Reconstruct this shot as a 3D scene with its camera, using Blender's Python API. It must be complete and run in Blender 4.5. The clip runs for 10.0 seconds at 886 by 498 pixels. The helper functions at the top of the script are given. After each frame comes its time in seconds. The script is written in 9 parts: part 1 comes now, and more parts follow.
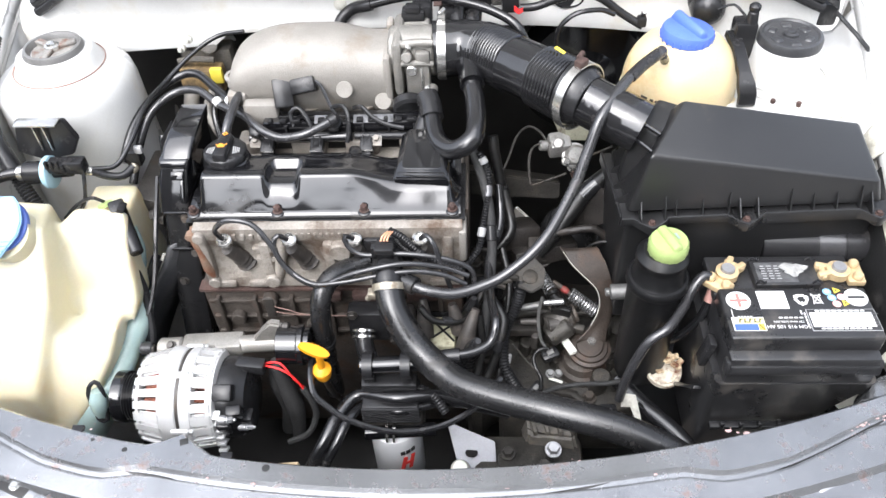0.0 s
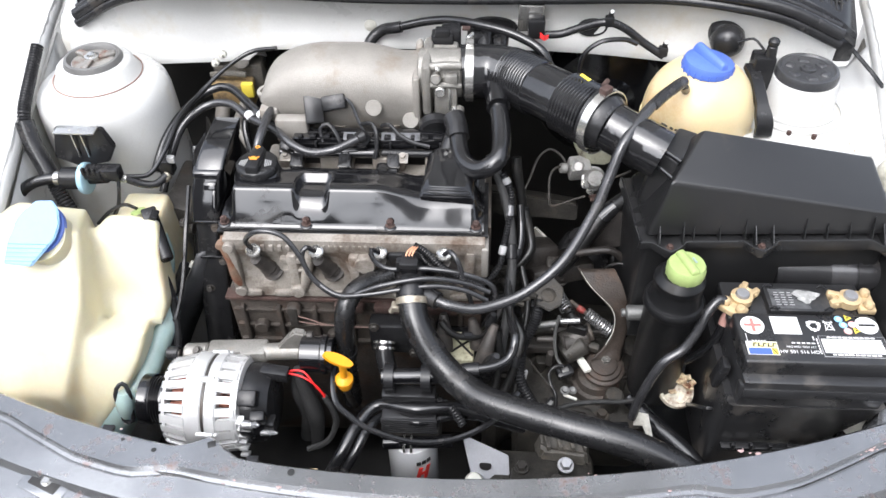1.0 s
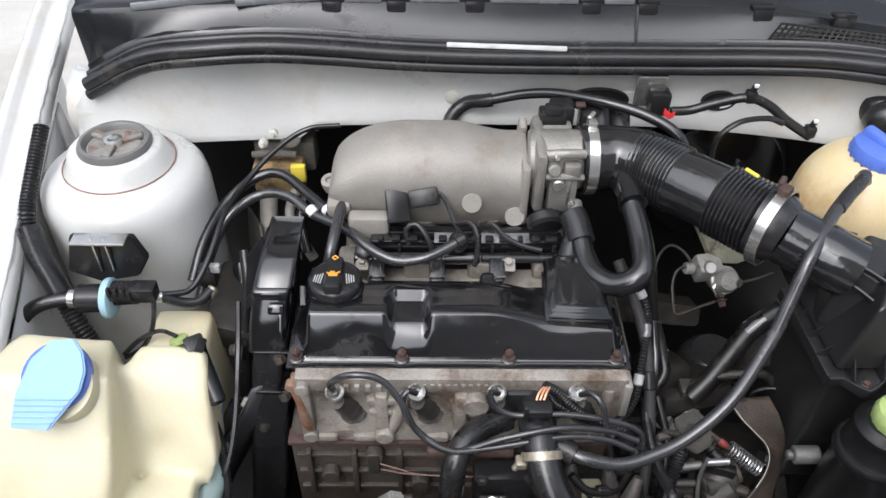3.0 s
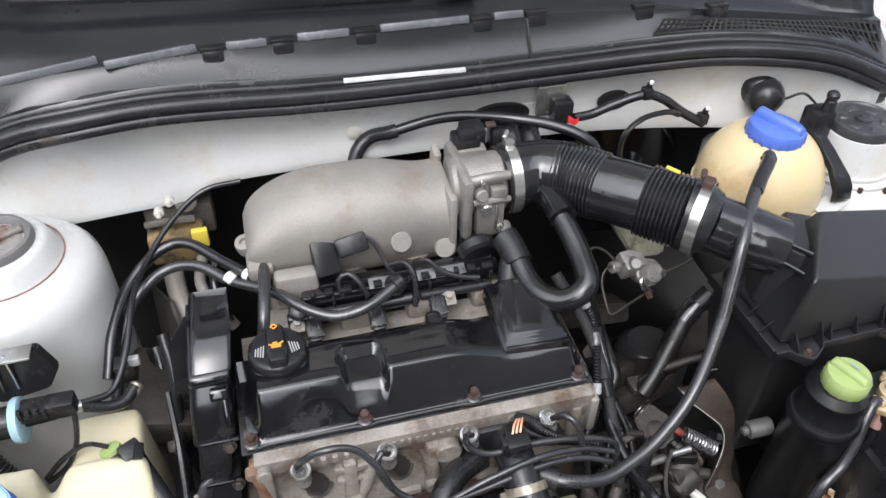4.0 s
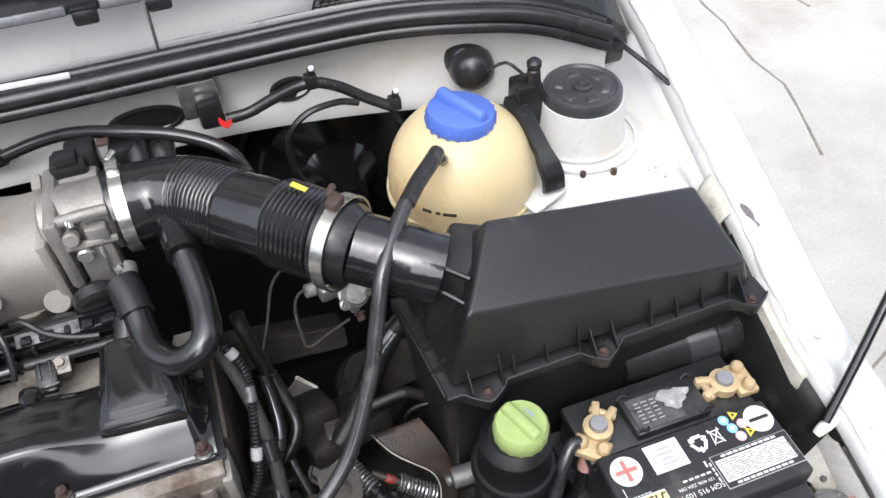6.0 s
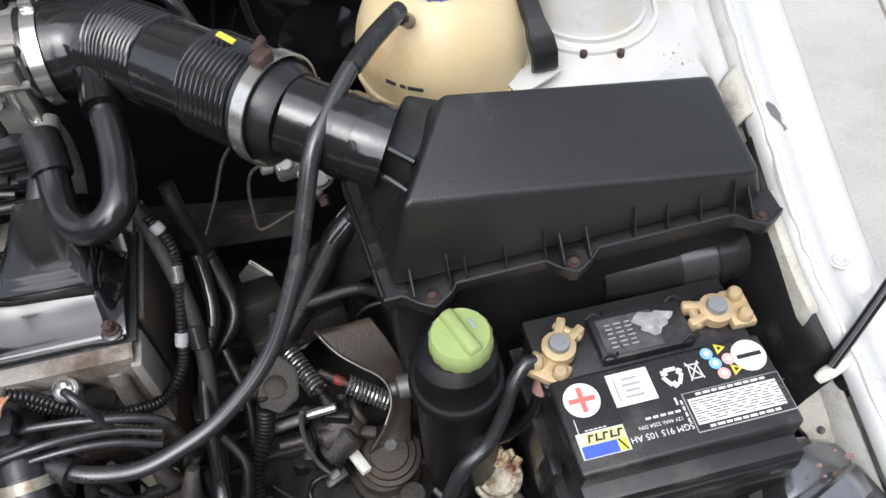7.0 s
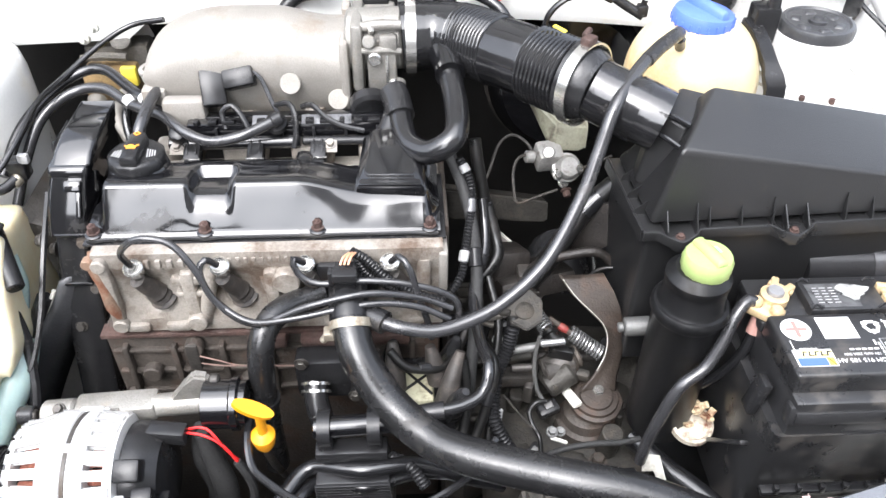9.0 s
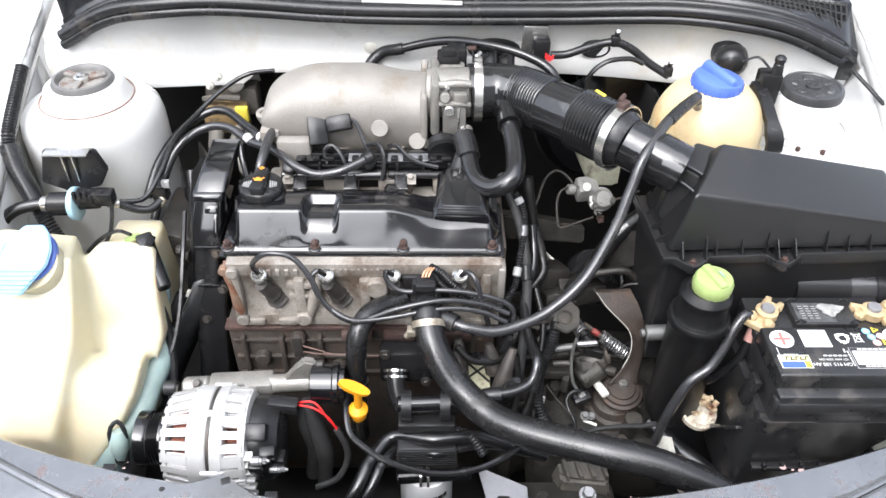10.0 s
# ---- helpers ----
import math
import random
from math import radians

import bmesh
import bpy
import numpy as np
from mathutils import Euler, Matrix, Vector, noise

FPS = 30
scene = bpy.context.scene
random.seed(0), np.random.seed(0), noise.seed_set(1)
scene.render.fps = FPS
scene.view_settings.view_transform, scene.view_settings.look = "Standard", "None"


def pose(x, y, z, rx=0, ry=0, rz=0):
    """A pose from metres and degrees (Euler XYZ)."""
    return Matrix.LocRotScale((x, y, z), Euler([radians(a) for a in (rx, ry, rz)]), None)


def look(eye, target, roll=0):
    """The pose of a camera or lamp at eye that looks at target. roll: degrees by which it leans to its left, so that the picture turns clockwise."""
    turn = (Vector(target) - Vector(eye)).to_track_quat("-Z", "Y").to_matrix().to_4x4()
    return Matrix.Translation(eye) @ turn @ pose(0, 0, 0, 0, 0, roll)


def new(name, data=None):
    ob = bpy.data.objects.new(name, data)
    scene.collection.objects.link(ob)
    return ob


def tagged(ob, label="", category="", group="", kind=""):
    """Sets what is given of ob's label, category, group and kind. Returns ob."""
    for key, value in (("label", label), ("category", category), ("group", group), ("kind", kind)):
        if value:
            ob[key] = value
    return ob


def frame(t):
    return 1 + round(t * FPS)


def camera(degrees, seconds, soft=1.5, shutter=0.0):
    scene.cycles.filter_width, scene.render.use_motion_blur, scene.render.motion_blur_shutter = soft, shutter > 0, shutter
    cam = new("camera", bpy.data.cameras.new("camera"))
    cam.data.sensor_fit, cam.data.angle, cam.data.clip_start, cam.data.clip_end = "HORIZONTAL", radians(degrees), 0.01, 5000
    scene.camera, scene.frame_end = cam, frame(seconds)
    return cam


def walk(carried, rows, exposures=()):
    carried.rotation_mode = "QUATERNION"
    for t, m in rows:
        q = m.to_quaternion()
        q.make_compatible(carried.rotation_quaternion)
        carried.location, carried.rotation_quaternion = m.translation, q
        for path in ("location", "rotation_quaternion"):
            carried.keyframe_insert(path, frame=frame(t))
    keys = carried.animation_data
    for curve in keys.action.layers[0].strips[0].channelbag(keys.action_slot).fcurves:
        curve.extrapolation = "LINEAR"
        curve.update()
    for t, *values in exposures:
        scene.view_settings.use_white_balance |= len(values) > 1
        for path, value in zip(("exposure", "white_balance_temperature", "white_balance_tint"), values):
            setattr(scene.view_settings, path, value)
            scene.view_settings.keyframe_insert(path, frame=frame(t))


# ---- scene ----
cam = camera(59.0, 10.0)
EXPOSURE = [(0.0, 1.82, 6200, 11), (1.0, 1.55, 6200, 11), (2.0, 1.2, 6200, 11), (2.5, 1.0, 6200, 11), (4.0, 1.08, 6200, 11), (5.5, 1.22, 6200, 11), (7.0, 0.9, 6200, 11), (7.5, 1.06, 6200, 11), (8.0, 1.52, 6200, 11), (8.5, 2.13, 6200, 11), (9.0, 2.17, 6200, 11), (9.5, 2.15, 6200, 11), (10.0, 1.75, 6200, 11)]
PATH = [
    (0, (0.067, 0.046, 1.558), (-0.034, 1.449, 0.137), -3.5),
    (0.5, (0.06, 0.035, 1.573), (-0.039, 1.465, 0.179), -2.2),
    (1, (0.038, 0.022, 1.581), (-0.065, 1.455, 0.19), -1.6),
    (1.5, (-0.01, 0.027, 1.562), (-0.087, 1.471, 0.18), -2.3),
    (2, (-0.092, 0.047, 1.548), (-0.097, 1.522, 0.197), -0.7),
    (2.5, (-0.155, 0.149, 1.518), (-0.151, 1.596, 0.137), 1.2),
    (2.7, (-0.164, 0.202, 1.517), (-0.171, 1.672, 0.161), 0.8),
    (3.8, (-0.251, 0.328, 1.524), (0.075, 1.779, 0.187), 2.0),
    (4, (-0.268, 0.331, 1.522), (0.136, 1.765, 0.188), 1.2),
    (4.5, (-0.253, 0.351, 1.542), (0.323, 1.717, 0.2), -0.7),
    (5, (-0.144, 0.364, 1.519), (0.498, 1.68, 0.156), -3.2),
    (5.5, (0.003, 0.395, 1.497), (0.598, 1.707, 0.11), -2.9),
    (5.7, (0.06, 0.397, 1.484), (0.588, 1.724, 0.083), -2.8),
    (6.8, (0.219, 0.441, 1.41), (0.464, 1.65, -0.165), -3.7),
    (7, (0.231, 0.436, 1.379), (0.45, 1.622, -0.216), -3.8),
    (7.5, (0.251, 0.409, 1.312), (0.419, 1.56, -0.314), -4.4),
    (8, (0.224, 0.379, 1.297), (0.354, 1.544, -0.324), -3.9),
    (8.5, (0.133, 0.295, 1.319), (0.201, 1.617, -0.18), -1.7),
    (9, (0.006, 0.17, 1.371), (0.088, 1.689, 0.073), 0.6),
    (9.5, (-0.072, 0.074, 1.443), (0.042, 1.643, 0.209), 2.4),
    (10, (-0.051, 0.023, 1.527), (-0.028, 1.543, 0.228), 0.7),
]
walk(cam, [(t, look(eye, target, roll)) for t, eye, target, roll in PATH], exposures=EXPOSURE)

# ---- daylight: bright overcast sky ----
world = bpy.data.worlds.new("overcast_sky")
scene.world = world
world.use_nodes = True
wn = world.node_tree
wn.nodes.clear()
sky = wn.nodes.new("ShaderNodeTexSky")
sky.sky_type, sky.sun_disc = "NISHITA", False
sky.sun_elevation, sky.sun_rotation = radians(55), radians(206)
sky.air_density, sky.dust_density, sky.ozone_density = 1.0, 4.0, 1.0
whiten = wn.nodes.new("ShaderNodeHueSaturation")
whiten.inputs["Saturation"].default_value = 0.3
bg = wn.nodes.new("ShaderNodeBackground")
bg.inputs["Strength"].default_value = 0.15
wout = wn.nodes.new("ShaderNodeOutputWorld")
wn.links.new(sky.outputs[0], whiten.inputs["Color"])
wn.links.new(whiten.outputs[0], bg.inputs["Color"])
wn.links.new(bg.outputs[0], wout.inputs["Surface"])

sun = new("sun", bpy.data.lights.new("sun", "SUN"))
sun.data.energy, sun.data.angle, sun.data.color = 1.1, radians(85), (1.0, 0.985, 0.97)
sun.matrix_world = look((-0.8, -0.9, 3.6), (0, 0.7, 0.8))


# ---- materials ----
def mat(name, color, rough=0.5, metal=0.0, var=0.18, scale=25.0, bump=0.15, grain=350.0, dirt=None, dirty=0.0,
        dscale=14.0, coat=0.0, sss=0.0, alpha=1.0, spec=0.5, rvar=0.12, piece=0.0):
    """A surface of one base colour with grain, blotches, dirt and relief at real size."""
    m = bpy.data.materials.new(name)
    m.use_nodes = True
    n, l = m.node_tree.nodes, m.node_tree.links
    b = n["Principled BSDF"]
    co = n.new("ShaderNodeTexCoord")
    big = n.new("ShaderNodeTexNoise")
    big.inputs["Scale"].default_value, big.inputs["Detail"].default_value, big.inputs["Roughness"].default_value = scale, 5, 0.6
    fine = n.new("ShaderNodeTexNoise")
    fine.inputs["Scale"].default_value, fine.inputs["Detail"].default_value = grain, 3
    for t in (big, fine):
        l.new(co.outputs["Object"], t.inputs["Vector"])
    ramp = n.new("ShaderNodeMapRange")
    ramp.inputs["From Min"].default_value, ramp.inputs["From Max"].default_value = 0.3, 0.7
    ramp.inputs["To Min"].default_value, ramp.inputs["To Max"].default_value = 1 - var, 1 + var
    l.new(big.outputs["Fac"], ramp.inputs["Value"])
    gr = n.new("ShaderNodeMapRange")
    gr.inputs["From Min"].default_value, gr.inputs["From Max"].default_value = 0.3, 0.7
    gr.inputs["To Min"].default_value, gr.inputs["To Max"].default_value = 1 - var * 0.5, 1 + var * 0.5
    l.new(fine.outputs["Fac"], gr.inputs["Value"])
    mul = n.new("ShaderNodeMath")
    mul.operation = "MULTIPLY"
    l.new(ramp.outputs[0], mul.inputs[0])
    l.new(gr.outputs[0], mul.inputs[1])
    last = mul.outputs[0]
    if piece:
        oi = n.new("ShaderNodeObjectInfo")
        pr = n.new("ShaderNodeMapRange")
        pr.inputs["To Min"].default_value, pr.inputs["To Max"].default_value = 1 - piece, 1 + piece
        l.new(oi.outputs["Random"], pr.inputs["Value"])
        m2 = n.new("ShaderNodeMath")
        m2.operation = "MULTIPLY"
        l.new(last, m2.inputs[0])
        l.new(pr.outputs[0], m2.inputs[1])
        last = m2.outputs[0]
    vm = n.new("ShaderNodeVectorMath")
    vm.operation = "SCALE"
    vm.inputs[0].default_value = color
    l.new(last, vm.inputs["Scale"])
    col = vm.outputs[0]
    rough_in = None
    rr = n.new("ShaderNodeMapRange")
    rr.inputs["To Min"].default_value, rr.inputs["To Max"].default_value = max(0.02, rough - rvar), min(1, rough + rvar)
    l.new(big.outputs["Fac"], rr.inputs["Value"])
    rough_in = rr.outputs[0]
    if dirt:
        d = n.new("ShaderNodeTexNoise")
        d.inputs["Scale"].default_value, d.inputs["Detail"].default_value, d.inputs["Roughness"].default_value = dscale, 8, 0.68
        off = n.new("ShaderNodeVectorMath")
        off.operation = "ADD"
        off.inputs[1].default_value = (3.7, 1.3, 9.1)
        l.new(co.outputs["Object"], off.inputs[0])
        l.new(off.outputs[0], d.inputs["Vector"])
        dr = n.new("ShaderNodeMapRange")
        mid = 0.72 - 0.45 * dirty
        dr.inputs["From Min"].default_value, dr.inputs["From Max"].default_value = mid - 0.07, mid + 0.12
        l.new(d.outputs["Fac"], dr.inputs["Value"])
        mx = n.new("ShaderNodeMix")
        mx.data_type = "RGBA"
        l.new(dr.outputs[0], mx.inputs["Factor"])
        l.new(col, mx.inputs[6])
        mx.inputs[7].default_value = (*dirt, 1)
        col = mx.outputs[2]
        rm = n.new("ShaderNodeMix")
        l.new(dr.outputs[0], rm.inputs["Factor"])
        l.new(rough_in, rm.inputs[2])
        rm.inputs[3].default_value = 0.85
        rough_in = rm.outputs[0]
    l.new(col, b.inputs["Base Color"])
    l.new(rough_in, b.inputs["Roughness"])
    b.inputs["Metallic"].default_value = metal
    b.inputs["Specular IOR Level"].default_value = spec
    b.inputs["Coat Weight"].default_value = coat
    b.inputs["Coat Roughness"].default_value = 0.08
    if sss:
        b.inputs["Subsurface Weight"].default_value = sss
        b.inputs["Subsurface Radius"].default_value = (0.9, 0.7, 0.4)
        b.inputs["Subsurface Scale"].default_value = 0.02
    if bump:
        bp = n.new("ShaderNodeBump")
        bp.inputs["Strength"].default_value, bp.inputs["Distance"].default_value = bump, 0.002
        l.new(fine.outputs["Fac"], bp.inputs["Height"])
        l.new(bp.outputs[0], b.inputs["Normal"])
    return m


GRIME = (0.10, 0.075, 0.055)
RUST = (0.16, 0.06, 0.03)
white_paint = mat("white_car_paint", (0.57, 0.57, 0.555), 0.3, var=0.05, scale=9, bump=0.02, dirt=(0.52, 0.48, 0.40), dirty=0.26, coat=0.5, dscale=8)
grey_seam = mat("grey_seam_sealer", (0.50, 0.49, 0.44), 0.6, var=0.12, dirt=GRIME, dirty=0.3)
inner_paint = mat("grey_inner_wing_paint", (0.42, 0.41, 0.38), 0.6, var=0.2, scale=12, bump=0.1, dirt=(0.12, 0.10, 0.08), dirty=0.35, dscale=9)
slam_paint = mat("graphite_metallic_paint", (0.28, 0.286, 0.295), 0.24, var=0.14, scale=12, bump=0.04, dirt=(0.24, 0.12, 0.09), dirty=0.15, dscale=34, coat=0.6, metal=0.75)
black_gloss = mat("gloss_black_enamel", (0.007, 0.007, 0.008), 0.14, var=0.2, scale=18, bump=0.5, grain=15, coat=0.6, dirt=(0.03, 0.027, 0.024), dirty=0.12, rvar=0.06, spec=0.5)
black_plastic = mat("black_plastic", (0.017, 0.017, 0.018), 0.24, var=0.2, bump=0.1, grain=700, dirt=(0.05, 0.045, 0.04), dirty=0.1, spec=0.36)
air_plastic = mat("satin_black_plastic", (0.015, 0.015, 0.0155), 0.31, var=0.15, scale=8, bump=0.22, grain=900, dirt=(0.10, 0.085, 0.065), dirty=0.05, dscale=7, spec=0.6, coat=0.05)
cowl_plastic = mat("grey_black_plastic", (0.014, 0.0145, 0.0165), 0.19, var=0.15, scale=9, bump=0.06, grain=900, dirt=(0.05, 0.048, 0.046), dirty=0.1, spec=0.6)
dusty_plastic = mat("dusty_black_plastic", (0.15, 0.148, 0.143), 0.36, var=0.2, bump=0.15, grain=600, dirt=(0.12, 0.105, 0.085), dirty=0.18, dscale=12)
rubber = mat("black_rubber", (0.019, 0.019, 0.02), 0.24, var=0.25, bump=0.12, grain=500, dirt=(0.06, 0.05, 0.04), dirty=0.12, spec=0.45)
hose_rubber = mat("worn_rubber_hose", (0.011, 0.011, 0.012), 0.2, var=0.25, bump=0.08, grain=800, dirt=(0.05, 0.045, 0.04), dirty=0.12, spec=0.75, rvar=0.08)
dull_rubber = mat("dull_oily_rubber", (0.010, 0.0098, 0.0095), 0.3, var=0.3, bump=0.15, grain=500, dirt=(0.035, 0.03, 0.026), dirty=0.2, dscale=30, spec=0.45, rvar=0.1)
hose_satin = mat("satin_worn_hose", (0.013, 0.013, 0.0135), 0.26, var=0.25, scale=40, bump=0.10, grain=320, dirt=(0.045, 0.04, 0.036), dirty=0.15, dscale=26, spec=0.6, rvar=0.1)
grey_hose = mat("grey_rubber_hose", (0.030, 0.030, 0.032), 0.24, var=0.2, bump=0.06, grain=800, dirt=(0.07, 0.065, 0.06), dirty=0.1, spec=0.9, rvar=0.06)
throttle_alu = mat("dull_throttle_casting", (0.25, 0.24, 0.22), 0.42, metal=0.4, var=0.25, scale=30, bump=0.3, grain=500, dirt=(0.30, 0.26, 0.21), dirty=0.22, dscale=30)
hose_gloss = mat("glossy_moulded_hose", (0.013, 0.013, 0.014), 0.13, var=0.2, scale=20, bump=0.25, grain=60, dirt=(0.05, 0.045, 0.04), dirty=0.12, spec=0.8, rvar=0.08)
cast_alu = mat("cast_aluminium", (0.285, 0.268, 0.243), 0.55, metal=0.25, var=0.14, scale=16, bump=0.35, grain=600, dirt=(0.25, 0.21, 0.17), dirty=0.24)
head_alu = mat("dirty_cast_head", (0.30, 0.275, 0.243), 0.58, metal=0.3, var=0.25, scale=18, bump=0.4, grain=420, dirt=(0.125, 0.090, 0.066), dirty=0.38, dscale=20)
bright_alu = mat("bright_aluminium", (0.64, 0.64, 0.635), 0.38, metal=0.35, var=0.08, scale=30, bump=0.2, grain=700, dirt=(0.25, 0.24, 0.22), dirty=0.1)
steel = mat("zinc_plated_steel", (0.62, 0.61, 0.58), 0.22, metal=0.9, var=0.1, bump=0.05, dirt=(0.25, 0.2, 0.15), dirty=0.12)
dark_steel = mat("oily_dark_steel", (0.06, 0.055, 0.05), 0.45, metal=0.4, var=0.3, bump=0.3, dirt=GRIME, dirty=0.25)
iron = mat("greasy_cast_iron", (0.065, 0.055, 0.047), 0.62, metal=0.2, var=0.35, scale=20, bump=0.6, grain=260, dirt=(0.085, 0.05, 0.034), dirty=0.3)
rusty = mat("rusty_steel", (0.060, 0.034, 0.028), 0.8, var=0.35, scale=50, bump=0.5, dirt=(0.10, 0.075, 0.065), dirty=0.3, dscale=60)
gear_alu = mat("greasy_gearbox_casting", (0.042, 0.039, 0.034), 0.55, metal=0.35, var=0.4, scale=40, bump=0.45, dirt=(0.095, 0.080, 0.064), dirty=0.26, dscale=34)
cream = mat("milky_plastic", (0.645, 0.60, 0.435), 0.34, var=0.05, scale=5, bump=0.04, sss=0.5, dirt=(0.62, 0.50, 0.30), dirty=0.2, dscale=5)
fluid_tint = mat("blue_green_tinted_plastic", (0.32, 0.42, 0.4), 0.3, var=0.08, bump=0.04, sss=0.3)
amber = mat("yellowed_plastic", (0.65, 0.535, 0.32), 0.36, var=0.06, scale=8, bump=0.05, sss=0.5, dirt=(0.5, 0.3, 0.12), dirty=0.16, dscale=9)
amber_dark = mat("coolant_stained_plastic", (0.55, 0.36, 0.16), 0.4, var=0.1, bump=0.05, sss=0.3)
blue_cap = mat("royal_blue_plastic", (0.09, 0.165, 0.55), 0.36, var=0.07, bump=0.08)
pale_blue = mat("pale_blue_plastic", (0.23, 0.41, 0.66), 0.42, var=0.05, bump=0.05)
valve_blue = mat("grey_blue_plastic", (0.33, 0.50, 0.58), 0.4, var=0.05, bump=0.05)
green_cap = mat("lime_green_plastic", (0.32, 0.41, 0.15), 0.48, var=0.08, bump=0.1, dirt=(0.2, 0.24, 0.1), dirty=0.1)
battery_black = mat("battery_black_plastic", (0.02, 0.02, 0.021), 0.3, var=0.2, bump=0.06, grain=800, dirt=(0.09, 0.08, 0.07), dirty=0.22, spec=0.6)
brass = mat("tarnished_brass", (0.55, 0.42, 0.24), 0.5, metal=0.35, var=0.15, scale=80, bump=0.3, dirt=(0.55, 0.42, 0.26), dirty=0.35, dscale=70)
lead = mat("grey_lead", (0.42, 0.42, 0.43), 0.4, metal=0.7, var=0.1, bump=0.3)
yellow_plastic = mat("orange_yellow_plastic", (0.8, 0.33, 0.01), 0.38, var=0.05, bump=0.04)
yellow_label = mat("yellow_print", (0.82, 0.66, 0.08), 0.5, var=0.06, bump=0)
orange_print = mat("orange_print", (0.80, 0.33, 0.04), 0.5, var=0.05, bump=0)
white_print = mat("white_print", (0.78, 0.78, 0.77), 0.45, var=0.06, bump=0)
grey_print = mat("grey_print", (0.40, 0.40, 0.40), 0.45, var=0.1, bump=0)
foil = mat("peeled_film", (0.075, 0.076, 0.078), 0.3, var=0.3, scale=80, bump=0.5, grain=120)
blue_print = mat("blue_print", (0.07, 0.13, 0.60), 0.45, var=0.05, bump=0)
sky_print = mat("light_blue_print", (0.25, 0.50, 0.78), 0.45, var=0.05, bump=0)
pink_print = mat("pink_print", (0.80, 0.45, 0.42), 0.45, var=0.05, bump=0)
red_faded = mat("faded_red_print", (0.62, 0.17, 0.15), 0.45, var=0.05, bump=0)
pale_yellow = mat("pale_yellow_print", (0.78, 0.70, 0.34), 0.45, var=0.06, bump=0)
foil_pale = mat("pale_film", (0.30, 0.30, 0.29), 0.25, var=0.3, scale=90, bump=0.5, grain=140)
red_print = mat("red_print", (0.72, 0.05, 0.04), 0.45, var=0.05, bump=0)
black_print = mat("black_print", (0.02, 0.02, 0.02), 0.45, var=0.05, bump=0)
red_wire = mat("red_wire_sheath", (0.62, 0.02, 0.02), 0.4, var=0.08, bump=0.05)
white_plastic = mat("white_plastic", (0.76, 0.75, 0.68), 0.45, var=0.08, bump=0.06, dirt=(0.4, 0.35, 0.25), dirty=0.2)
filter_white = mat("white_filter_paint", (0.76, 0.77, 0.78), 0.3, var=0.04, bump=0.03, coat=0.3)
concrete = mat("pale_concrete", (0.47, 0.455, 0.425), 0.85, var=0.14, scale=2.5, bump=0.5, grain=120, dirt=(0.36, 0.33, 0.29), dirty=0.3, dscale=1.6)
tan_paper = mat("stained_tan_tape", (0.55, 0.42, 0.26), 0.75, var=0.2, bump=0.3)
glass_dark = mat("tinted_windscreen", (0.02, 0.022, 0.024), 0.06, var=0.05, bump=0)
grill_black = mat("grille_black_plastic", (0.018, 0.017, 0.016), 0.45, var=0.2, bump=0.1)
cloth_tape = mat("black_cloth_tape", (0.022, 0.022, 0.022), 0.7, var=0.3, bump=0.5, grain=300, dirt=(0.10, 0.10, 0.10), dirty=0.14, dscale=60)


# ---- mesh helpers ----
def shade(bm, sharp=38):
    bmesh.ops.recalc_face_normals(bm, faces=bm.faces[:])
    bm.normal_update()
    lim = radians(sharp)
    for f in bm.faces:
        f.smooth = True
    for e in bm.edges:
        e.smooth = not (len(e.link_faces) == 2 and e.calc_face_angle(0) > lim)


def part(name, bm, material, parent=None, label="", sharp=38):
    """Links a bmesh, drawn in world metres, as one mesh object, under a thing or a part if one is given."""
    shade(bm, sharp)
    me = bpy.data.meshes.new(name)
    base = Vector((0, 0, 0))
    p = parent
    while p is not None:
        base += p.location
        p = p.parent
    if parent is not None:
        bmesh.ops.translate(bm, verts=bm.verts[:], vec=-base)
        bm.to_mesh(me)
        ob = new(name, me)
        ob.parent = parent
    else:
        lo = Vector([min(v.co[k] for v in bm.verts) for k in range(3)])
        hi = Vector([max(v.co[k] for v in bm.verts) for k in range(3)])
        at = Vector(((lo.x + hi.x) / 2, (lo.y + hi.y) / 2, lo.z))
        bmesh.ops.translate(bm, verts=bm.verts[:], vec=-at)
        bm.to_mesh(me)
        ob = new(name, me)
        ob.location = at
    bm.free()
    me.materials.append(material)
    if label:
        ob["label"] = label
    return ob


def pieces(name, bm, material, parent, label=""):
    """Links every separate shape of a bmesh as a part of its own."""
    bm.verts.index_update()
    bm.faces.index_update()
    left, out = set(bm.verts), []
    while left:
        todo, isle = [left.pop()], []
        while todo:
            v = todo.pop()
            isle.append(v)
            for e in v.link_edges:
                o = e.other_vert(v)
                if o in left:
                    left.remove(o)
                    todo.append(o)
        isle.sort(key=lambda q: q.index)
        out.append(isle)
    out.sort(key=lambda q: q[0].index)
    made = []
    for isle in out:
        t = bmesh.new()
        twin = {v: t.verts.new(v.co) for v in isle}
        for f in sorted({f for v in isle for f in v.link_faces}, key=lambda q: q.index):
            t.faces.new([twin[v] for v in f.verts])
        made.append(part(name, t, material, parent, label))
    bm.free()
    return made


def thing(name, x, y, z, label, category, group="", kind=""):
    ob = new(name)
    ob.location = (x, y, z)
    ob.empty_display_size = 0.02
    return tagged(ob, label, category, group, kind)


def B():
    return bmesh.new()


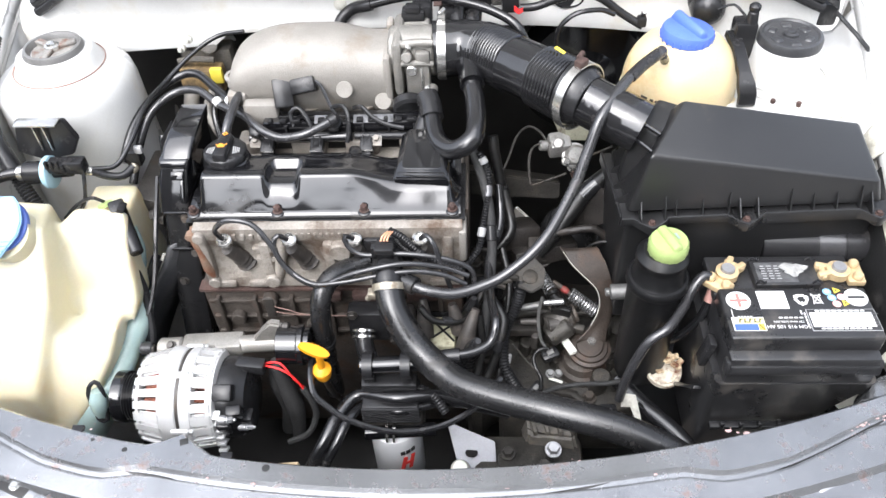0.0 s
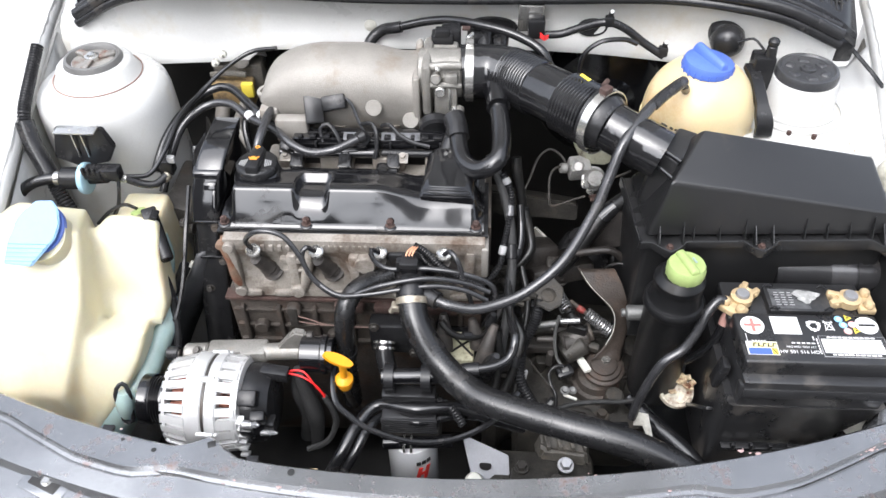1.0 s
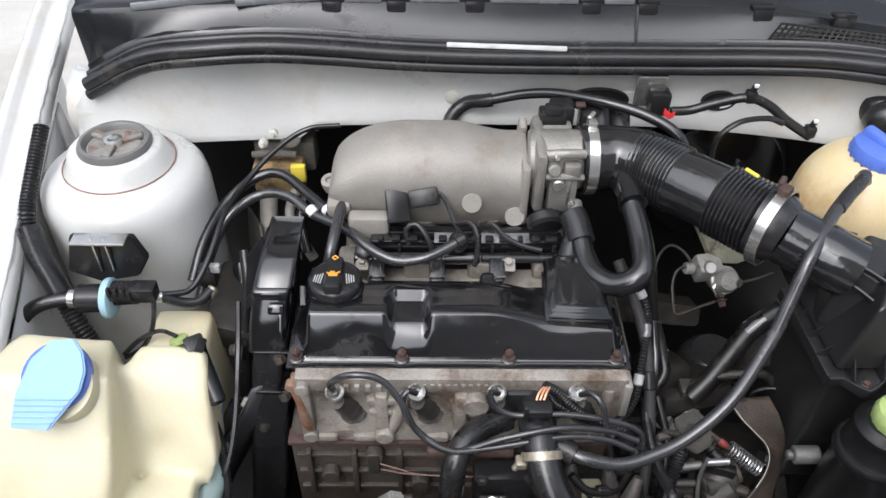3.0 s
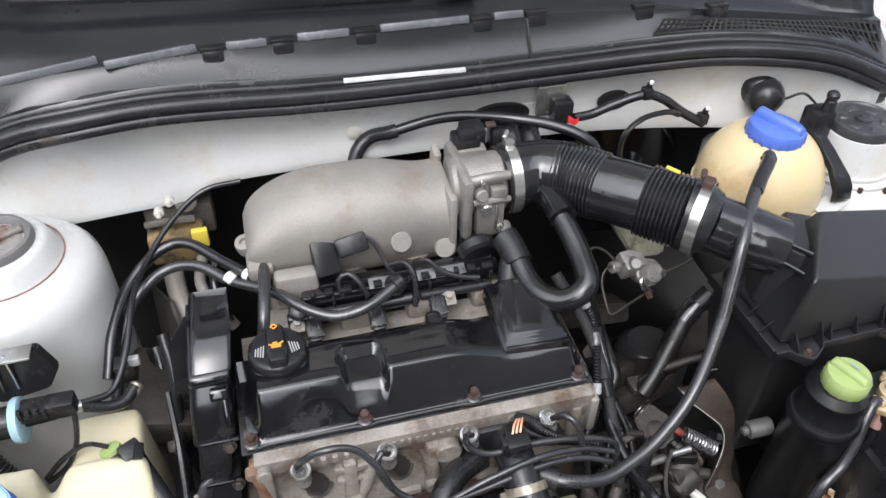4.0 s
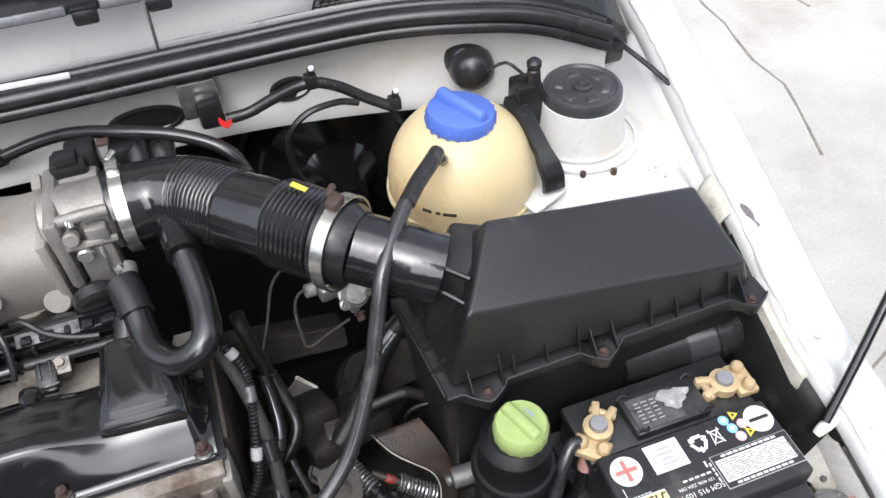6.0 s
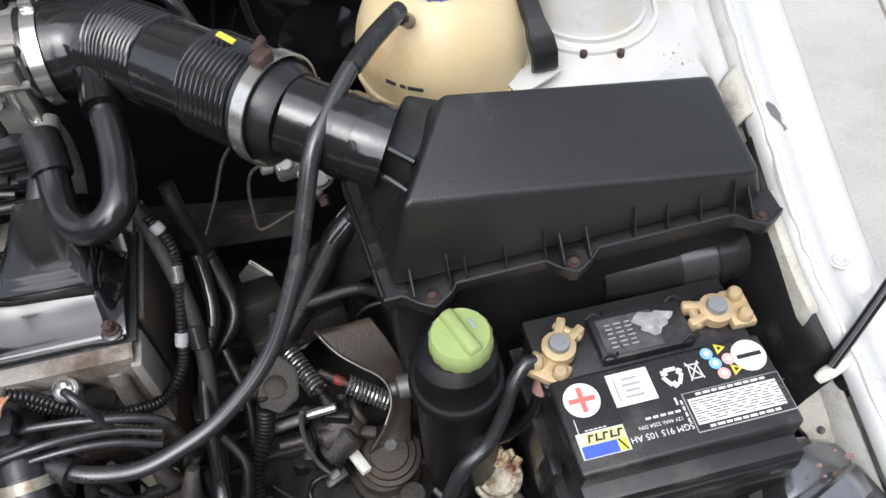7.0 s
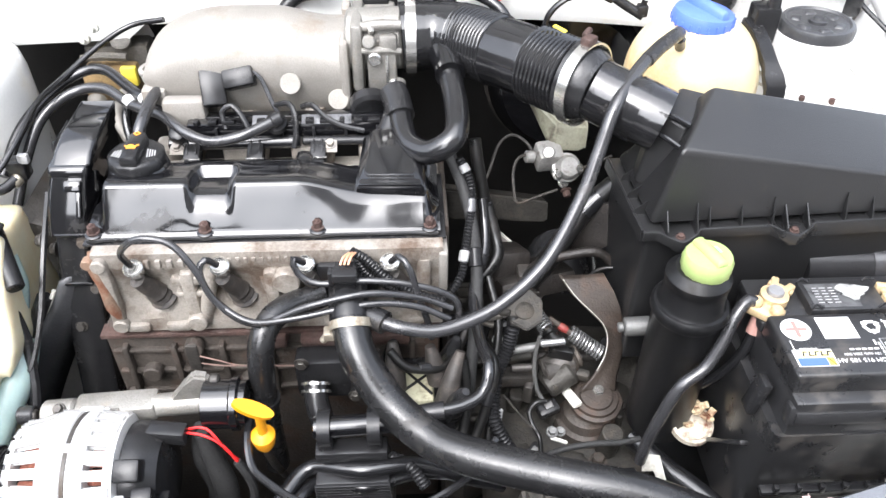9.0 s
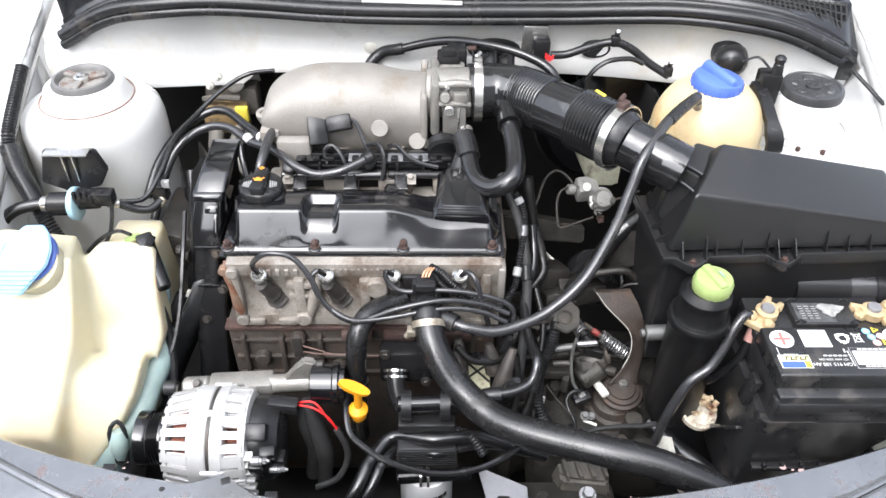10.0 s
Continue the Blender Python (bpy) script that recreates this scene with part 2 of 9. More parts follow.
def join(bm, tmp):
    me = bpy.data.meshes.new("tmp")
    tmp.to_mesh(me)
    tmp.free()
    bm.from_mesh(me)
    bpy.data.meshes.remove(me)
    return bm


def box(bm, c, s, bevel=0.003, turn=(0, 0, 0), taper=(1, 1), seg=2):
    """A bevelled block of size s round c; taper shrinks its top."""
    t = bmesh.new()
    bmesh.ops.create_cube(t, size=1)
    for v in t.verts:
        k = (taper[0], taper[1]) if v.co.z > 0 else (1, 1)
        v.co = Vector((v.co.x * s[0] * k[0], v.co.y * s[1] * k[1], v.co.z * s[2]))
    if bevel:
        bmesh.ops.bevel(t, geom=t.edges[:], offset=min(bevel, 0.45 * min(s)), segments=seg, affect="EDGES", profile=0.5)
    bmesh.ops.transform(t, matrix=pose(*c, *turn), verts=t.verts[:])
    return join(bm, t)


def frame_of(axis):
    a = Vector(axis).normalized()
    up = Vector((0, 0, 1)) if abs(a.z) < 0.9 else Vector((0, 1, 0))
    u = up.cross(a).normalized()
    return a, u, a.cross(u)


def lathe(bm, at, axis, profile, seg=28, caps=True, squash=1.0):
    """Turns rows of (radius, height along axis) round the axis through at."""
    a, u, v = frame_of(axis)
    at = Vector(at)
    rings = []
    for r, h in profile:
        rings.append([bm.verts.new(at + a * h + (u * math.cos(k) + v * math.sin(k) * squash) * max(r, 1e-5))
                      for k in (2 * math.pi * i / seg for i in range(seg))])
    for p, q in zip(rings[:-1], rings[1:]):
        for i in range(seg):
            bm.faces.new((p[i], p[(i + 1) % seg], q[(i + 1) % seg], q[i]))
    if caps:
        bm.faces.new(rings[0][::-1])
        bm.faces.new(rings[-1])
    return bm


def cyl(bm, p0, p1, r0, r1=None, seg=20, edge=0.0015):
    r1 = r0 if r1 is None else r1
    d = Vector(p1) - Vector(p0)
    h = d.length
    e = min(edge, h * 0.3, min(r0, r1) * 0.5)
    return lathe(bm, p0, d, [(r0 - e, 0), (r0, e), (r1, h - e), (r1 - e, h)], seg)


def bolt(bm, p, axis=(0, 0, 1), r=0.006, h=0.006):
    a = Vector(axis).normalized()
    cyl(bm, p, Vector(p) + a * h * 0.3, r * 1.35, seg=16, edge=0.0005)
    lathe(bm, Vector(p) + a * h * 0.3, a, [(r, 0), (r, h * 0.6), (r * 0.85, h * 0.75)], 6)
    return bm


def smooth_path(pts, step=0.006):
    """A Catmull-Rom line through the points, in even steps."""
    p = [Vector(q) for q in pts]
    p = [2 * p[0] - p[1]] + p + [2 * p[-1] - p[-2]]
    out = []
    for a, b, c, d in zip(p, p[1:], p[2:], p[3:]):
        n = max(2, int((c - b).length / step))
        for i in range(n):
            t = i / n
            out.append(0.5 * (2 * b + (c - a) * t + (2 * a - 5 * b + 4 * c - d) * t * t + (3 * b - a - 3 * c + d) * t ** 3))
    return out + [p[-2]]


def tube(bm, pts, r, seg=10, pitch=0.0, depth=0.0, step=0.006, radii=None):
    """A hose along a smooth line; pitch and depth make it corrugated; radii: radius at even places along it."""
    line = smooth_path(pts, pitch / 4 if pitch else step)
    n = len(line)
    t0 = (line[1] - line[0]).normalized()
    _, u, v = frame_of(t0)
    rings = []
    for i, q in enumerate(line):
        t = (line[min(i + 1, n - 1)] - line[max(i - 1, 0)]).normalized()
        u = (u - t * u.dot(t)).normalized()
        v = t.cross(u)
        rad = r
        if radii:
            s = i / (n - 1) * (len(radii) - 1)
            k = min(int(s), len(radii) - 2)
            rad = radii[k] + (radii[k + 1] - radii[k]) * (s - k)
        if pitch:
            rad -= depth * (0.0, 0.25, 1.0, 0.25)[i % 4]
        rings.append([bm.verts.new(q + (u * math.cos(a) + v * math.sin(a)) * rad) for a in (2 * math.pi * j / seg for j in range(seg))])
    for p, q in zip(rings[:-1], rings[1:]):
        for j in range(seg):
            bm.faces.new((p[j], p[(j + 1) % seg], q[(j + 1) % seg], q[j]))
    bm.faces.new(rings[0][::-1])
    bm.faces.new(rings[-1])
    return bm


def coil(bm, p0, p1, R, r, turns, seg=8):
    """A helical spring."""
    p0, p1 = Vector(p0), Vector(p1)
    a, u, v = frame_of(p1 - p0)
    n = turns * 14
    pts = [p0.lerp(p1, i / n) + (u * math.cos(2 * math.pi * turns * i / n) + v * math.sin(2 * math.pi * turns * i / n)) * R for i in range(n + 1)]
    return tube(bm, pts, r, seg, step=1)


def ring(bm, at, axis, R, r, seg=32, flat=1.0):
    """A band round an axis: radius R, thickness r, width r * flat * 2."""
    w = r * flat
    a, u, v = frame_of(axis)
    at = Vector(at)
    prof = [(R - r, -w), (R + r, -w), (R + r, w), (R - r, w)]
    rows = [[bm.verts.new(at + a * h + (u * math.cos(k) + v * math.sin(k)) * q) for k in (2 * math.pi * i / seg for i in range(seg))] for q, h in prof]
    for p, q in zip(rows, rows[1:] + rows[:1]):
        for i in range(seg):
            bm.faces.new((p[i], p[(i + 1) % seg], q[(i + 1) % seg], q[i]))
    return bm


def loft(bm, rows, closed=False, caps=True):
    """Skins rows of points; closed: each row is a ring."""
    rr = [[bm.verts.new(q) for q in row] for row in rows]
    n = len(rr[0])
    for p, q in zip(rr[:-1], rr[1:]):
        for i in range(n if closed else n - 1):
            bm.faces.new((p[i], p[(i + 1) % n], q[(i + 1) % n], q[i]))
    if closed and caps:
        bm.faces.new(rr[0][::-1])
        bm.faces.new(rr[-1])
    return bm


def plate(bm, outline, axis, thick, bevel=0.0):
    """A flat piece with the given outline (3D points in a plane), thickened along axis."""
    t = bmesh.new()
    a = Vector(axis).normalized() * thick
    lo = [t.verts.new(Vector(q)) for q in outline]
    hi = [t.verts.new(Vector(q) + a) for q in outline]
    t.faces.new(lo[::-1])
    t.faces.new(hi)
    n = len(lo)
    for i in range(n):
        t.faces.new((lo[i], lo[(i + 1) % n], hi[(i + 1) % n], hi[i]))
    if bevel:
        bmesh.ops.bevel(t, geom=t.edges[:], offset=bevel, segments=2, affect="EDGES")
    return join(bm, t)


def dome(bm, rows_fn, nu=24, nv=10):
    return loft(bm, [[rows_fn(i / nu, j / nv) for j in range(nv + 1)] for i in range(nu + 1)])


def thicken(ob, t, offset=-1):
    md = ob.modifiers.new("thickness", "SOLIDIFY")
    md.thickness, md.offset = t, offset
    return ob


def lettering(text, size, m, material, parent, name="lettering", label="", align="CENTER"):
    """Flat raised writing at the pose m."""
    cu = bpy.data.curves.new("text", "FONT")
    cu.body, cu.size, cu.extrude, cu.align_x, cu.align_y = text, size, 0.0001, align, "CENTER"
    tmp = bpy.data.objects.new("text", cu)
    scene.collection.objects.link(tmp)
    me = bpy.data.meshes.new_from_object(tmp)
    bpy.data.objects.remove(tmp)
    bpy.data.curves.remove(cu)
    bm = bmesh.new()
    bm.from_mesh(me)
    bpy.data.meshes.remove(me)
    bmesh.ops.transform(bm, matrix=m, verts=bm.verts[:])
    return part(name, bm, material, parent, label)


def smooth01(t):
    t = min(1, max(0, t))
    return t * t * (3 - 2 * t)


# ---- ground and bodywork ----
bm = B()
box(bm, (0, 0, -0.05), (300, 300, 0.1), 0)
ground = tagged(part("ground", bm, concrete), "pale worn concrete pavement beside the car", "ground", kind="structure")
bm = B()
for x, y, a, L in ((1.9, 1.4, 38, 5.0), (3.1, 2.6, 128, 3.0), (2.6, 4.2, 38, 6.0), (-2.4, 1.2, 60, 4.0), (4.4, 3.5, 128, 4.5)):
    box(bm, (x, y, 0.0005), (L, 0.018, 0.002), 0, (0, 0, a))
for k in range(5):
    rk = random.Random(30 + k)
    px, py, an = 1.2 + 0.5 * k, 1.0 + 0.7 * k, 0.6 + 0.5 * k
    for q in range(26):
        an += rk.gauss(0, 0.22)
        L = 0.10 + 0.08 * rk.random()
        box(bm, (px + L / 2 * math.cos(an), py + L / 2 * math.sin(an), 0.0006), (L, 0.006 + 0.004 * rk.random(), 0.002), 0, (0, 0, math.degrees(an)))
        px, py = px + L * math.cos(an), py + L * math.sin(an)
tagged(part("ground_joints", bm, mat("dirt_filled_joint", (0.22, 0.20, 0.17), 0.9, var=0.3)), "dirt-filled joints in the concrete pavement", "pavement joint", kind="structure")

# unseen walls added across the yard to shape the valve cover's reflections
pale_wall = mat("pale_render", (0.42, 0.41, 0.39), 0.85, var=0.2, scale=3, bump=0.4, grain=90)
dark_wall = mat("dark_reflector_render", (0.15, 0.145, 0.135), 0.85, var=0.25, scale=3, bump=0.4, grain=90)
for name, at, size in (("unseen_wall_front", (-1.25, -3.6, 1.1), (2.3, 0.2, 2.2)), ("unseen_wall_dark", (-5.0, -3.6, 2.7), (5.2, 0.3, 5.4)), ("unseen_wall_left", (-5.0, 1.5, 1.1), (0.2, 10.0, 2.2)), ("unseen_wall_pale", (4.0, -3.6, 3.2), (8.2, 0.3, 6.4))):
    tagged(part(name, box(B(), at, size, 0.01), pale_wall if name == "unseen_wall_pale" else dark_wall), "unseen rendered wall added to shape reflections in the engine bay", "wall", kind="structure")

# raised bonnet, out of view above the bay
bonnet = tagged(new("bonnet"), "white painted bonnet held open above the engine bay", "bonnet", kind="structure")
bonnet.location = (-0.025, 1.53, 1.19)
HB = pose(-0.025, 1.53, 1.19, -68, 0, 0)
bm = B()
rows = []
for i in range(13):
    x = -0.66 + 1.32 * i / 12
    rows.append([HB @ Vector((x * (1 - 0.06 * u), -1.02 * u + 0.05 * u * (x / 0.66) ** 2, 0.045 * math.sin(u * math.pi) + 0.03 * (1 - (x / 0.66) ** 2))) for u in (k / 10 for k in range(11))])
ob = part("outer_skin", loft(bm, rows), white_paint, bonnet)
thicken(ob, 0.004, 0)
bm = B()
for x0, y0, x1, y1 in ((-0.6, -0.06, 0.6, -0.06), (-0.55, -0.94, 0.55, -0.94), (-0.6, -0.06, -0.55, -0.94), (0.6, -0.06, 0.55, -0.94), (-0.2, -0.06, -0.08, -0.94), (0.2, -0.06, 0.08, -0.94)):
    p0, p1 = Vector((x0, y0, -0.012)), Vector((x1, y1, -0.012))
    c, d = (p0 + p1) / 2, p1 - p0
    box(bm, HB @ c, (d.length, 0.09, 0.03), 0.008, [math.degrees(q) for q in (HB.to_3x3() @ Matrix.Rotation(math.atan2(d.y, d.x), 3, "Z")).to_euler()])
pieces("inner_rib", bm, white_paint, bonnet)

MID = -0.025   # middle of the car across


def panel_line(x):
    """Where the bulkhead panel runs across the car."""
    d = abs(x - MID)
    y = 1.187 - (0.46 if x > MID else 0.13) * max(0.0, d - 0.08) ** 2
    z = 1.012 + 0.03 * math.exp(-((d - 0.38) / 0.16) ** 2) * 0.6 - 0.55 * max(0.0, d - 0.5) ** 2 * 6
    return y, z


def seal_line(x):
    """Where the bonnet seal runs, a little before the panel."""
    y, z = panel_line(x)
    k = 1 - min(1, max(0, (abs(x - MID) - 0.45) / 0.15))
    return y - 0.026 * k, z + 0.013 * k


# fenders: lip, gutter and outer skin along the bay
EDGE = [(0.50, 0.600, 0.760), (0.58, 0.604, 0.782), (0.66, 0.602, 0.812), (0.74, 0.590, 0.850), (0.85, 0.592, 0.897), (0.95, 0.606, 0.922),
        (1.05, 0.622, 0.942), (1.20, 0.648, 0.962), (1.45, 0.69, 0.985)]


def fender(side, name):
    rows = []
    for y, xe, z in smooth_path([(a, b, c) for a, b, c in EDGE], 0.02):
        prof = [(-0.002, -0.022), (-0.006, -0.012), (0.0, -0.001), (0.005, 0.0), (0.016, -0.002), (0.019, -0.006), (0.036, -0.006),
                (0.040, 0.001), (0.050, 0.001), (0.057, -0.008), (0.063, -0.04), (0.068, -0.12), (0.074, -0.35), (0.074, -0.6)]
        rows.append([(MID + side * (xe - MID + dx), y, z + dz) for dx, dz in prof])
    ob = part(name, loft(B(), rows), white_paint, sharp=75)
    thicken(ob, 0.002, 1)
    rs = random.Random(7)
    bead = [(MID + side * (xe - MID + 0.001 + 0.002 * rs.random()), y, z + 0.0005) for y, xe, z in smooth_path(EDGE, 0.012)]
    bm = tube(B(), bead, 0.003, 8, step=0.004, radii=[0.0022 + 0.0026 * rs.random() for _ in range(24)])
    tagged(part("seam_sealant", bm, white_paint), "lumpy white sealant bead along the fender edge", "sealant", kind="structure")
    return tagged(ob, "white painted front fender with its bonnet gutter", "fender", kind="structure")


fender_right = fender(1, "fender_right")
fender_left = fender(-1, "fender_left")
for side in (1, -1):
    bm = B()
    for y, dx in ((0.735, 0.027), (0.86, 0.010), (0.98, 0.027)):
        e = min(EDGE, key=lambda q: abs(q[0] - y))
        p = (MID + side * (e[1] - MID + dx), y, e[2] - 0.005)
        lathe(bm, p, (0, 0, 1), [(0.0085, 0), (0.0085, 0.0008), (0.0065, 0.0012), (0.0062, 0.0028), (0.004, 0.0034), (0.0035, 0.0022), (0.001, 0.0022)], 16)
    tagged(part("fender_bolts", bm, white_paint), "white painted bolts along the fender gutter", "bolt", kind="structure")

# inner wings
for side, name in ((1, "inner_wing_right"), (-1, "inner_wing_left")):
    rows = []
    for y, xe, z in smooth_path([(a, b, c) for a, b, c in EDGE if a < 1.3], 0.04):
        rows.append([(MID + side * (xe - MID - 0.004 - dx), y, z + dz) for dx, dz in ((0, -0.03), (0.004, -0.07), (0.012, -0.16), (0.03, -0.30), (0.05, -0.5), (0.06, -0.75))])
    # the right wing takes a greyer, blotchier paint than the left
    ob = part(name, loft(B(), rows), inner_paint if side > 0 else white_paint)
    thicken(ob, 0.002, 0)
    tagged(ob, "grey inner wing panel of the engine bay with dark dirt blotches" if side > 0 else "white painted inner wing panel behind the washer bottle", "inner wing", kind="structure")

# dirty flange under the fender edge, and an open slot on the gutter
flange_paint = mat("dirty_cream_flange", (0.50, 0.485, 0.42), 0.55, var=0.15, scale=20, bump=0.15, dirt=(0.17, 0.14, 0.09), dirty=0.25, dscale=25)
rows = []
for y, xe, z in smooth_path([q for q in EDGE if q[0] < 1.0], 0.012):
    if 0.70 < y < 0.805:
        w = 0.036 * min(1, (0.83 - y) / 0.05) * (0.75 + 0.25 * math.sin(31 * y))
        rows.append([(xe - 0.0065, y, z - 0.004), (xe - 0.0125, y, z - 0.008), (xe - 0.0145, y, z - w), (xe - 0.0115, y, z - w - 0.003)])
ob = part("fender_flange", loft(B(), rows), flange_paint)
thicken(ob, 0.0015, 0)
tagged(ob, "dirty cream flange below the fender edge", "flange", kind="structure")
rows = []
for k in range(12):
    u = k / 11
    y = 0.865 + 0.052 * u
    d = 0.010 + 0.014 * math.sin(math.pi * (1 - u) ** 0.6) + 0.003 * math.sin(9 * u)
    rows.append([(0.5895 + 0.012 * u, y, 0.9005 + 0.012 * u), (0.586 + 0.012 * u - d * 0.3, y, 0.898 + 0.012 * u - d * 0.3), (0.584 + 0.012 * u - d * 0.6, y, 0.897 + 0.012 * u - d)])
ob = part("sealant_flap", loft(B(), rows), flange_paint)
thicken(ob, 0.003, 0)
tagged(ob, "flap of old sealant hanging from the fender edge", "sealant", kind="structure")
bm = plate(B(), [(0.6005, 0.868, 0.9025), (0.604, 0.871, 0.904), (0.609, 0.866, 0.902), (0.611, 0.858, 0.899), (0.6095, 0.851, 0.896), (0.613, 0.845, 0.893), (0.608, 0.843, 0.892), (0.6035, 0.850, 0.896), (0.602, 0.860, 0.900)], (0, -0.4, 1), 0.0016)
tagged(part("fender_slot", bm, mat("worn_slot_edge", (0.16, 0.14, 0.145), 0.6, var=0.3)), "worn open slot in the fender gutter", "slot", kind="structure")

# black liner inside the wing beside the battery
rows = []
for y, xe, z in smooth_path([(p, q, r) for p, q, r in EDGE if p < 1.0], 0.03):
    if 0.645 < y < 0.86:
        k = min(1, (y - 0.645) / 0.04)
        rows.append([(xe - 0.010 - dx, y, z + dz) for dx, dz in ((-0.002, -0.010), (0.006, -0.03), (0.016, -0.08 * k - 0.035 * (1 - k)), (0.028, -0.17 * k - 0.04 * (1 - k)), (0.046, -0.30 * k - 0.05 * (1 - k)))])
ob = part("wing_liner", loft(B(), rows), mat("dusty_liner_plastic", (0.011, 0.011, 0.011), 0.5, var=0.3, scale=18, bump=0.2, dirt=(0.045, 0.042, 0.04), dirty=0.2, dscale=14, spec=0.3))
thicken(ob, 0.002, 0)
tagged(ob, "dusty black plastic liner inside the wing beside the battery", "wing liner", kind="structure")
# strut towers
strut_grey = mat("dusty_strut_steel", (0.26, 0.25, 0.23), 0.5, metal=0.3, var=0.25, scale=60, bump=0.3, dirt=RUST, dirty=0.3, dscale=50)
cap_rubber = mat("grey_moulded_rubber", (0.045, 0.046, 0.049), 0.32, var=0.2, scale=30, bump=0.2, dirt=(0.10, 0.095, 0.09), dirty=0.25, dscale=40)
TOWERS = {1: (0.497, 1.033, 0.940), -1: (-0.560, 1.046, 0.940)}
for side, (tx, ty, tz) in TOWERS.items():
    bm = B()
    lathe(bm, (tx, ty, 0), (0, 0, 1), ([(0.13, 0.25), (0.108, 0.60), (0.104, 0.80), (0.102, tz - 0.035), (0.099, tz - 0.018), (0.091, tz - 0.006), (0.082, tz)] if side < 0 else
                                      [(0.125, 0.84), (0.125, tz - 0.055), (0.110, tz - 0.0445), (0.090, tz - 0.041), (0.082, tz - 0.036)]) + ([
                                      (0.077, tz + 0.001), (0.072, tz + 0.005), (0.066, tz + 0.006), (0.061, tz + 0.012), (0.056, tz + 0.026), (0.05, tz + 0.03), (0.01, tz + 0.03)] if side < 0 else [
                                      (0.066, tz - 0.032), (0.060, tz - 0.031), (0.055, tz - 0.028), (0.051, tz - 0.020), (0.048, tz + 0.018), (0.046, tz + 0.024), (0.01, tz + 0.026)]), 48)
    name = "strut_tower_right" if side > 0 else "strut_tower_left"
    tagged(part(name, bm, white_paint), "white painted suspension strut tower", "strut tower", kind="structure")
    if side < 0:
        tagged(part("tower_rust_line", ring(B(), (tx, ty, tz + 0.007), (0, 0, 1), 0.0665, 0.0006, 48), mat("red_rust_line", (0.30, 0.17, 0.13), 0.8, var=0.4, scale=70)), "thin rust line round the strut tower collar", "rust line", kind="structure")
    cap = thing("strut_cap", tx, ty, tz + 0.03, "black rubber ring round the pale strut top on its tower" if side < 0 else "black moulded rubber cap on a white strut tower", "strut cap", group="strut caps")
    bm = B()
    if side > 0:
        lathe(bm, (tx, ty, tz + 0.02), (0, 0, 1), [(0.041, 0), (0.044, 0.003), (0.044, 0.013), (0.042, 0.017), (0.038, 0.018), (0.036, 0.0155), (0.026, 0.0145), (0.012, 0.0145)], 40)
    else:
        lathe(bm, (tx, ty, tz + 0.02), (0, 0, 1), [(0.040, 0), (0.043, 0.003), (0.044, 0.012), (0.041, 0.018), (0.037, 0.0185), (0.034, 0.015), (0.032, 0.008), (0.02, 0.008)], 40)
    part("dome", bm, dusty_plastic if side < 0 else cap_rubber, cap)
    if side < 0:
        part("strut_plate", lathe(B(), (tx, ty, tz + 0.027), (0, 0, 1), [(0.032, 0), (0.031, 0.004), (0.024, 0.006), (0.012, 0.005)], 32), strut_grey, cap, "pale dusty metal strut plate")
    bm = B()
    for k in range(6 if side > 0 else 3):
        an = 2 * math.pi * k / (6 if side > 0 else 3) + 0.5
        if side > 0:
            box(bm, (tx + 0.025 * math.cos(an), ty + 0.025 * math.sin(an), tz + 0.0345), (0.013, 0.018, 0.005), 0.0022, (0, 0, math.degrees(an)), taper=(0.8, 0.7))
        else:
            box(bm, (tx + 0.021 * math.cos(an), ty + 0.021 * math.sin(an), tz + 0.035), (0.026, 0.012, 0.006), 0.0025, (0, 0, math.degrees(an)))
    pieces("rib", bm, cap_rubber if side > 0 else strut_grey, cap)
    bm = B()
    lathe(bm, (tx, ty, tz + 0.030), (0, 0, 1), [(0.011, 0), (0.011, 0.008), (0.007, 0.009), (0.006, 0.012), (0.003, 0.0125)], 16)
    part("centre_boss", bm, steel if side < 0 else cap_rubber, cap)

# welded bead round the foot of the strut cup
for R, z in ((0.0545, 0.9135), (0.0665, 0.909)):
    tagged(part("tower_bead", ring(B(), (0.497, 1.033, z), (0, 0, 1), R, 0.0022, 56), white_paint), "raised white bead round the strut tower cup", "bead", kind="structure")

# white deck round the tower, swept up into the wing
rows = []
for i in range(25):
    y = 0.895 + 0.265 * i / 24
    xe, ze = float(np.interp(y, [q[0] for q in EDGE], [q[1] for q in EDGE])), float(np.interp(y, [q[0] for q in EDGE], [q[2] for q in EDGE]))
    rows.append([(0.355, y, 0.70), (0.358, y, 0.882), (0.366, y, 0.890), (0.40, y, 0.8935), (0.50, y, 0.895), (0.555, y, 0.896), (0.575, y, 0.899), (xe - 0.028, y, 0.905), (xe - 0.016, y, ze - 0.030), (xe - 0.006, y, ze - 0.014)])
ob = part("tower_deck", loft(B(), rows), white_paint, sharp=60)
thicken(ob, 0.002, 0)
tagged(ob, "white painted inner wing deck round the strut tower", "inner wing", kind="structure")
# grit lying on the deck beside the fender
bm = B()
rr = random.Random(31)
for k in range(100):
    y = 0.94 + 0.20 * rr.random()
    x = 0.560 + 0.026 * rr.random() + 0.14 * (y - 1.05)
    z = 0.8985
    s = 0.0004 + 0.0010 * rr.random() ** 2
    box(bm, (x, y, z), (2 * s, 1.4 * s, s), 0, (0, -22, 180 * rr.random()))
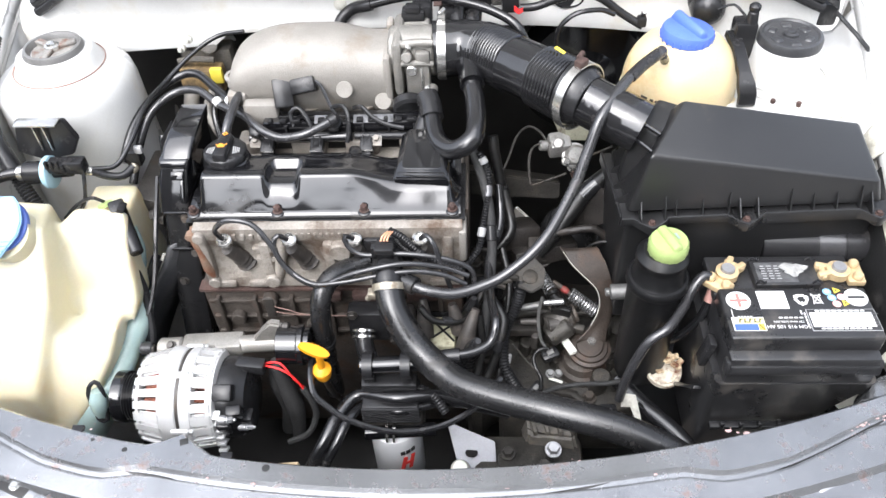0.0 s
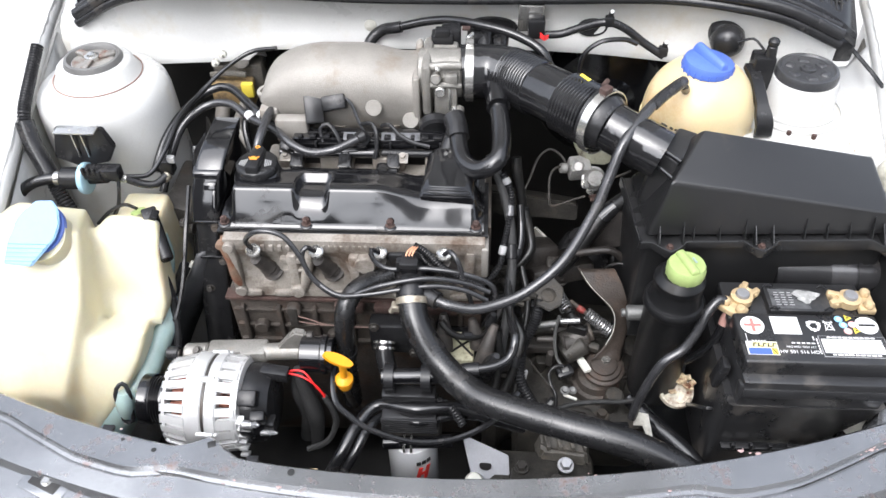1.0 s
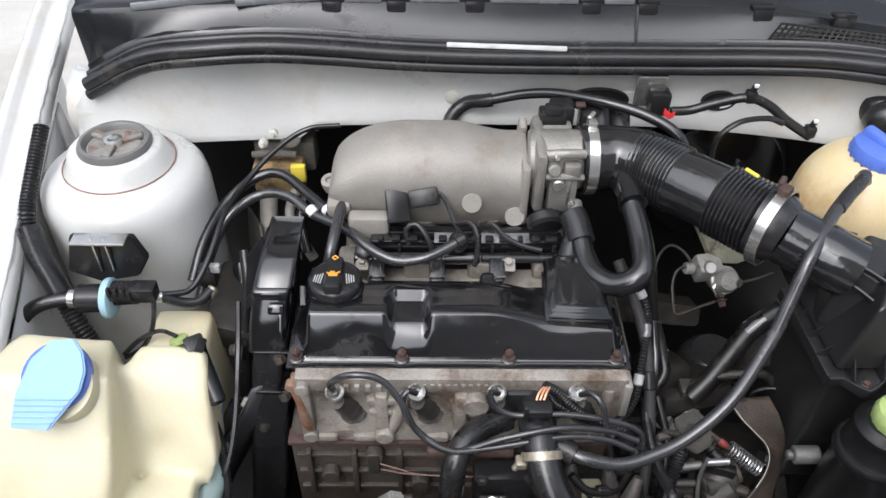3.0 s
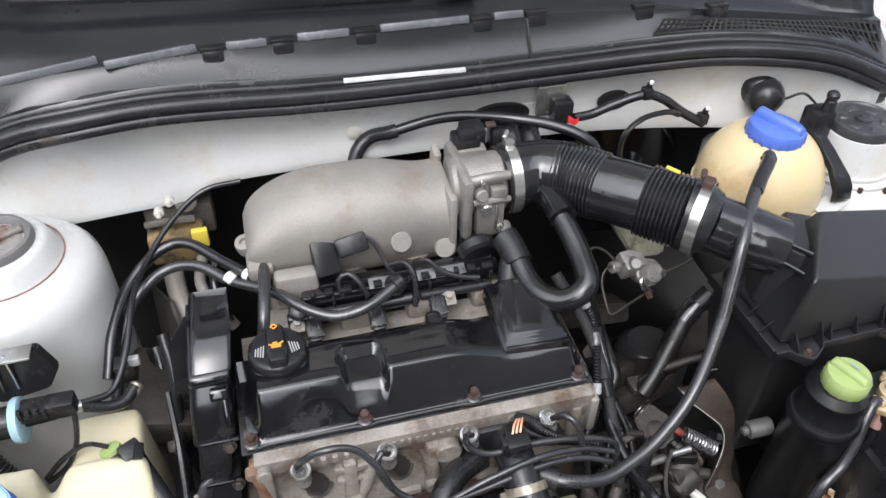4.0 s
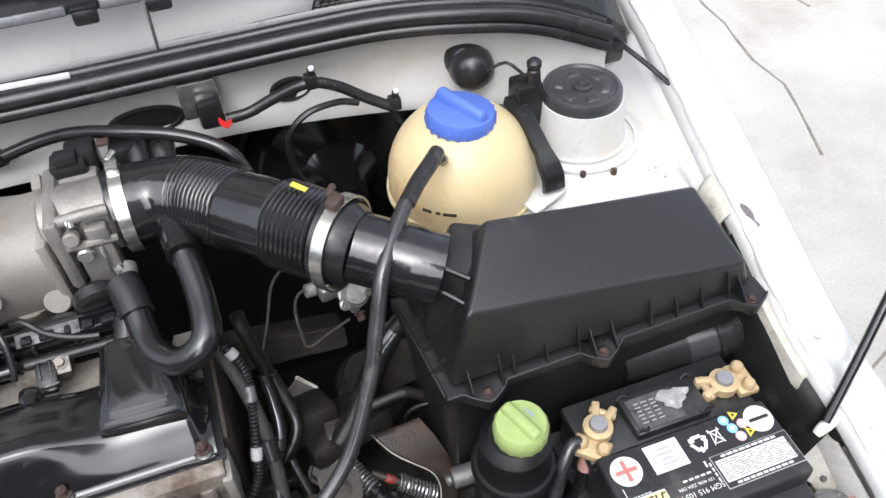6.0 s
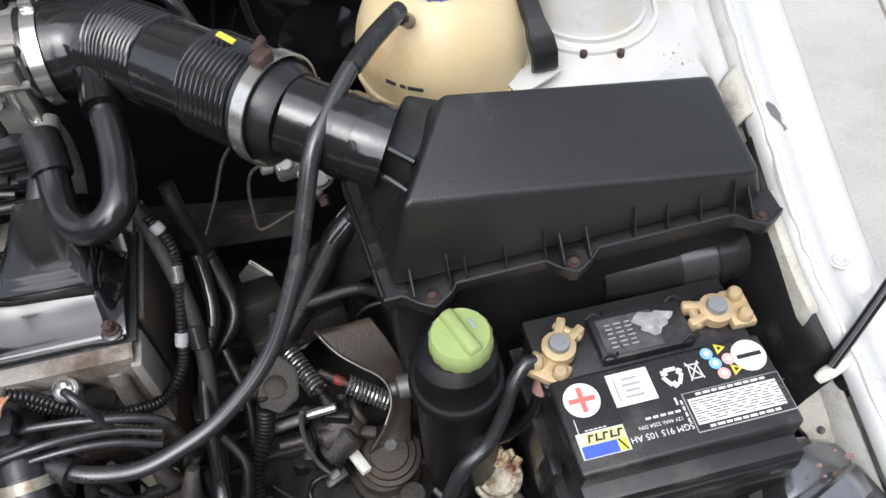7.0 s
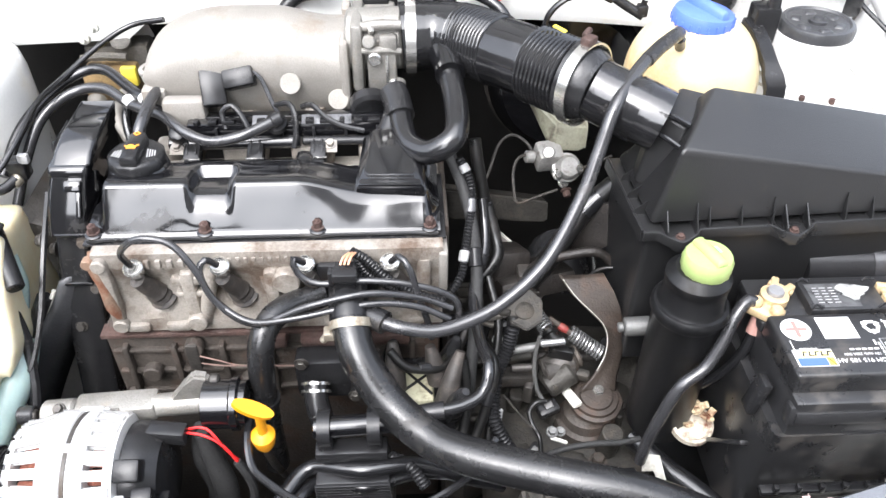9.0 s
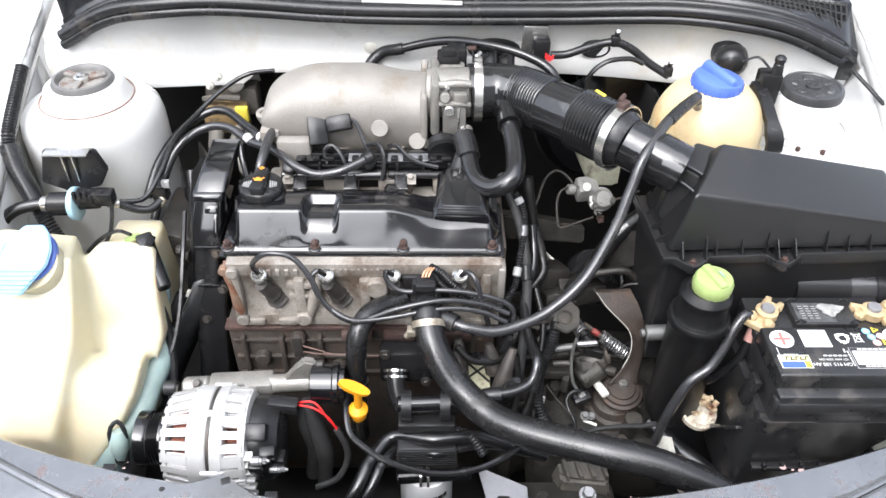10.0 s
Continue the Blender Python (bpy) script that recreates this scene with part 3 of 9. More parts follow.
tagged(part("gutter_grit", bm, mat("tan_grit", (0.40, 0.33, 0.24), 0.9, var=0.3, scale=90, bump=0.3)), "tan sand grains lying along the fender gutter", "grit", kind="stuff")
# rust spots beside the tower studs
bm = B()
for x, y in ((0.472, 0.969), (0.505, 0.961)):
    lathe(bm, (x, y, 0.896), (0, 0, 1), [(0.007, 0), (0.006, 0.003), (0.0035, 0.004), (0.0035, 0.016), (0.002, 0.017)], 10)
tagged(part("rusty_studs", bm, rusty), "small rusty studs on the white strut tower deck", "stud", kind="structure")

# bulkhead: white strip below the seal, dark wall under it
XS = [MID + (-0.62 + 1.24 * i / 48) for i in range(49)]
rows = []
for x in [q for q in XS if q < 0.545]:
    (y, z), (ys, zs) = panel_line(x), seal_line(x)
    low = 0.915 + 0.02 * (x > -0.34)
    rows.append([(x, ys + 0.03, zs + 0.002), (x, ys + 0.004, zs - 0.002), (x, ys - 0.002, zs - 0.010), (x, y - 0.008, z - 0.035), (x, y - 0.012, low + 0.012), (x, y - 0.020, low), (x, y - 0.020, low - 0.008), (x, y + 0.03, low - 0.008)])
ob = part("bulkhead_strip", loft(B(), rows), white_paint)
thicken(ob, 0.002, 1)
tagged(ob, "white painted bulkhead panel under the bonnet seal", "bulkhead", kind="structure")
rows = []
for i in range(17):
    u = i / 16
    x = -0.655 + 0.315 * u
    k = smooth01((1 - u) * 1.05)
    y0 = 1.180 - 0.036 * k
    rows.append([(x, 1.20, 0.990), (x, y0 + 0.022, 0.978), (x, y0 + 0.008, 0.968), (x, y0, 0.950), (x, y0 + 0.004, 0.905 + 0.01 * (1 - k)), (x, y0 + 0.02, 0.893), (x, 1.2, 0.89)])
ob = part("bulkhead_shelf", loft(B(), rows), white_paint)
thicken(ob, 0.002, 1)
tagged(ob, "white bulging shelf of the bulkhead behind the strut tower", "bulkhead", kind="structure")
bm = B()
box(bm, (MID, 1.33, 0.55), (1.32, 0.02, 0.9), 0.002)
box(bm, (MID, 1.26, 0.935), (1.20, 0.14, 0.02), 0.002)
tagged(part("wall_bulkhead", bm, grill_black), "black insulated bulkhead wall deep behind the engine", "wall", kind="structure")
bm = B()
for x, z, rx, rz in ((0.043, 0.962, 0.042, 0.018), (0.202, 0.968, 0.024, 0.015)):
    lathe(bm, (x, panel_line(x)[0] - 0.0125, z), (0, -1, 0), [(rx, 0), (rx, 0.003), (rx * 0.86, 0.004), (rx * 0.82, 0.001), (0.002, 0.001)], 32, squash=rz / rx)
tagged(part("bulkhead_grommets", bm, rubber), "black oval rubber grommets in the white bulkhead", "grommet", kind="structure")
bm = B()
lathe(bm, (-0.152, panel_line(-0.155)[0] - 0.012, 0.963), (0, -1, 0), [(0.010, 0), (0.010, 0.002), (0.008, 0.0035), (0.001, 0.004)], 20)
for x in (-0.40, -0.385):
    lathe(bm, (x, 1.118, 0.925 + (x + 0.4)), (0, -1, 0.2), [(0.006, -0.004), (0.006, 0.004), (0.003, 0.005), (0.003, 0.012), (0.001, 0.0125)], 12)
tagged(part("bulkhead_plugs", bm, grey_seam), "small grey plugs and studs in the bulkhead", "plug", kind="structure")

# pressed crease along the bulkhead
bm = tube(B(), [(x, panel_line(x)[0] - 0.0075, panel_line(x)[1] - 0.042) for x in (-0.33, -0.25, -0.15, -0.05, 0.05, 0.15)], 0.0032, 8, step=0.015)
tagged(part("bulkhead_crease", bm, white_paint), "white pressed crease along the bulkhead panel", "crease", kind="structure")
# bonnet seal
seal = thing("bonnet_seal", MID, 1.18, 1.0, "black rubber seal strip running along the bulkhead", "seal strip")
pts = [(x, *seal_line(x)) for x in XS[1:-1:3]]
part("bulb", tube(B(), [(x, y - 0.005, z + 0.006) for x, y, z in pts], 0.0095, 12, step=0.012), rubber, seal)
part("lip", tube(B(), [(x, y + 0.009, z + 0.012) for x, y, z in pts], 0.006, 10, step=0.012), rubber, seal)
part("rear_lip", tube(B(), [(x, y + 0.018, z + 0.019) for x, y, z in pts], 0.0045, 8, step=0.012), rubber, seal)
part("carrier", tube(B(), [(x, y - 0.008, z - 0.007) for x, y, z in pts], 0.0075, 10, step=0.012), rubber, seal)

# cowl
cowl = thing("cowl_panel", MID, 1.25, 1.0, "black plastic cowl panel below the windscreen", "cowl panel")
rows = []
for x in XS[1:-1]:
    (y, z), (ys, zs) = panel_line(x), seal_line(x)
    r = min(1, max(0, (x - 0.25) / 0.25))
    top = 1.085 - 0.03 * r
    rows.append([(x, ys + 0.004, zs + 0.004), (x, ys + 0.010, zs + 0.014), (x, ys + 0.012, zs + 0.020), (x, ys + 0.016, zs + 0.023), (x, y + 0.010 + 0.06 * r, top - 0.008), (x, y + 0.014 + 0.06 * r, top - 0.001), (x, y + 0.028 + 0.06 * r, top + 0.001), (x, y + 0.034 + 0.06 * r, top + 0.007),
                 (x, y + 0.10, top + 0.020), (x, y + 0.17, top + 0.030), (x, y + 0.19, top + 0.045), (x, y + 0.36, top + 0.07)])
ob = part("skin", loft(B(), rows), cowl_plastic, cowl)
thicken(ob, 0.003, -1)
for x in (-0.306, -0.225, -0.126, 0.021, 0.093, 0.235, 0.33):
    y, z = panel_line(x)
    bm = box(B(), (x, y + 0.019, 1.0865), (0.028, 0.014, 0.005), 0.0012, (-6, 0, 0))
    box(bm, (x, y + 0.0115, 1.0795), (0.024, 0.006, 0.013), 0.0012, (-12, 0, 0))
    box(bm, (x, y + 0.0080, 1.0745), (0.020, 0.003, 0.002), 0.0006)
    part("clip", bm, black_plastic, cowl)
bar_plastic = mat("worn_grey_plastic", (0.115, 0.12, 0.128), 0.25, var=0.15, bump=0.15, grain=600, dirt=(0.12, 0.11, 0.10), dirty=0.15)
bm = B()
for x0, x1 in ((-0.55, -0.43), (-0.425, -0.323), (-0.290, -0.243), (-0.207, -0.145), (-0.107, 0.005), (0.037, 0.076)):
    xm = (x0 + x1) / 2
    box(bm, (xm, panel_line(xm)[0] + 0.0185, 1.0865), (x1 - x0, 0.012, 0.010), 0.0022, (-22, 0, 1.6 * (xm - MID) * 20 * -1 if xm < -0.3 else 0))
pieces("retaining_bar", bm, bar_plastic, cowl)
part("panel_joint", box(B(), (0.079, panel_line(0.08)[0] - 0.003, 1.0625), (0.0025, 0.006, 0.048), 0.0005, (-32, 0, 0)), grill_black, cowl)
sy, sz = seal_line(-0.085)
part("label_strip", box(B(), (-0.085, sy + 0.0045, sz + 0.0165), (0.152, 0.004, 0.0062), 0.001, (-28, 1.0, -1)), mat("scuffed_white_label", (0.52, 0.52, 0.51), 0.5, var=0.15, scale=60, dirt=(0.15, 0.15, 0.15), dirty=0.2, dscale=70), cowl, "white label strip")
# intake grille at the passenger end
bm = B()
for i in range(42):
    x = 0.24 + 0.0076 * i
    y, z = seal_line(x)
    r = min(1, max(0, (x - 0.25) / 0.25))
    p0, p1 = Vector((x, y + 0.016, z + 0.020)), Vector((x + 0.01, y + 0.012 + 0.06 * r, 1.085 - 0.03 * r - 0.002))
    tube(bm, [p0, p0.lerp(p1, 0.5), p1], 0.0015, 6)
for k in (0.2, 0.45, 0.7, 0.95):
    line = []
    for i in range(9):
        x = 0.24 + 0.039 * i
        y, z = seal_line(x)
        r = min(1, max(0, (x - 0.25) / 0.25))
        line.append(Vector((x, y + 0.016, z + 0.020)).lerp(Vector((x + 0.01, y + 0.012 + 0.06 * r, 1.085 - 0.03 * r - 0.002)), k))
    tube(bm, line, 0.0016, 6, step=0.02)
part("intake_grille", bm, grill_black, cowl)
# windscreen and wiper
bm = B()
loft(bm, [[(x, 1.50, 1.135), (x, 1.60, 1.22), (x, 1.80, 1.40)] for x in (-0.70, -0.35, 0.0, 0.35, 0.66)])
ob = part("windscreen", bm, glass_dark)
thicken(ob, 0.005, -1)
tagged(ob, "dark windscreen glass above the cowl panel", "windscreen", kind="structure")
wiper = thing("wiper_arm", -0.1, 1.26, 1.11, "black wiper arm lying along the cowl panel", "wiper arm")
part("arm", tube(B(), [(0.0, 1.235, 1.118), (-0.12, 1.245, 1.122), (-0.30, 1.262, 1.126), (-0.52, 1.285, 1.13)], 0.009, 8), black_plastic, wiper)
part("pivot_cover", box(B(), (0.0, 1.235, 1.118), (0.05, 0.03, 0.018), 0.006), black_plastic, wiper)
part("blade", tube(B(), [(-0.05, 1.262, 1.124), (-0.3, 1.28, 1.132), (-0.6, 1.30, 1.135)], 0.005, 6), rubber, wiper)

# slam panel over the radiator
def slam_back(x):
    d = x + 0.02
    return 0.481 + 0.30 * d * d + 0.03 * abs(d) ** 3


rows = []
for i in range(61):
    x = -0.60 + 1.18 * i / 60
    y, d = slam_back(x), abs(x + 0.02)
    tongue = 0.022 * math.exp(-((x + 0.285) / 0.022) ** 2)
    g = min(1, max(0, (d - 0.30) / 0.05)) * 0.016
    w = 0.030 + g - 0.018 * min(1, max(0, (d - 0.42) / 0.1))
    z = 0.768 + 0.004 * d
    rows.append([(x, y + 0.004 + tongue, z - 0.05), (x, y + 0.001 + tongue, z - 0.004), (x, y - 0.002 + tongue, z), (x, y - w + 0.007, z + 0.001), (x, y - w + 0.003, z - 0.004),
                 (x, y - w - 0.003, z - 0.005), (x, y - w - 0.008, z - 0.001), (x, y - 0.074, z - 0.004), (x, y - 0.080, z - 0.012), (x, y - 0.13, z - 0.016), (x, y - 0.14, z - 0.06)])
ob = part("slam_panel", loft(B(), rows), slam_paint)
thicken(ob, 0.002, 1)
tagged(ob, "dark grey painted slam panel with scuffs above the radiator", "slam panel", kind="structure")
# holes along the slam panel
bm = B()
for x, y, r in ((-0.347, 0.503, 0.0036), (-0.178, 0.481, 0.0044), (0.39, slam_back(0.39) - 0.012, 0.0055), (-0.465, 0.533, 0.0026), (-0.389, 0.516, 0.0026)):
    lathe(bm, (x, y, 0.7690), (0, 0, 1), [(r, 0), (r, 0.0024), (r * 0.5, 0.0026)], 16)
box(bm, (-0.280, 0.514, 0.7705), (0.010, 0.009, 0.0016), 0.001, (0, 0, 20))
tagged(part("slam_panel_holes", bm, black_print), "small dark round holes in the slam panel", "hole", kind="structure")
bm = B()
for x, dy in ((-0.415, 0.0), (-0.228, 0.0)):
    box(bm, (x, slam_back(x) + dy + 0.004, 0.765), (0.014, 0.010, 0.006), 0.001)
tagged(part("slam_panel_clips", bm, black_plastic), "small black clips on the slam panel edge", "clip", kind="structure")
for side, name in ((1, "corner_mount_right"), (-1, "corner_mount_left")):
    cx, cy, cz = (0.575, 0.585, 0.745) if side > 0 else (-0.612, 0.520, 0.748)
    bm = B()
    lathe(bm, (cx, cy, cz), (side * 0.12, -0.1, 1), [(0.046, -0.05), (0.044, -0.012), (0.038, -0.008), (0.018, -0.006), (0.012, -0.008), (0.01, -0.009)], 32)
    box(bm, (cx - side * 0.015, cy - 0.035, cz + 0.002), (0.09, 0.09, 0.018), 0.008, (0, 0, side * 14))
    tagged(part(name, bm, slam_paint), "dark grey corner mount of the slam panel with rust stains", "corner mount", kind="structure")
bm = B()
rr = random.Random(8)
for k in range(34):
    x, y = rr.gauss(0.570, 0.020), rr.gauss(0.548, 0.026)
    r = 0.0012 + 0.0055 * rr.random() ** 2
    plate(bm, [(x + r * (0.7 + 0.5 * rr.random()) * math.cos(q * 0.785) * 1.3, y + r * (0.7 + 0.5 * rr.random()) * math.sin(q * 0.785), 0.7566) for q in range(8)], (0, 0, 1), 0.0008)
tagged(part("corner_rust", bm, mat("pink_rust_stain", (0.30, 0.17, 0.14), 0.8, var=0.3, scale=60, bump=0.4, dirt=(0.18, 0.17, 0.17), dirty=0.5, dscale=60)), "rusty pink patches on the corner mount", "rust patch", kind="structure")
# pressed grooves and chipped paint on the slam panel
def slam_z(x, y):
    d = slam_back(x) - y
    return 0.768 + 0.004 * abs(x + 0.02) - (0.004 if d < 0.074 else 0.012 + 0.08 * (d - 0.08))


# black tubes laid in the grooves and lamp gaps stand for their shade
for name, line in (("groove_left", [(-0.545, 0.556), (-0.496, 0.539), (-0.453, 0.515), (-0.419, 0.511), (-0.371, 0.496), (-0.344, 0.480), (-0.301, 0.473), (-0.243, 0.460), (-0.12, 0.448), (0.0, 0.445)]),
                   ("groove_right", [(0.0, 0.445), (0.12, 0.452), (0.242, 0.477), (0.345, 0.499), (0.367, 0.517), (0.422, 0.534), (0.458, 0.553), (0.534, 0.572)]),
                   ("lamp_gap_left", [(-0.58, 0.535), (-0.535, 0.521), (-0.435, 0.483), (-0.353, 0.459), (-0.30, 0.445)]),
                   ("lamp_gap_right", [(0.33, 0.462), (0.429, 0.500), (0.531, 0.552), (0.57, 0.575)])):
    bm = tube(B(), [(x, y, slam_z(x, y) - 0.0008) for x, y in line], 0.0026, 8)
    tagged(part(name, bm, grill_black), "black strip standing for the shade in a slam panel groove", "groove", kind="structure")
rr = random.Random(4)
bm = B()
for x, y, n, s in ((-0.269, 0.483, 40, 0.014), (-0.237, 0.480, 34, 0.012), (-0.181, 0.472, 7, 0.010), (0.182, 0.488, 8, 0.010), (0.239, 0.486, 8, 0.010), (0.10, 0.470, 5, 0.010), (0.352, 0.527, 6, 0.008), (0.409, 0.512, 12, 0.010), (0.387, 0.504, 8, 0.008), (0.47, 0.535, 8, 0.016), (0.516, 0.545, 26, 0.014), (0.48, 0.526, 20, 0.012), (0.545, 0.560, 20, 0.010), (-0.43, 0.535, 4, 0.02)):
    for k in range(n):
        px, py = x + rr.gauss(0, s), y + rr.gauss(0, s * 0.45)
        pz = slam_z(px, py) + (0.0045 if slam_back(px) - py < 0.03 else 0.0008)
        m_ = 5 + k % 3
        r0 = 0.0006 + 0.0017 * rr.random() ** 2
        vs = [bm.verts.new((px + r0 * (0.5 + rr.random()) * 1.6 * math.cos(2 * math.pi * q / m_), py + r0 * (0.5 + rr.random()) * math.sin(2 * math.pi * q / m_), pz)) for q in range(m_)]
        top = [bm.verts.new(v.co + Vector((0, 0, 0.0004))) for v in vs]
        bm.faces.new(top)
        for q in range(m_):
            bm.faces.new((vs[q], vs[(q + 1) % m_], top[(q + 1) % m_], top[q]))
tagged(part("paint_chips", bm, mat("pink_primer_chips", (0.34, 0.24, 0.23), 0.8, var=0.3, scale=90, bump=0.3)), "chipped paint showing pink primer on the slam panel", "paint chips", kind="structure")
# lamp housings at the front corners
for side, cx, cy in ((1, 0.447, 0.490), (-1, -0.464, 0.465)):
    hs = thing("headlamp_housing", cx, cy, 0.74, "grey plastic headlamp housing corner with a slotted bracket", "headlamp housing", group="headlamp housings")
    part("bracket", box(B(), (cx, cy, 0.757), (0.062, 0.042, 0.008), 0.004, (0, 0, side * 22)), slam_paint, hs)
    part("slot", box(B(), (cx, cy, 0.7605), (0.040, 0.024, 0.003), 0.003, (0, 0, side * 22)), grill_black, hs)
    part("screw", bolt(B(), (cx, cy - 0.002, 0.7615), r=0.005, h=0.004), rusty if side > 0 else steel, hs)
bm = B()
box(bm, (MID, 0.47, 0.46), (1.12, 0.03, 0.52), 0.004)
tagged(part("wall_front", bm, black_plastic), "black radiator shroud wall under the slam panel", "wall", kind="structure")
# unseen sheet added under the bay to keep its depth dark
bm = B()
box(bm, (MID, 0.92, 0.26), (1.2, 0.9, 0.012), 0.002)
tagged(part("unseen_splash_shield", bm, grill_black), "unseen black splash shield added to keep the bay dark below", "splash shield", kind="structure")

# ---- engine ----
# block
block = thing("engine_block", -0.16, 0.88, 0.36, "greasy cast iron engine block with rust stains", "engine block")
bm = box(B(), (-0.155, 0.895, 0.54), (0.385, 0.185, 0.36), 0.008)
part("casting", bm, iron, block)
bm = B()
for i in range(7):
    box(bm, (-0.325 + 0.055 * i, 0.800, 0.655), (0.007, 0.014, 0.09), 0.002)
for z in (0.69, 0.655, 0.62):
    box(bm, (-0.16, 0.801, z), (0.36, 0.009, 0.006), 0.002)
for x, z in ((-0.30, 0.66), (-0.245, 0.70), (-0.19, 0.64), (-0.07, 0.67)):
    cyl(bm, (x, 0.80, z), (x, 0.786, z), 0.011)
pieces("rib", bm, iron, block)
bm = B()
box(bm, (-0.155, 0.806, 0.7165), (0.385, 0.020, 0.006), 0.001)
for x in (-0.02, -0.10, -0.16):
    box(bm, (x, 0.795, 0.708), (0.045, 0.018, 0.016), 0.004)
part("head_gasket", bm, rusty, block, "rusty head gasket edge")
bm = bolt(B(), (-0.245, 0.795, 0.695), (0, -1, 0.2), 0.006, 0.009)
bolt(bm, (-0.247, 0.795, 0.676), (0, -1, 0.2), 0.006, 0.009)
pieces("bolt", bm, dark_steel, block)

# head
head = thing("cylinder_head", -0.155, 0.88, 0.72, "dirty cast aluminium cylinder head with spark plugs", "cylinder head")
bm = B()
rows = []
for i in range(25):
    x = -0.327 + 0.367 * i / 24
    b = 0.004 * math.cos((x + 0.283) / 0.0883 * 2 * math.pi)
    rows.append([(x, 0.972, 0.720), (x, 0.803, 0.720), (x, 0.797, 0.725), (x, 0.797 - b * 0.4, 0.745), (x, 0.806 + b, 0.762), (x, 0.806 + b, 0.795), (x, 0.800, 0.812), (x, 0.797, 0.820), (x, 0.799, 0.836), (x, 0.806, 0.838), (x, 0.972, 0.838)])
loft(bm, rows, closed=True)
part("casting", bm, head_alu, head)
bm = B()
for k in range(4):
    x = -0.283 + 0.0888 * k
    lathe(bm, (x + 0.012, 0.815, 0.772), (0.0, -1, 0.35), [(0.021, 0), (0.019, 0.006), (0.0175, 0.008), (0.0155, 0.0085), (0.014, 0.0075), (0.002, 0.0070)], 24)
    if k < 3:
        box(bm, (x + 0.050, 0.801, 0.778), (0.016, 0.022, 0.072), 0.006)
        cyl(bm, (x + 0.052, 0.806, 0.745), (x + 0.052, 0.784, 0.745), 0.011)
pieces("plug_well", bm, head_alu, head)
bm = B()
for i in range(5):
    box(bm, (-0.283 + 0.012 * i, 0.799, 0.8245), (0.006, 0.010, 0.010), 0.001)
box(bm, (-0.232, 0.799, 0.801), (0.036, 0.012, 0.010), 0.002)
box(bm, (-0.232, 0.799, 0.782), (0.032, 0.012, 0.008), 0.002)
for i in range(9):
    box(bm, (-0.185 + 0.0085 * i, 0.7985, 0.826), (0.004, 0.004, 0.007), 0.0005)
cyl(bm, (-0.128, 0.803, 0.800), (-0.128, 0.787, 0.800), 0.015)
cyl(bm, (-0.319, 0.80, 0.825), (-0.319, 0.789, 0.826), 0.008)
cyl(bm, (-0.317, 0.80, 0.738), (-0.317, 0.789, 0.738), 0.009)
box(bm, (-0.319, 0.80, 0.78), (0.016, 0.016, 0.10), 0.005)
for x0, z0, x1, z1 in ((-0.225, 0.740, -0.205, 0.815), (-0.137, 0.740, -0.150, 0.800), (-0.048, 0.738, -0.062, 0.790), (0.018, 0.738, 0.020, 0.820)):
    tube(bm, [(x0, 0.800, z0), ((x0 + x1) / 2, 0.797, (z0 + z1) / 2), (x1, 0.802, z1)], 0.008, 10)
for x in (-0.30, -0.255, -0.17, -0.08, 0.005):
    box(bm, (x, 0.797, 0.733), (0.028, 0.012, 0.012), 0.004)
pieces("boss", bm, head_alu, head)
bm = B()
tube(bm, [(-0.327, 0.808, 0.835), (-0.326, 0.799, 0.818), (-0.322, 0.796, 0.792), (-0.320, 0.796, 0.765), (-0.316, 0.798, 0.745)], 0.006, 12, radii=[0.005, 0.008, 0.006, 0.007, 0.008, 0.005])
cyl(bm, (-0.331, 0.804, 0.826), (-0.331, 0.792, 0.827), 0.0065)
pieces("end_lug", bm, mat("rust_stained_casting", (0.20, 0.13, 0.09), 0.7, metal=0.1, var=0.3, scale=40, bump=0.5, dirt=RUST, dirty=0.45, dscale=50), head)
bm = box(B(), (0.0405, 0.812, 0.803), (0.010, 0.036, 0.055), 0.003)
part("end_flange", bm, cast_alu, head)
part("end_cover", box(B(), (0.0445, 0.905, 0.778), (0.008, 0.136, 0.112), 0.003), iron, head)
bm = ring(B(), (-0.052, 0.7975, 0.822), (0, -1, 0.1), 0.0085, 0.0011, 28, flat=0.8)
for k in range(7):
    box(bm, (-0.052 + 0.005 * math.cos(0.9 * k), 0.7975, 0.822 + 0.005 * math.sin(0.9 * k)), (0.0030, 0.0016, 0.0012), 0.0003, (0, 50 * k, 0))
part("cast_mark", bm, head_alu, head)
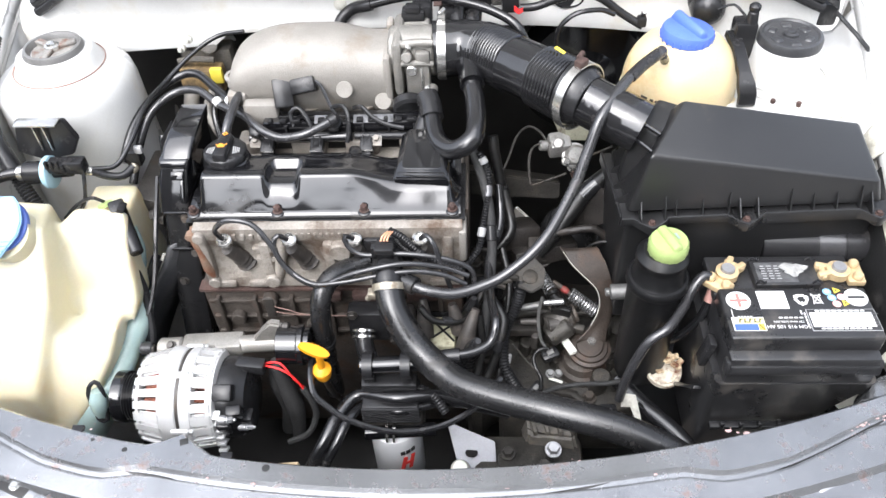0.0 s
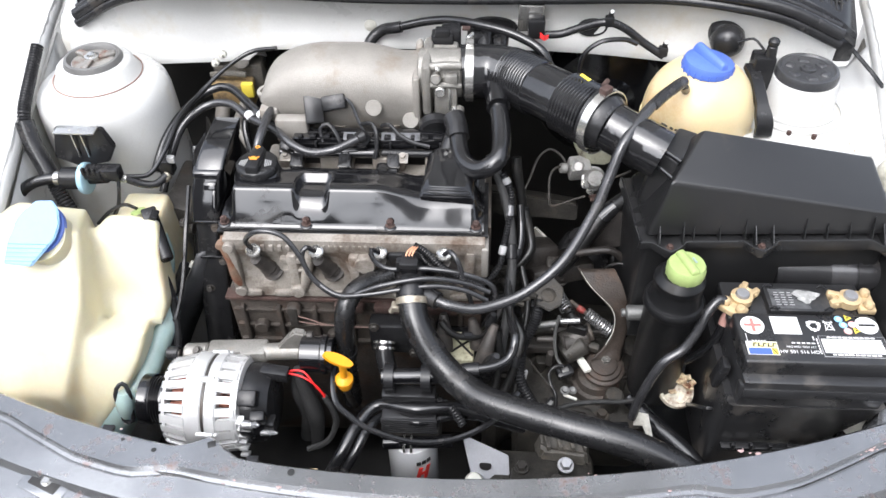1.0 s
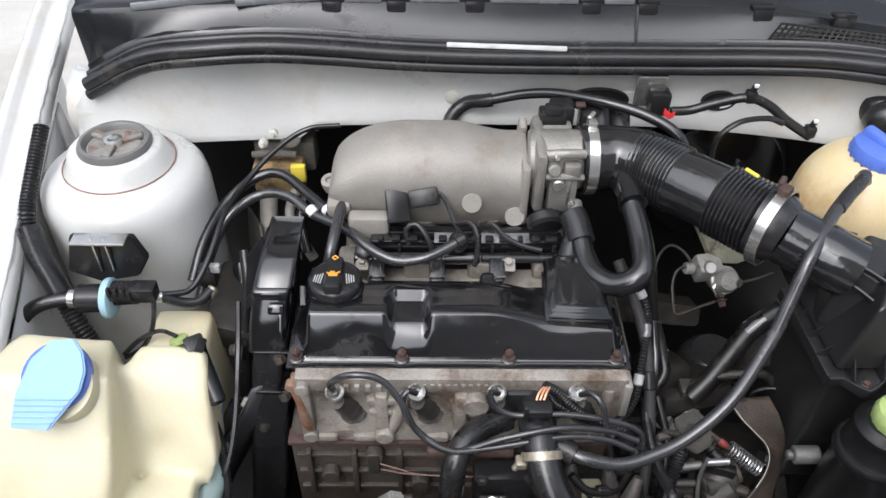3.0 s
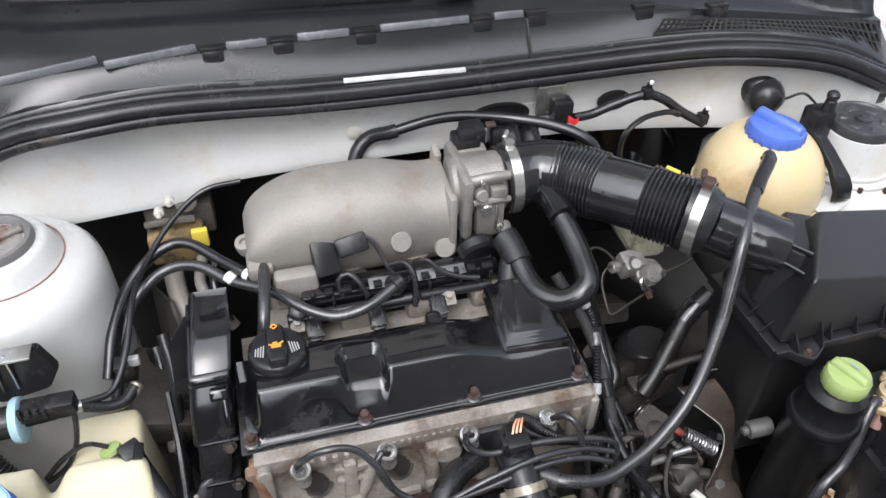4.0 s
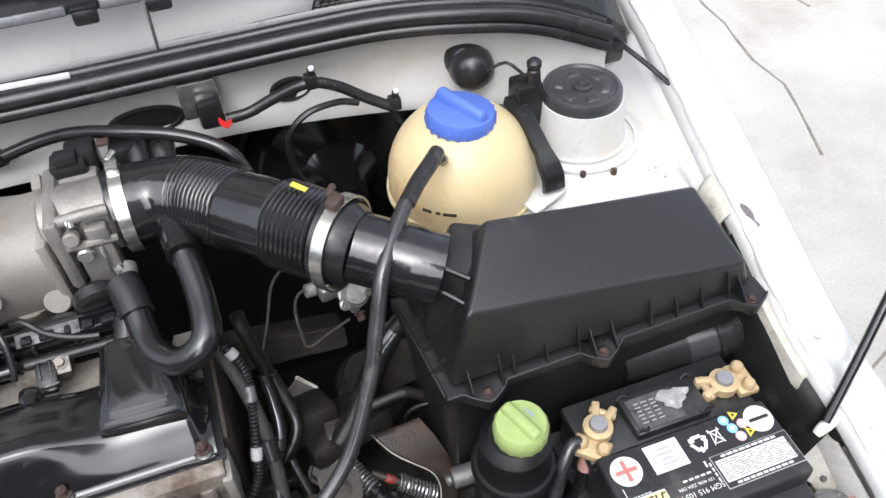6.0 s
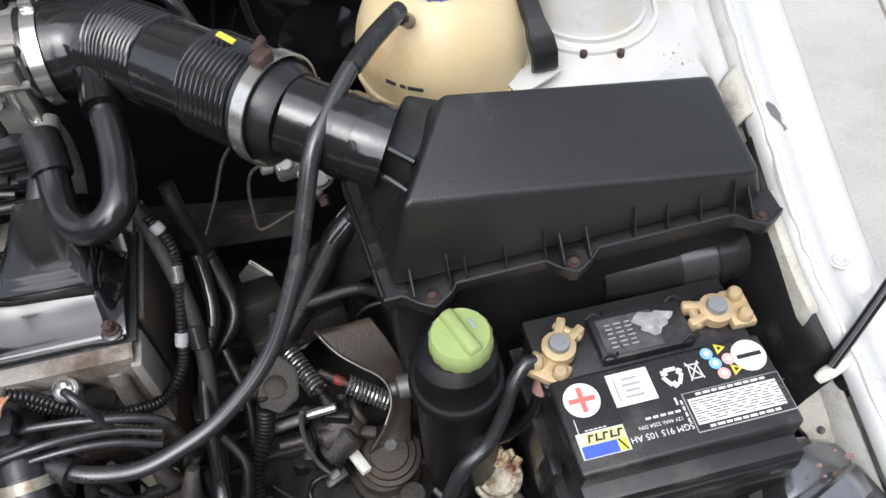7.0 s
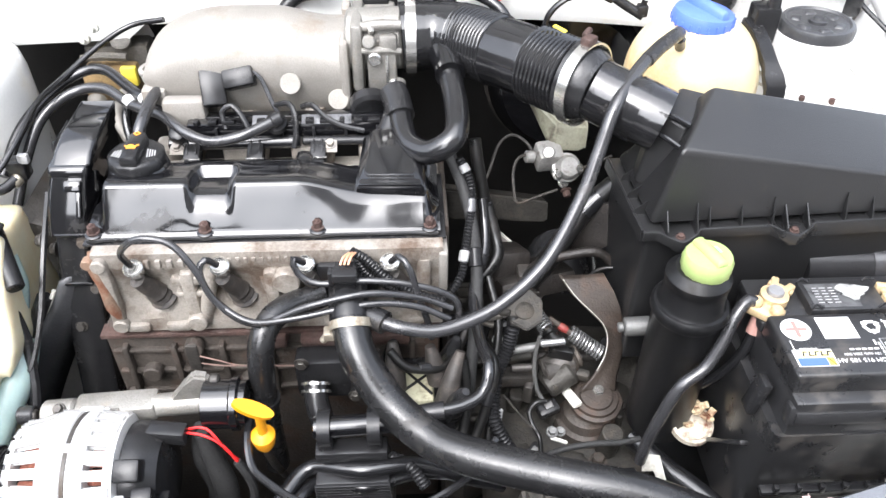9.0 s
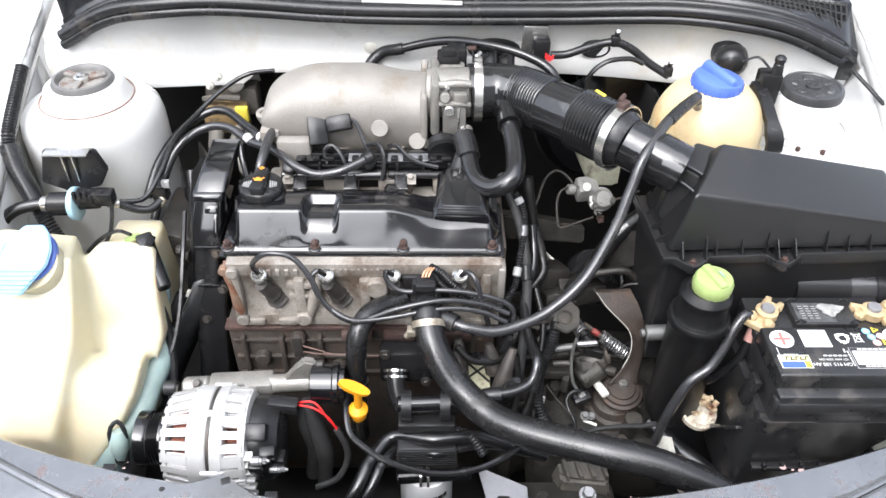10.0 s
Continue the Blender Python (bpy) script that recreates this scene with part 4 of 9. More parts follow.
# spark plug connectors and leads
LEADS = [
    [(-0.283, 0.788, 0.829), (-0.284, 0.776, 0.858), (-0.262, 0.770, 0.880), (-0.231, 0.768, 0.876), (-0.209, 0.757, 0.852), (-0.191, 0.746, 0.815), (-0.155, 0.738, 0.791), (-0.097, 0.742, 0.811), (-0.039, 0.748, 0.820), (0.013, 0.755, 0.806), (0.048, 0.752, 0.792)],
    [(-0.194, 0.784, 0.832), (-0.203, 0.776, 0.846), (-0.208, 0.767, 0.838), (-0.196, 0.752, 0.816), (-0.160, 0.735, 0.798), (-0.117, 0.738, 0.797), (-0.039, 0.745, 0.808), (0.010, 0.748, 0.800), (0.045, 0.746, 0.782)],
    [(-0.105, 0.784, 0.832), (-0.114, 0.776, 0.845), (-0.111, 0.771, 0.831), (-0.090, 0.765, 0.820), (-0.039, 0.763, 0.824), (0.012, 0.760, 0.818), (0.050, 0.758, 0.800), (0.056, 0.755, 0.77)],
    [(-0.015, 0.784, 0.831), (-0.006, 0.773, 0.847), (0.004, 0.762, 0.840), (0.013, 0.757, 0.805), (0.022, 0.755, 0.770), (0.026, 0.754, 0.745)],
]
boot_rubber = mat("dusty_brown_boot_rubber", (0.036, 0.032, 0.029), 0.5, var=0.3, bump=0.25, grain=300, dirt=(0.12, 0.10, 0.085), dirty=0.3, dscale=50)
lead_grey = mat("dusty_lead_sheath", (0.028, 0.028, 0.03), 0.2, var=0.25, bump=0.06, grain=700, dirt=(0.10, 0.09, 0.085), dirty=0.12, spec=0.8)
for k in range(4):
    x = -0.283 + 0.0888 * k
    con = thing("spark_plug_connector", x, 0.80, 0.79, "black spark plug connector with a bright metal sleeve and lead", "plug connector", group="spark plug connectors")
    bm = lathe(B(), (x + 0.016, 0.810, 0.766), (-0.28, -0.42, 0.86), [(0.0165, 0), (0.0170, 0.003), (0.0130, 0.006), (0.0145, 0.009), (0.0120, 0.013), (0.0130, 0.017), (0.0105, 0.021), (0.0100, 0.034), (0.0085, 0.052)], 20)
    part("boot", bm, boot_rubber, con)
    bm = lathe(B(), (x, 0.795, 0.817), (0.0, -0.5, 0.85), [(0.010, 0), (0.0105, 0.002), (0.0105, 0.011), (0.0085, 0.0125), (0.007, 0.011), (0.001, 0.010)], 20)
    part("sleeve", bm, steel, con)
    part("lead", tube(B(), LEADS[k], 0.0036, 10), lead_grey, con)

# valve cover
vc = thing("valve_cover", -0.15, 0.89, 0.84, "gloss black valve cover bolted on the cylinder head", "valve cover")
rows = []
for i in range(141):
    x = -0.333 + 0.371 * i / 140
    e = smooth01((x + 0.327) / 0.016) * smooth01((0.038 - x) / 0.016)
    h = -0.016 * smooth01((x + 0.118) / 0.085)
    zt = 0.854 + e * (0.037 + h)
    cut = smooth01((x + 0.229) / 0.010) * smooth01((-0.177 - x) / 0.010)
    back = 0.010 * (1 - e)

    def at(y, z):
        """A point of the profile, lowered inside the notch."""
        k = max(0.0, (z - 0.866) / max(0.002, zt - 0.866)) * smooth01((0.890 - y) / 0.009)
        return (x, y, z - 0.014 * cut * k)
    rise = zt - 0.8500
    wave = e * (0.0009 * math.sin(48 * x + 1.1) + 0.0005 * math.sin(113 * x + 0.4) + 0.0004)
    rows.append([at(0.928, 0.838), at(0.821, 0.838), at(0.8165, 0.8405), at(0.8165, 0.8440), at(0.8171, 0.8450), at(0.8188, 0.8458), at(0.8204, 0.8472),
                 at(0.8218 + back, 0.8500), at(0.8290 + back + wave, 0.8500 + rise * 0.30), at(0.8362 + back + wave * 0.4, 0.8500 + rise * 0.60), at(0.8440 + back, 0.8500 + rise * 0.90), at(0.8458 + back, zt - 0.0018), at(0.8480 + back * 0.7, zt - 0.0004),
                 at(0.8560 + back * 0.5, zt), at(0.864, zt - 0.0015), at(0.874, zt - 0.0045), at(0.881, zt - 0.0058), at(0.885, zt - 0.0064), at(0.890, zt - 0.0073), at(0.900, zt - 0.0095),
                 at(0.911 - back, zt - 0.014), at(0.9165, 0.862), at(0.920, 0.852), at(0.928, 0.848)])
loft(bm := B(), rows, closed=True)
part("shell", bm, black_gloss, vc, sharp=50)
bm = B()
low = [(-0.053, 0.846, 0.862), (0.025, 0.842, 0.862), (0.020, 0.948, 0.862), (-0.046, 0.948, 0.862)]
step = [(-0.052, 0.8468, 0.8825), (0.024, 0.8428, 0.8835), (0.019, 0.944, 0.884), (-0.045, 0.944, 0.884)]
lip = [(-0.046, 0.853, 0.8850), (0.018, 0.849, 0.8860), (0.014, 0.938, 0.890), (-0.040, 0.938, 0.889)]
high = [(-0.042, 0.8575, 0.8885), (0.014, 0.8535, 0.8900), (0.008, 0.930, 0.9030), (-0.035, 0.930, 0.9020)]
top = [(-0.038, 0.863, 0.8905), (0.010, 0.859, 0.8920), (0.005, 0.926, 0.9045), (-0.032, 0.926, 0.9035)]
loft(bm, [low, step, lip, high, top], closed=True)
bmesh.ops.bevel(bm, geom=bm.edges[:], offset=0.0022, segments=2, affect="EDGES")
part("breather_box", bm, black_gloss, vc, sharp=60)
bm = box(B(), (-0.112, 0.915, 0.868), (0.022, 0.030, 0.022), 0.006, taper=(0.8, 0.8))
part("raised_pad", bm, black_gloss, vc)
part("filler_neck", lathe(B(), (-0.287, 0.892, 0.868), (0, 0, 1), [(0.036, 0), (0.034, 0.010), (0.031, 0.019), (0.028, 0.021)], 36), black_gloss, vc)
bm = box(B(), (-0.147, 0.872, 0.8372), (0.382, 0.118, 0.0035), 0.001)
part("gasket", bm, rubber, vc)
for x in (-0.326, -0.210, -0.092, 0.027):
    bm = lathe(B(), (x, 0.8225, 0.8440), (0, -0.1, 1), [(0.0095, 0), (0.0095, 0.0030), (0.0075, 0.0042)], 18)
    pad = part("stud_seat", bm, black_gloss, vc)
    bm = bolt(B(), (x, 0.8225, 0.8476), (0, -0.15, 1), 0.0052, 0.010)
    cyl(bm, (x, 0.8215, 0.855), (x, 0.8205, 0.860), 0.0028, seg=10)
    part("stud_nut", bm, rusty, pad, "rusty nut")
bm = tube(B(), [(x, 0.8168 - 0.0022 * max(math.exp(-((x - q) / 0.010) ** 2) for q in (-0.326, -0.210, -0.092, 0.027)), 0.8425) for x in [-0.332 + 0.0075 * i for i in range(50)]], 0.0022, 8)
part("flange_bead", bm, air_plastic, vc)

cap = thing("oil_filler_cap", -0.287, 0.892, 0.885, "black ribbed oil filler cap with orange symbol", "oil filler cap")
bm = B()
seg = 48
prof = [(0.0285, 0), (0.0300, 0.003), (0.0300, 0.012), (0.0280, 0.015), (0.0240, 0.0162), (0.0, 0.0165)]
rowsv = []
for r, h in prof:
    grow = 1.022 if h in (0.003, 0.012) else 1.0
    rowsv.append([bm.verts.new((-0.287 + r * (grow if j % 4 < 2 else 1) * math.cos(2 * math.pi * j / seg), 0.892 + r * (grow if j % 4 < 2 else 1) * math.sin(2 * math.pi * j / seg), 0.886 + h)) for j in range(seg)])
for p, q in zip(rowsv[:-1], rowsv[1:]):
    for j in range(seg):
        bm.faces.new((p[j], p[(j + 1) % seg], q[(j + 1) % seg], q[j]))
bm.faces.new(rowsv[0][::-1])
bmesh.ops.remove_doubles(bm, verts=bm.verts[:], dist=1e-6)
part("knob", bm, black_plastic, cap)
grip = part("grip", box(B(), (-0.287, 0.890, 0.9065), (0.021, 0.054, 0.013), 0.004, taper=(0.86, 0.94)), black_plastic, cap)
bm = B()
box(bm, (-0.287, 0.884, 0.9132), (0.010, 0.0055, 0.0006), 0)
box(bm, (-0.2825, 0.886, 0.9134), (0.0075, 0.0018, 0.0006), 0, (0, 0, 35))
box(bm, (-0.2925, 0.8855, 0.9134), (0.0045, 0.0016, 0.0006), 0, (0, 0, -40))
box(bm, (-0.288, 0.888, 0.9134), (0.005, 0.0016, 0.0006), 0)
part("oil_symbol", bm, orange_print, grip)
bm = ring(B(), (-0.287, 0.911, 0.9131), (0, 0, 1), 0.0032, 0.0010, 4, flat=0.3)
part("orange_mark", bm, orange_print, grip)
bm = B()
for sd in (-1, 1):
    for i in range(4):
        box(bm, (-0.287 + sd * (0.0140 + 0.0026 * i), 0.888, 0.9028), (0.0013, 0.016 - 0.002 * i, 0.0005), 0, (0, 0, sd * 8))
pieces("small_print", bm, grey_print, cap)

# timing belt cover
tc = thing("timing_cover", -0.365, 0.88, 0.45, "gloss black plastic timing belt cover with a stepped top", "timing cover")


def column(bm, stations, e=0.005):
    """A moulded channel: (left x, right x, front y, back y, z) from top to bottom, with rounded front edges."""
    rows_ = []
    for x0, x1, y0, y1, z in stations:
        rows_.append([(x0, y1, z), (x0, y0 + e, z), (x0 + e * 0.3, y0 + e * 0.3, z), (x0 + e, y0, z), (x1 - e, y0, z), (x1 - e * 0.3, y0 + e * 0.3, z), (x1, y0 + e, z), (x1, y1, z)])
    return loft(bm, rows_, closed=True)


bm = column(B(), [(-0.362, -0.334, 0.945, 0.975, 0.909), (-0.367, -0.331, 0.928, 0.982, 0.9135), (-0.370, -0.331, 0.910, 0.985, 0.911), (-0.374, -0.333, 0.892, 0.985, 0.902), (-0.376, -0.335, 0.880, 0.985, 0.892)])
part("top_cap", bm, black_gloss, tc, sharp=50)
bm = column(B(), [(-0.378, -0.336, 0.8775, 0.985, 0.8935), (-0.3795, -0.337, 0.8735, 0.985, 0.8890), (-0.380, -0.337, 0.8725, 0.985, 0.8830)])
part("cap_lip", bm, black_gloss, tc, sharp=50)
bm = column(B(), [(-0.378, -0.339, 0.8750, 0.985, 0.886), (-0.3815, -0.340, 0.862, 0.985, 0.868), (-0.384, -0.341, 0.850, 0.985, 0.848), (-0.3855, -0.342, 0.8435, 0.985, 0.832), (-0.386, -0.343, 0.842, 0.985, 0.828)])
part("upper_cover", bm, black_gloss, tc, sharp=50)
bm = column(B(), [(-0.383, -0.346, 0.849, 0.975, 0.830), (-0.384, -0.350, 0.845, 0.975, 0.810), (-0.389, -0.355, 0.841, 0.975, 0.775), (-0.391, -0.358, 0.839, 0.975, 0.760)])
part("middle_cover", bm, black_plastic, tc, sharp=50)
bm = column(B(), [(-0.389, -0.348, 0.842, 0.975, 0.762), (-0.395, -0.352, 0.834, 0.975, 0.73), (-0.405, -0.360, 0.830, 0.97, 0.66), (-0.412, -0.366, 0.826, 0.96, 0.60), (-0.425, -0.380, 0.815, 0.94, 0.50)])
part("lower_cover", bm, black_plastic, tc, sharp=50)
bm = B()
box(bm, (-0.351, 0.8625, 0.879), (0.018, 0.006, 0.012), 0.002, (-40, 0, 0))
box(bm, (-0.3465, 0.853, 0.862), (0.006, 0.005, 0.030), 0.0018, (-38, 0, 0))
box(bm, (-0.359, 0.843, 0.8285), (0.040, 0.005, 0.004), 0.0015)
box(bm, (-0.372, 0.838, 0.762), (0.036, 0.005, 0.005), 0.0015)
pieces("edge_rib", bm, black_gloss, tc)
bm = B()
for x, y, z in ((-0.352, 0.838, 0.755), (-0.351, 0.843, 0.818), (-0.383, 0.833, 0.70)):
    bolt(bm, (x, y, z), (0, -1, 0.3), 0.0055, 0.007)
pieces("cover_screw", bm, dark_steel, tc)
bm = plate(B(), [(-0.378, 0.955, 0.905), (-0.398, 0.945, 0.880), (-0.402, 0.930, 0.845), (-0.408, 0.925, 0.79), (-0.415, 0.92, 0.72), (-0.39, 0.92, 0.72), (-0.372, 0.945, 0.88)], (0.1, 1, 0), 0.004, 0.001)
part("back_plate", bm, black_plastic, tc)
EDG = smooth_path([(-0.390, 0.836, 0.768), (-0.408, 0.824, 0.735), (-0.440, 0.802, 0.690), (-0.478, 0.785, 0.620), (-0.515, 0.765, 0.540)], 0.012)
bm = loft(B(), [[p, p + Vector((0.012, 0.006, 0.003)), p + Vector((0.030, 0.020, 0.0)), p + Vector((0.048, 0.050, -0.012))] for p in EDG])
ob = part("belt_guard", bm, cap_rubber, tc)
thicken(ob, 0.004, 0)
rim = thing("belt_guard_edge", -0.45, 0.80, 0.53, "pale grey metal edge of the belt guard", "guard edge")
part("strip", tube(B(), [p + Vector((-0.001, -0.002, 0.002)) for p in EDG[1::2]], 0.0026, 8), grey_seam, rim)
part("rubber_backing", tube(B(), [p + Vector((-0.012, -0.004, -0.004)) for p in EDG[1::2]], 0.009, 10), rubber, rim)

# intake manifold
man = thing("intake_manifold", -0.18, 1.04, 0.85, "matt cast aluminium intake manifold with a rounded plenum", "intake manifold")
rows = []
for i in range(41):
    u = i / 40
    x = -0.304 + 0.240 * u
    s = math.sqrt(max(0.0, 1 - (1 - min(1, u / 0.42)) ** 2.0)) ** 0.9 if u < 0.42 else 1.0
    s *= 1 - 0.20 * smooth01((u - 0.62) / 0.30)
    s = max(s, 0.10)
    cy, cz, ry, rz = 1.062 - 0.010 * (1 - s), 0.922, 0.060 * (0.62 + 0.38 * s), 0.062 * s
    deep = 0.020 + 0.040 * smooth01(u / 0.10)
    ringp = []
    for j in range(32):
        a = 2 * math.pi * j / 32
        c, sn = math.cos(a), math.sin(a)
        if sn >= 0:
            ringp.append((x, cy + ry * math.copysign(abs(c) ** 0.80, c), cz + rz * abs(sn) ** 0.85))
        else:
            k = abs(sn) ** 0.55
            ringp.append((x, cy + (ry - 0.012 * k) * math.copysign(abs(c) ** 0.35, c), cz - deep * k))
    rows.append(ringp)
part("plenum", loft(B(), rows, closed=True), cast_alu, man, sharp=75)
bm = B()
for k in range(4):
    x = -0.268 + 0.0888 * k * 0.9
    tube(bm, [(x, 1.03, 0.885), (x, 1.035, 0.86), (x, 1.02, 0.835), (x, 0.98, 0.82), (x, 0.95, 0.815)], 0.021, 14)
    box(bm, (x, 0.972, 0.848), (0.050, 0.035, 0.030), 0.006)
pieces("runner", bm, head_alu, man)
bm = B()
for x, z in ((-0.130, 0.920), (-0.076, 0.896)):
    lathe(bm, (x, 1.004 + 0.004 * (x > -0.1), z), (0, -1, 0.45), [(0.0125, 0), (0.0125, 0.006), (0.0115, 0.007), (0.001, 0.007)], 20)
for x, y, z in ((-0.306, 1.045, 0.918), (-0.288, 1.012, 0.905)):
    lathe(bm, (x, y, z), (-0.2, -0.3, 1), [(0.011, -0.012), (0.0115, 0), (0.0105, 0.004), (0.005, 0.0045), (0.004, 0.001)], 18)
box(bm, (-0.292, 1.03, 0.905), (0.03, 0.06, 0.02), 0.006)
pieces("boss", bm, cast_alu, man)
bm = box(B(), (-0.066, 1.050, 0.926), (0.011, 0.094, 0.086), 0.010)
box(bm, (-0.0655, 1.096, 0.955), (0.011, 0.022, 0.052), 0.006, (14, 0, 0))
part("flange", bm, cast_alu, man)
bm = box(B(), (-0.255, 0.992, 0.888), (0.050, 0.022, 0.044), 0.006)
part("sensor_pad", bm, cast_alu, man)

# throttle body
tb = thing("throttle_assembly", -0.03, 1.045, 0.92, "bright cast aluminium throttle body between manifold and intake hose", "throttle body")
part("bore", cyl(B(), (-0.062, 1.047, 0.955), (0.004, 1.042, 0.958), 0.036, 0.036, 32, 0.003), throttle_alu, tb)
part("mounting_flange", box(B(), (-0.050, 1.045, 0.950), (0.014, 0.092, 0.084), 0.007), throttle_alu, tb)
part("shaft_housing", box(B(), (-0.022, 1.010, 0.935), (0.034, 0.022, 0.052), 0.004), throttle_alu, tb)
part("idle_housing", box(B(), (-0.026, 1.085, 0.965), (0.040, 0.030, 0.040), 0.005), throttle_alu, tb)
bm = B()
tube(bm, [(-0.044, 1.012, 0.985), (-0.022, 1.008, 0.990), (0.000, 1.010, 0.988)], 0.006, 10)
tube(bm, [(-0.044, 1.0, 0.962), (-0.022, 0.998, 0.964), (0.0, 1.002, 0.960)], 0.004, 8)
box(bm, (-0.014, 1.004, 0.968), (0.020, 0.014, 0.022), 0.003)
cyl(bm, (-0.036, 1.004, 0.972), (-0.036, 0.992, 0.976), 0.0075)
cyl(bm, (-0.004, 1.008, 0.918), (-0.004, 0.994, 0.914), 0.009)
pieces("casting_rib", bm, throttle_alu, tb)
bm = B()
for y, z in ((1.006, 0.915), (1.006, 0.985), (1.084, 0.985)):
    bolt(bm, (-0.036, y, z), (1, 0, 0), 0.005, 0.006)
cyl(bm, (-0.03, 1.0, 0.955), (-0.03, 0.990, 0.955), 0.008)
cyl(bm, (-0.012, 1.002, 0.925), (-0.004, 0.994, 0.910), 0.006)
box(bm, (-0.016, 0.998, 0.940), (0.004, 0.004, 0.036), 0.001)
pieces("bolt", bm, steel, tb)
bm = box(B(), (-0.030, 1.088, 0.988), (0.034, 0.026, 0.022), 0.004)
box(bm, (-0.030, 1.084, 1.001), (0.022, 0.018, 0.012), 0.003)
part("position_sensor", bm, black_plastic, tb)
bm = lathe(B(), (-0.040, 1.006, 0.898), (0.1, -0.7, -0.3), [(0.020, 0), (0.024, 0.004), (0.024, 0.014), (0.020, 0.018), (0.004, 0.019)], 20)
part("cable_drum", bm, black_plastic, tb)

# intake hose
hose = thing("intake_hose", 0.11, 1.0, 0.9, "glossy black ribbed plastic intake hose to the air box", "intake hose")
bm = tube(B(), [(0.000, 1.042, 0.958), (0.028, 1.044, 0.959), (0.050, 1.042, 0.960), (0.072, 1.032, 0.960)], 0.040, 28, radii=[0.041, 0.041, 0.039, 0.040, 0.041])
part("elbow", bm, hose_gloss, hose)
part("front_bellows", tube(B(), [(0.070, 1.033, 0.960), (0.084, 1.022, 0.961), (0.100, 1.006, 0.962), (0.112, 0.993, 0.963)], 0.0415, 32, pitch=0.0050, depth=0.0022), hose_gloss, hose)
part("middle_pipe", tube(B(), [(0.108, 0.997, 0.962), (0.130, 0.975, 0.964), (0.152, 0.953, 0.965)], 0.039, 28), hose_gloss, hose)
part("rear_bellows", tube(B(), [(0.149, 0.956, 0.965), (0.166, 0.939, 0.965), (0.184, 0.921, 0.965)], 0.0430, 32, pitch=0.0050, depth=0.0032), hose_gloss, hose)
part("collar", tube(B(), [(0.182, 0.923, 0.965), (0.194, 0.913, 0.964), (0.207, 0.902, 0.962)], 0.0425, 28, radii=[0.0425, 0.0425, 0.0405, 0.0350]), rubber, hose)
AX = Vector((0.7, -0.69, 0.0))
for at, axis, R in (((0.012, 1.042, 0.958), (1, 0, 0), 0.0425), ((0.194, 0.911, 0.9645), AX, 0.0450)):
    cl = thing("hose_clamp", *at, "bright steel worm-drive clamp round the intake hose", "hose clamp", group="hose clamps")
    part("band", ring(B(), at, axis, R, 0.0010, 40, flat=6.0), steel, cl)
    top = Vector(at) + Vector((0, 0.2 if R < 0.045 else 0.02, 1)).normalized() * (R + 0.004)
    bm = box(B(), top, (0.012, 0.016, 0.009), 0.002, (0, 0, 0 if R < 0.045 else -45))
    part("housing", bm, steel if R < 0.045 else rusty, cl)
    part("screw", cyl(B(), top + Vector((-0.004, 0.006, 0.002)), top + Vector((0.004, 0.018, 0.004)), 0.0035, seg=10), steel if R < 0.045 else rusty, cl)
part("yellow_mark", box(B(), (0.170, 0.947, 1.0105), (0.016, 0.005, 0.0012), 0, (0, 8, -45)), yellow_label, hose)

# air box
ab = thing("air_box", 0.41, 0.85, 0.70, "satin black plastic air filter box with ribbed flange", "air filter box")
TOP = {"fl": (0.271, 0.799, 0.952), "bl": (0.321, 0.877, 0.980), "br": (0.557, 0.892, 0.928), "fr": (0.557, 0.795, 0.910)}
RIM = {"fl": (0.253, 0.790, 0.866), "bl": (0.241, 0.908, 0.872), "br": (0.566, 0.915, 0.885), "fr": (0.566, 0.789, 0.880)}


def quadbox(bm, low, high, r, n=5):
    """A box between two four-cornered outlines, its edges rounded by r."""
    c = [[[Vector(q[k]) for k in row] for row in (("fl", "fr"), ("bl", "br"))] for q in (low, high)]
    half = [0.5 * (c[0][0][1] - c[0][0][0]).length, 0.5 * (c[0][1][0] - c[0][0][0]).length, 0.5 * (c[1][0][0] - c[0][0][0]).length]
    steps = []
    for h in half:
        s_ = [-h + r * k / 4 for k in range(5)] + [-h + r + 2 * (h - r) * k / n for k in range(1, n)]
        steps.append(s_ + [h - r + r * k / 4 for k in range(5)])

    def put(p):
        core = Vector(max(-h + r, min(h - r, q)) for q, h in zip(p, half))
        p = core + (Vector(p) - core).normalized() * r
        u, v, w = ((q / h + 1) / 2 for q, h in zip(p, half))
        return sum((c[k][j][i] * ((u if i else 1 - u) * (v if j else 1 - v) * (w if k else 1 - w)) for i in (0, 1) for j in (0, 1) for k in (0, 1)), Vector())
    t = bmesh.new()
    for axis in range(3):
        i, j = (axis + 1) % 3, (axis + 2) % 3
        for sign in (-1, 1):
            grid = []
            for a in steps[i]:
                row = []
                for b in steps[j]:
                    p = [0.0] * 3
                    p[axis], p[i], p[j] = sign * half[axis], a, b
                    row.append(t.verts.new(put(p)))
                grid.append(row)
            for g, g2 in zip(grid[:-1], grid[1:]):
                for k in range(len(g) - 1):
                    q = (g[k], g2[k], g2[k + 1], g[k + 1])
                    t.faces.new(q if sign > 0 else q[::-1])
    bmesh.ops.remove_doubles(t, verts=t.verts[:], dist=1e-6)
    return join(bm, t)


part("lid", quadbox(B(), RIM, TOP, 0.0065), air_plastic, ab, sharp=80)
bm = B()
low = {k: (x, y, 0.66) for k, (x, y, z) in RIM.items()}
mid = {k: (x, y, z - 0.008) for k, (x, y, z) in RIM.items()}
